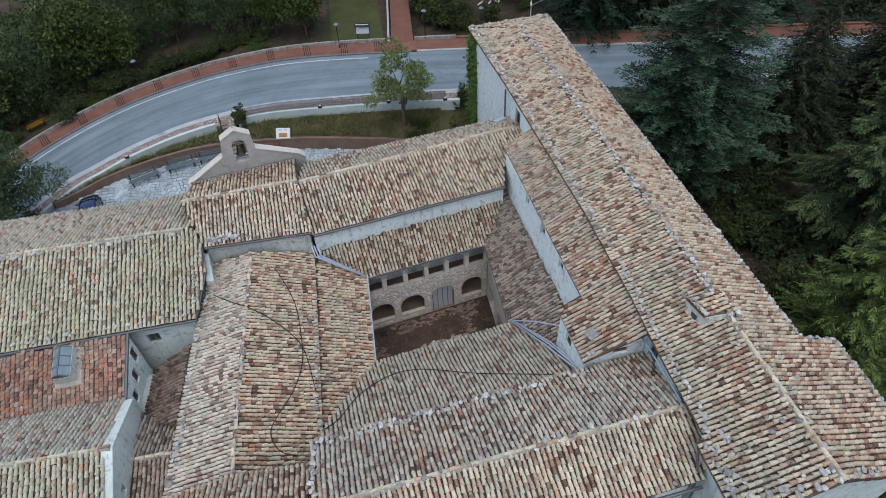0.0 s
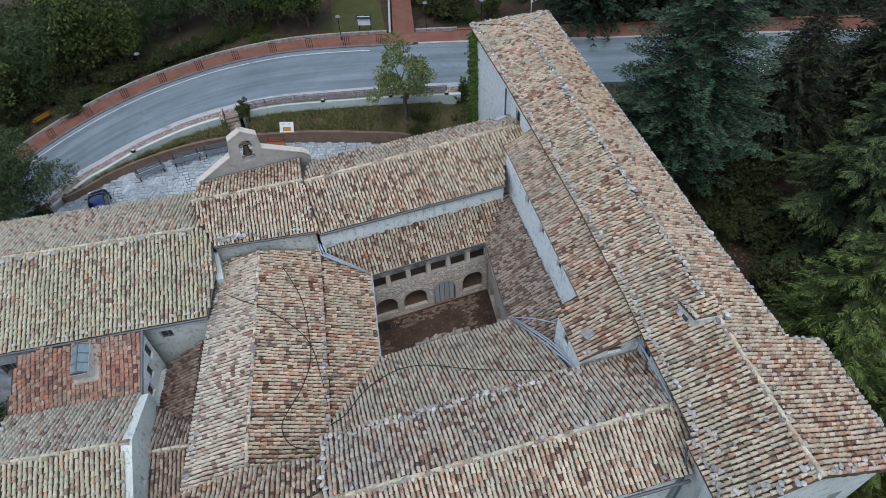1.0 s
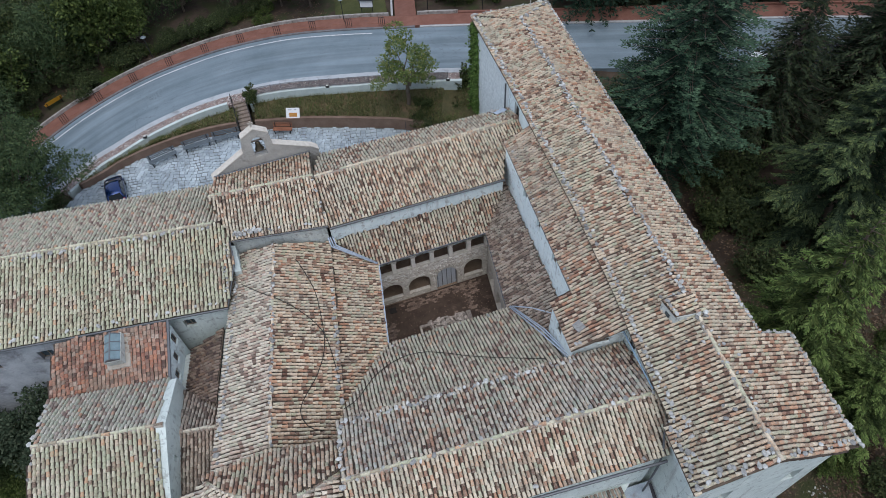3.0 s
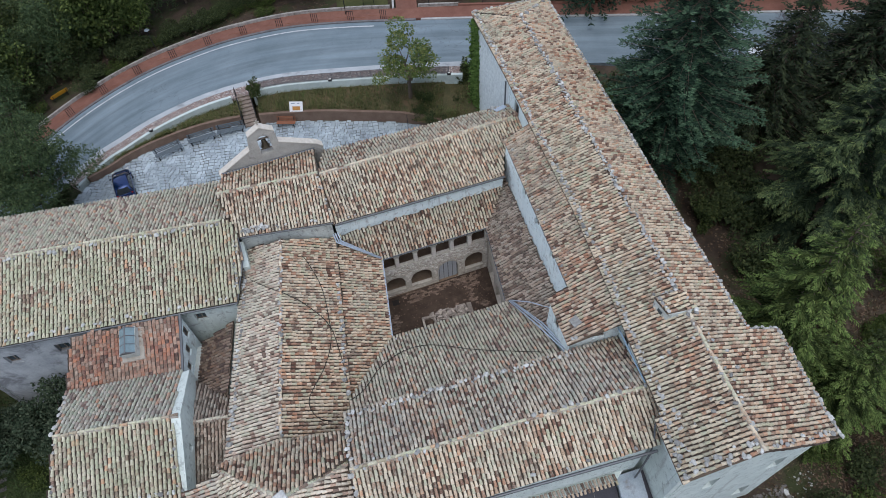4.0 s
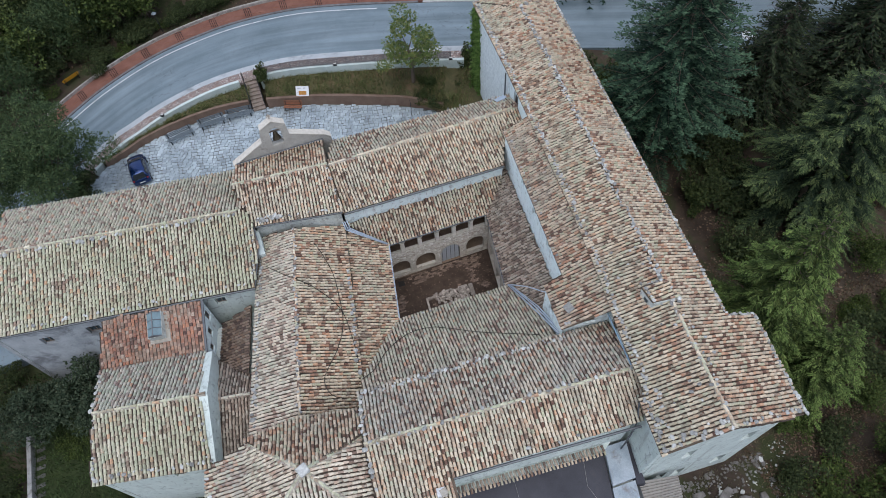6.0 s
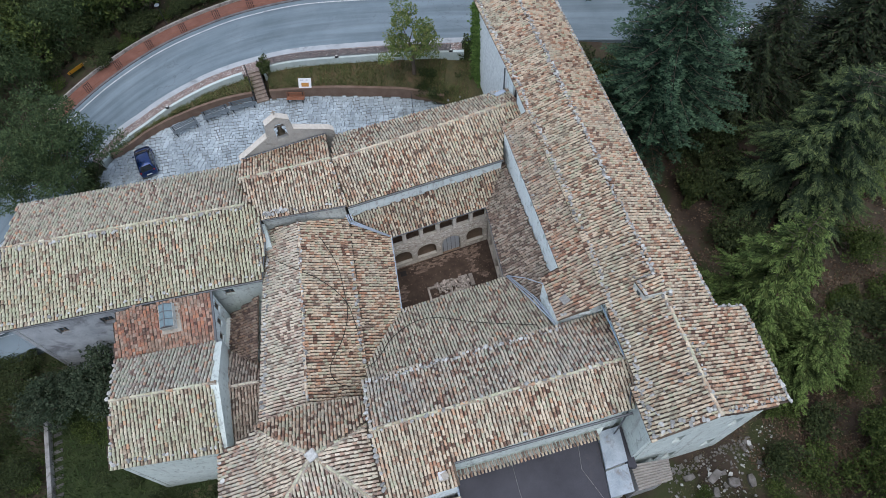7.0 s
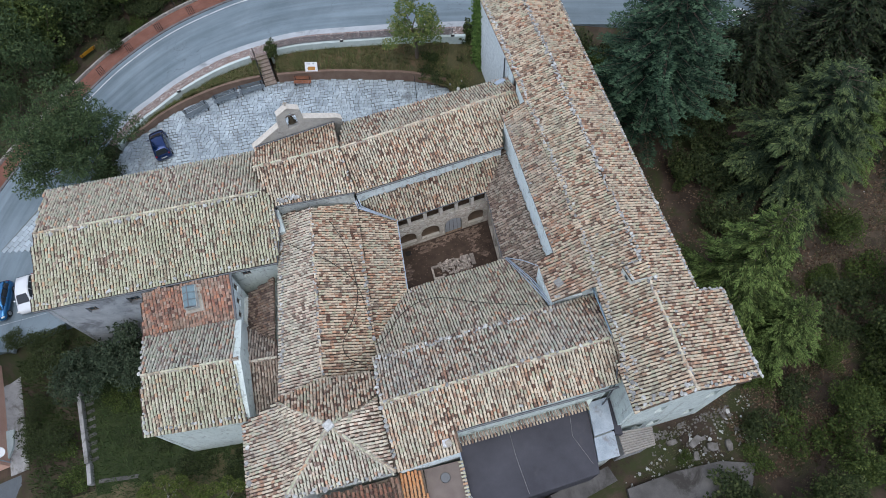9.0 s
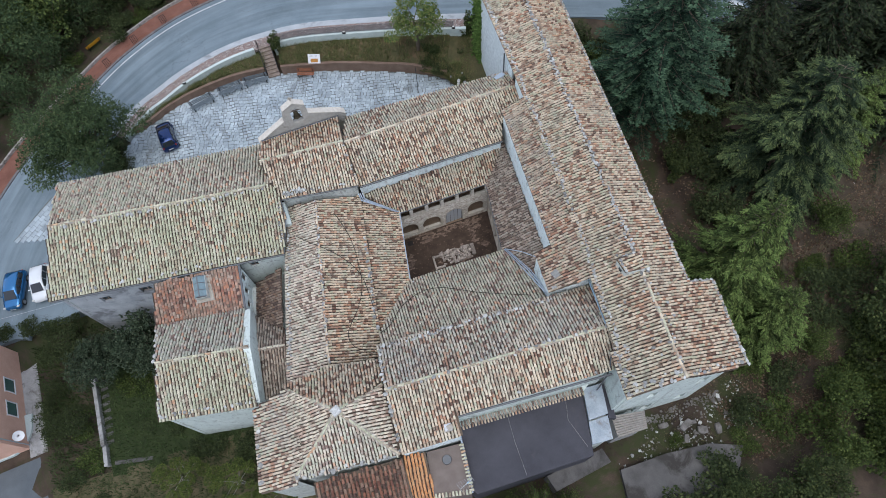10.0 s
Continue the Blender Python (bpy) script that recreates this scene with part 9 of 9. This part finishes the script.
for j in range(11):
    for i in range(20):
        tf_.append((21 * j + i, 21 * j + i + 1, 21 * j + 22 + i, 21 * j + 21 + i))
tagged(mesh_ob("meadow", tv_, tf_, M_STRAW, None, True), "dry straw-coloured meadow below the garden", "grass", kind="structure")
tv_, tf_ = [], []
for j in range(14):
    for i in range(16):
        x, y = 28.4 + i + 0.4 * noise.noise((i * 0.5, j * 0.5, 3)), -21.5 + j + 0.4 * noise.noise((i * 0.5, j * 0.5, 9))
        tv_.append((x, y, ground_z(x, y) + (0.13 if 0 < i < 15 and 0 < j < 13 else -0.1) + 0.08 * noise.noise((x * 1.3, y * 1.3, 4))))
for j in range(13):
    for i in range(15):
        tf_.append((16 * j + i, 16 * j + i + 1, 16 * j + 17 + i, 16 * j + 16 + i))
M_CLEARING = speckled("trodden_earth", (0.042, 0.034, 0.024), (0.105, 0.08, 0.058), 0.7, 9, bmp=0.9, stain=(0.045, 0.055, 0.02), stain_at=0.56)
tagged(mesh_ob("meadow", tv_, tf_, M_CLEARING, None, True), "trodden brown earth in the clearing beyond the wing", "grass", kind="structure")
M_MEADOW = foliage("meadow", (0.022, 0.042, 0.014), (0.042, 0.068, 0.022), (0.072, 0.098, 0.036))
gm = np.random.default_rng(31)
mp = []
for k in range(21000):
    x, y = gm.uniform(-33.6, -15.0), gm.uniform(-13.5, 5.5)
    mp.append((x, y, ground_z(x, y) - 0.02))
blades("grass", mp, 0.42, M_MEADOW, "long green grass in the garden plot", "grass", 4)
mp = []
for k in range(56000):
    x, y = (gm.uniform(7.6, 42), gm.uniform(-30, -9)) if gm.random() < 0.76 else (gm.uniform(-33.5, -14), gm.uniform(-17, -8.5))
    if 7 < x < 24 and y > -22.3 + 0.55 * (x - 11) or noise.noise((x * 0.35, y * 0.35, 7)) + gm.normal(0, 0.2) < -0.22:
        continue
    mp.append((x, y, ground_z(x, y) + (0.10 if x > 28.5 and -21.5 < y < -8.5 else -0.02)))
M_DRY = foliage("dry_grass", (0.05, 0.058, 0.024), (0.105, 0.10, 0.05), (0.21, 0.175, 0.10))
blades("grass", mp, 0.24, M_DRY, "rough dry grass and weeds in the yard", "grass", 5)
yard_bush = put(broadleaf("dense dark green bush in the garden", 2.6, 1.6, 44, M_SHRUB, 3600, 0.15, 44, 0.04, "bush", "bush", "garden bushes", 0.7, 0.3), -30.2, 3.2)
for x, y, s in ((-33.4, 7.0, 1.5), (-31.5, 6.2, 1.7), (-29.6, 5.6, 1.6), (-35.5, 7.4, 1.4), (-32.0, 3.8, 1.2), (-30.8, -3.2, 2.0), (-32.2, -2.9, 1.9), (-31.9, 0.6, 1.5), (-18.3, -11.0, 1.3), (-16.8, -11.8, 1.4)):
    again(yard_bush, x, y, None, s / 2.4, rt.uniform(0, 360))
M_PALEBARK = speckled("pale_bark", (0.26, 0.25, 0.23), (0.40, 0.38, 0.35), 4, 30)
sp_ = put(broadleaf("low yellow-green pine with bare pale branches", 3.8, 2.3, 55, M_LIMEPINE, 6500, 0.15, 18, 0.40, "small_pine", group="small pines", flat=0.62, hollow=0.7, wid=0.26), -23.2, -10.9, None, 0.72)
for ch in sp_.children:
    if ch.name.startswith("trunk"):
        ch.data.materials[0] = M_PALEBARK
again(sp_, -19.1, -12.9, None, 0.78, 140)
again(sp_, -26.6, -12.9, None, 0.6, 250)
again(sp_, -16.2, -14.6, None, 0.7, 30)
for x, y, s in ((-16.4, -11.2, 0.9), (-15.2, -10.4, 0.7), (-17.8, -10.2, 0.8), (-30.2, -6.4, 0.9), (-31.6, -7.4, 0.8), (-29.8, -9.6, 0.5), (-27.6, -11.4, 0.6), (-30.6, -3.2, 1.2), (-33.0, -0.6, 0.8), (-26.2, -1.4, 1.0), (-24.2, -2.2, 0.9), (-21.9, -3.2, 0.9), (-25.4, -5.4, 0.5), (-23.0, -6.6, 0.5), (-20.4, -9.4, 0.8), (-22.0, -9.0, 0.6)):
    again(shrub if rt.random() < 0.6 else shrub_b, x, y, None, s * rt.uniform(0.85, 1.2), rt.uniform(0, 360), s * rt.uniform(0.5, 1.0))
cyp = put(conifer("small light green cypress below the terrace", 6.5, 2.3, 17, M_SPRUCE, 0.05, 1.2, 0.3, 0.02, 0.6, 0.16), 0.6, -23.6)
again(cyp, -1.6, -23.2, None, 0.8, 70)
again(cyp, 3.0, -24.2, None, 0.7, 190)
for x, y, s in ((24.6, -3.2, 1.5), (25.6, -8.4, 1.3)):
    again(bush, x, y, None, s, rt.uniform(0, 360))
for x, y, s in ((9.6, 19.0, 0.7), (10.2, 18.3, 0.9), (9.2, 17.6, 0.5), (12.6, 17.2, 0.6), (13.2, 12.5, 0.8), (12.6, 10.2, 0.7), (11.6, 14.2, 0.45)):
    again(bush, x, y, 0.7 if y > 15 else 0.5, s, rt.uniform(0, 360))
for x, y, s in ((9.4, 17.6, 0.75), (10.1, 16.6, 0.6), (9.9, 18.2, 0.8), (11.4, 12.8, 0.5), (12.9, 14.4, 0.5)):
    again(shrub, x, y, 0.15, s, 70 * x, s * 0.8)
again(bush, 14.5, 19.3, 1.3, 1.2, 40)
again(bush, 13.7, 18.6, 1.2, 0.9, 140)
again(shrub, 14.9, 17.6, 1.2, 0.8, 100)
M_LITTER = foliage("fallen_leaves", (0.05, 0.033, 0.023), (0.10, 0.066, 0.043), (0.19, 0.14, 0.10), 0.9)
gl = np.random.default_rng(91)
lp_ = []
for x0, x1, y0, y1, n_ in ((20.0, 30.0, -12.5, 3.0, 5200), (26.0, 42.0, -22.0, -8.0, 11000), (-32.0, 6.0, 36.0, 43.0, 5200), (17.0, 28.0, -27.0, -19.0, 6500)):
    for k in range(n_):
        x, y = gl.uniform(x0, x1), gl.uniform(y0, y1)
        if noise.noise((x * 0.45, y * 0.45, 11)) + gl.normal(0, 0.25) > -0.1 and not (y > 30 and y < float(np.interp(x, [-32, -24, -18, -10, 0, 6], [34, 37.2, 38.6, 39.2, 38.2, 37]))):
            lp_.append((x, y, ground_z(x, y) + 0.09 * noise.noise((x * 0.4, y * 0.4, 0)) + (0.19 if x > 28.5 and -21.5 < y < -8.5 else 0.05)))
ld_ = np.column_stack([gl.normal(0, 1, len(lp_)), gl.normal(0, 1, len(lp_)), gl.normal(0.05, 0.2, len(lp_))])
ll_ = gl.uniform(0.10, 0.26, len(lp_))
litter_ = leaves_mesh("leaf_litter", np.array(lp_), ld_, np.tile((0, 0, 1.0), (len(lp_), 1)) + gl.normal(0, 0.3, (len(lp_), 3)), ll_, ll_ * 0.35, M_LITTER, None)
tagged(litter_, "brown fallen leaves on the bare woodland earth", "leaf litter", kind="stuff")
yr = []
for k in range(1000):
    x, y = rv.uniform(8.0, 20), rv.uniform(-25.5, -20.9)
    if noise.noise((x * 0.7, y * 0.7, 3)) < -0.05 or y > -21.6 + (x - 15) * 0.2:
        continue
    s = rv.uniform(0.05, 0.2) * rv.random() ** 0.7
    yr.append(np.array(pose(x, y, ground_z(x, y) + 0.03, 0, 0, rv.uniform(0, 360)) @ Matrix.Diagonal((s * 1.4, s, s * 0.8, 1))))
tagged(joined("rubble", RK_V, RK_F, np.array(yr), M_ROCK, None), "scattered stones and rubble in the yard", "rubble", kind="stuff")
for k in range(16):
    x, y = rv.uniform(10.4, 13.4), rv.uniform(10.0, 15.5)
    o = new("rubble_stone", ROCKS[rv.randrange(7)])
    s = rv.uniform(0.15, 0.4)
    o.matrix_basis = pose(x, y, 0.95 if y > 12 else 0.75, 0, 0, rv.uniform(0, 360)) @ Matrix.Diagonal((s, s, s, 1))
    tagged(o, "pale rubble stone on the grass slope", "stone", "slope stones")
# white lettering laid out on the park slope, as plain bars
let = thing("ground_lettering", "white lettering laid out on the park slope", "lettering")
for x, y, ln, a in ((22.7, 33.7, 0.9, 60), (23.1, 34.2, 0.7, -20), (23.7, 33.3, 1.1, 70), (24.1, 33.4, 1.0, -60), (24.6, 33.0, 1.1, 75), (23.3, 32.4, 0.8, 10)):
    bm = bmesh.new()
    bm_box(bm, (x, y, ground_z(x, y) + 0.16), (ln, 0.16, 0.14), a - 25, 0.03)
    part("bar", bm, M_PANEL, let)
for x, y, s in ((17.6, 33.2, 0.9), (19.0, 31.8, 1.0), (20.4, 31.0, 0.8), (18.6, 34.6, 1.1), (20.6, 33.2, 0.9), (26.0, 30.2, 0.7)):
    again(shrub if s > 0.85 else shrub_b, x, y, None, s, 80 * s)
# pale litter in the clearing beyond the conifers
bits = []
for k in range(60):
    x, y = rv.gauss(37.6, 0.9), rv.gauss(-11.4, 0.6)
    s = rv.uniform(0.08, 0.4)
    bits.append(np.array(pose(x, y, ground_z(x, y) + 0.08, rv.uniform(-20, 20), 0, rv.uniform(0, 360)) @ Matrix.Diagonal((s, s * 0.7, s * 0.3, 1))))
tagged(joined("litter", RK_V, RK_F, np.array(bits), M_PANEL, None), "scattered pale litter in the clearing", "litter", kind="stuff")
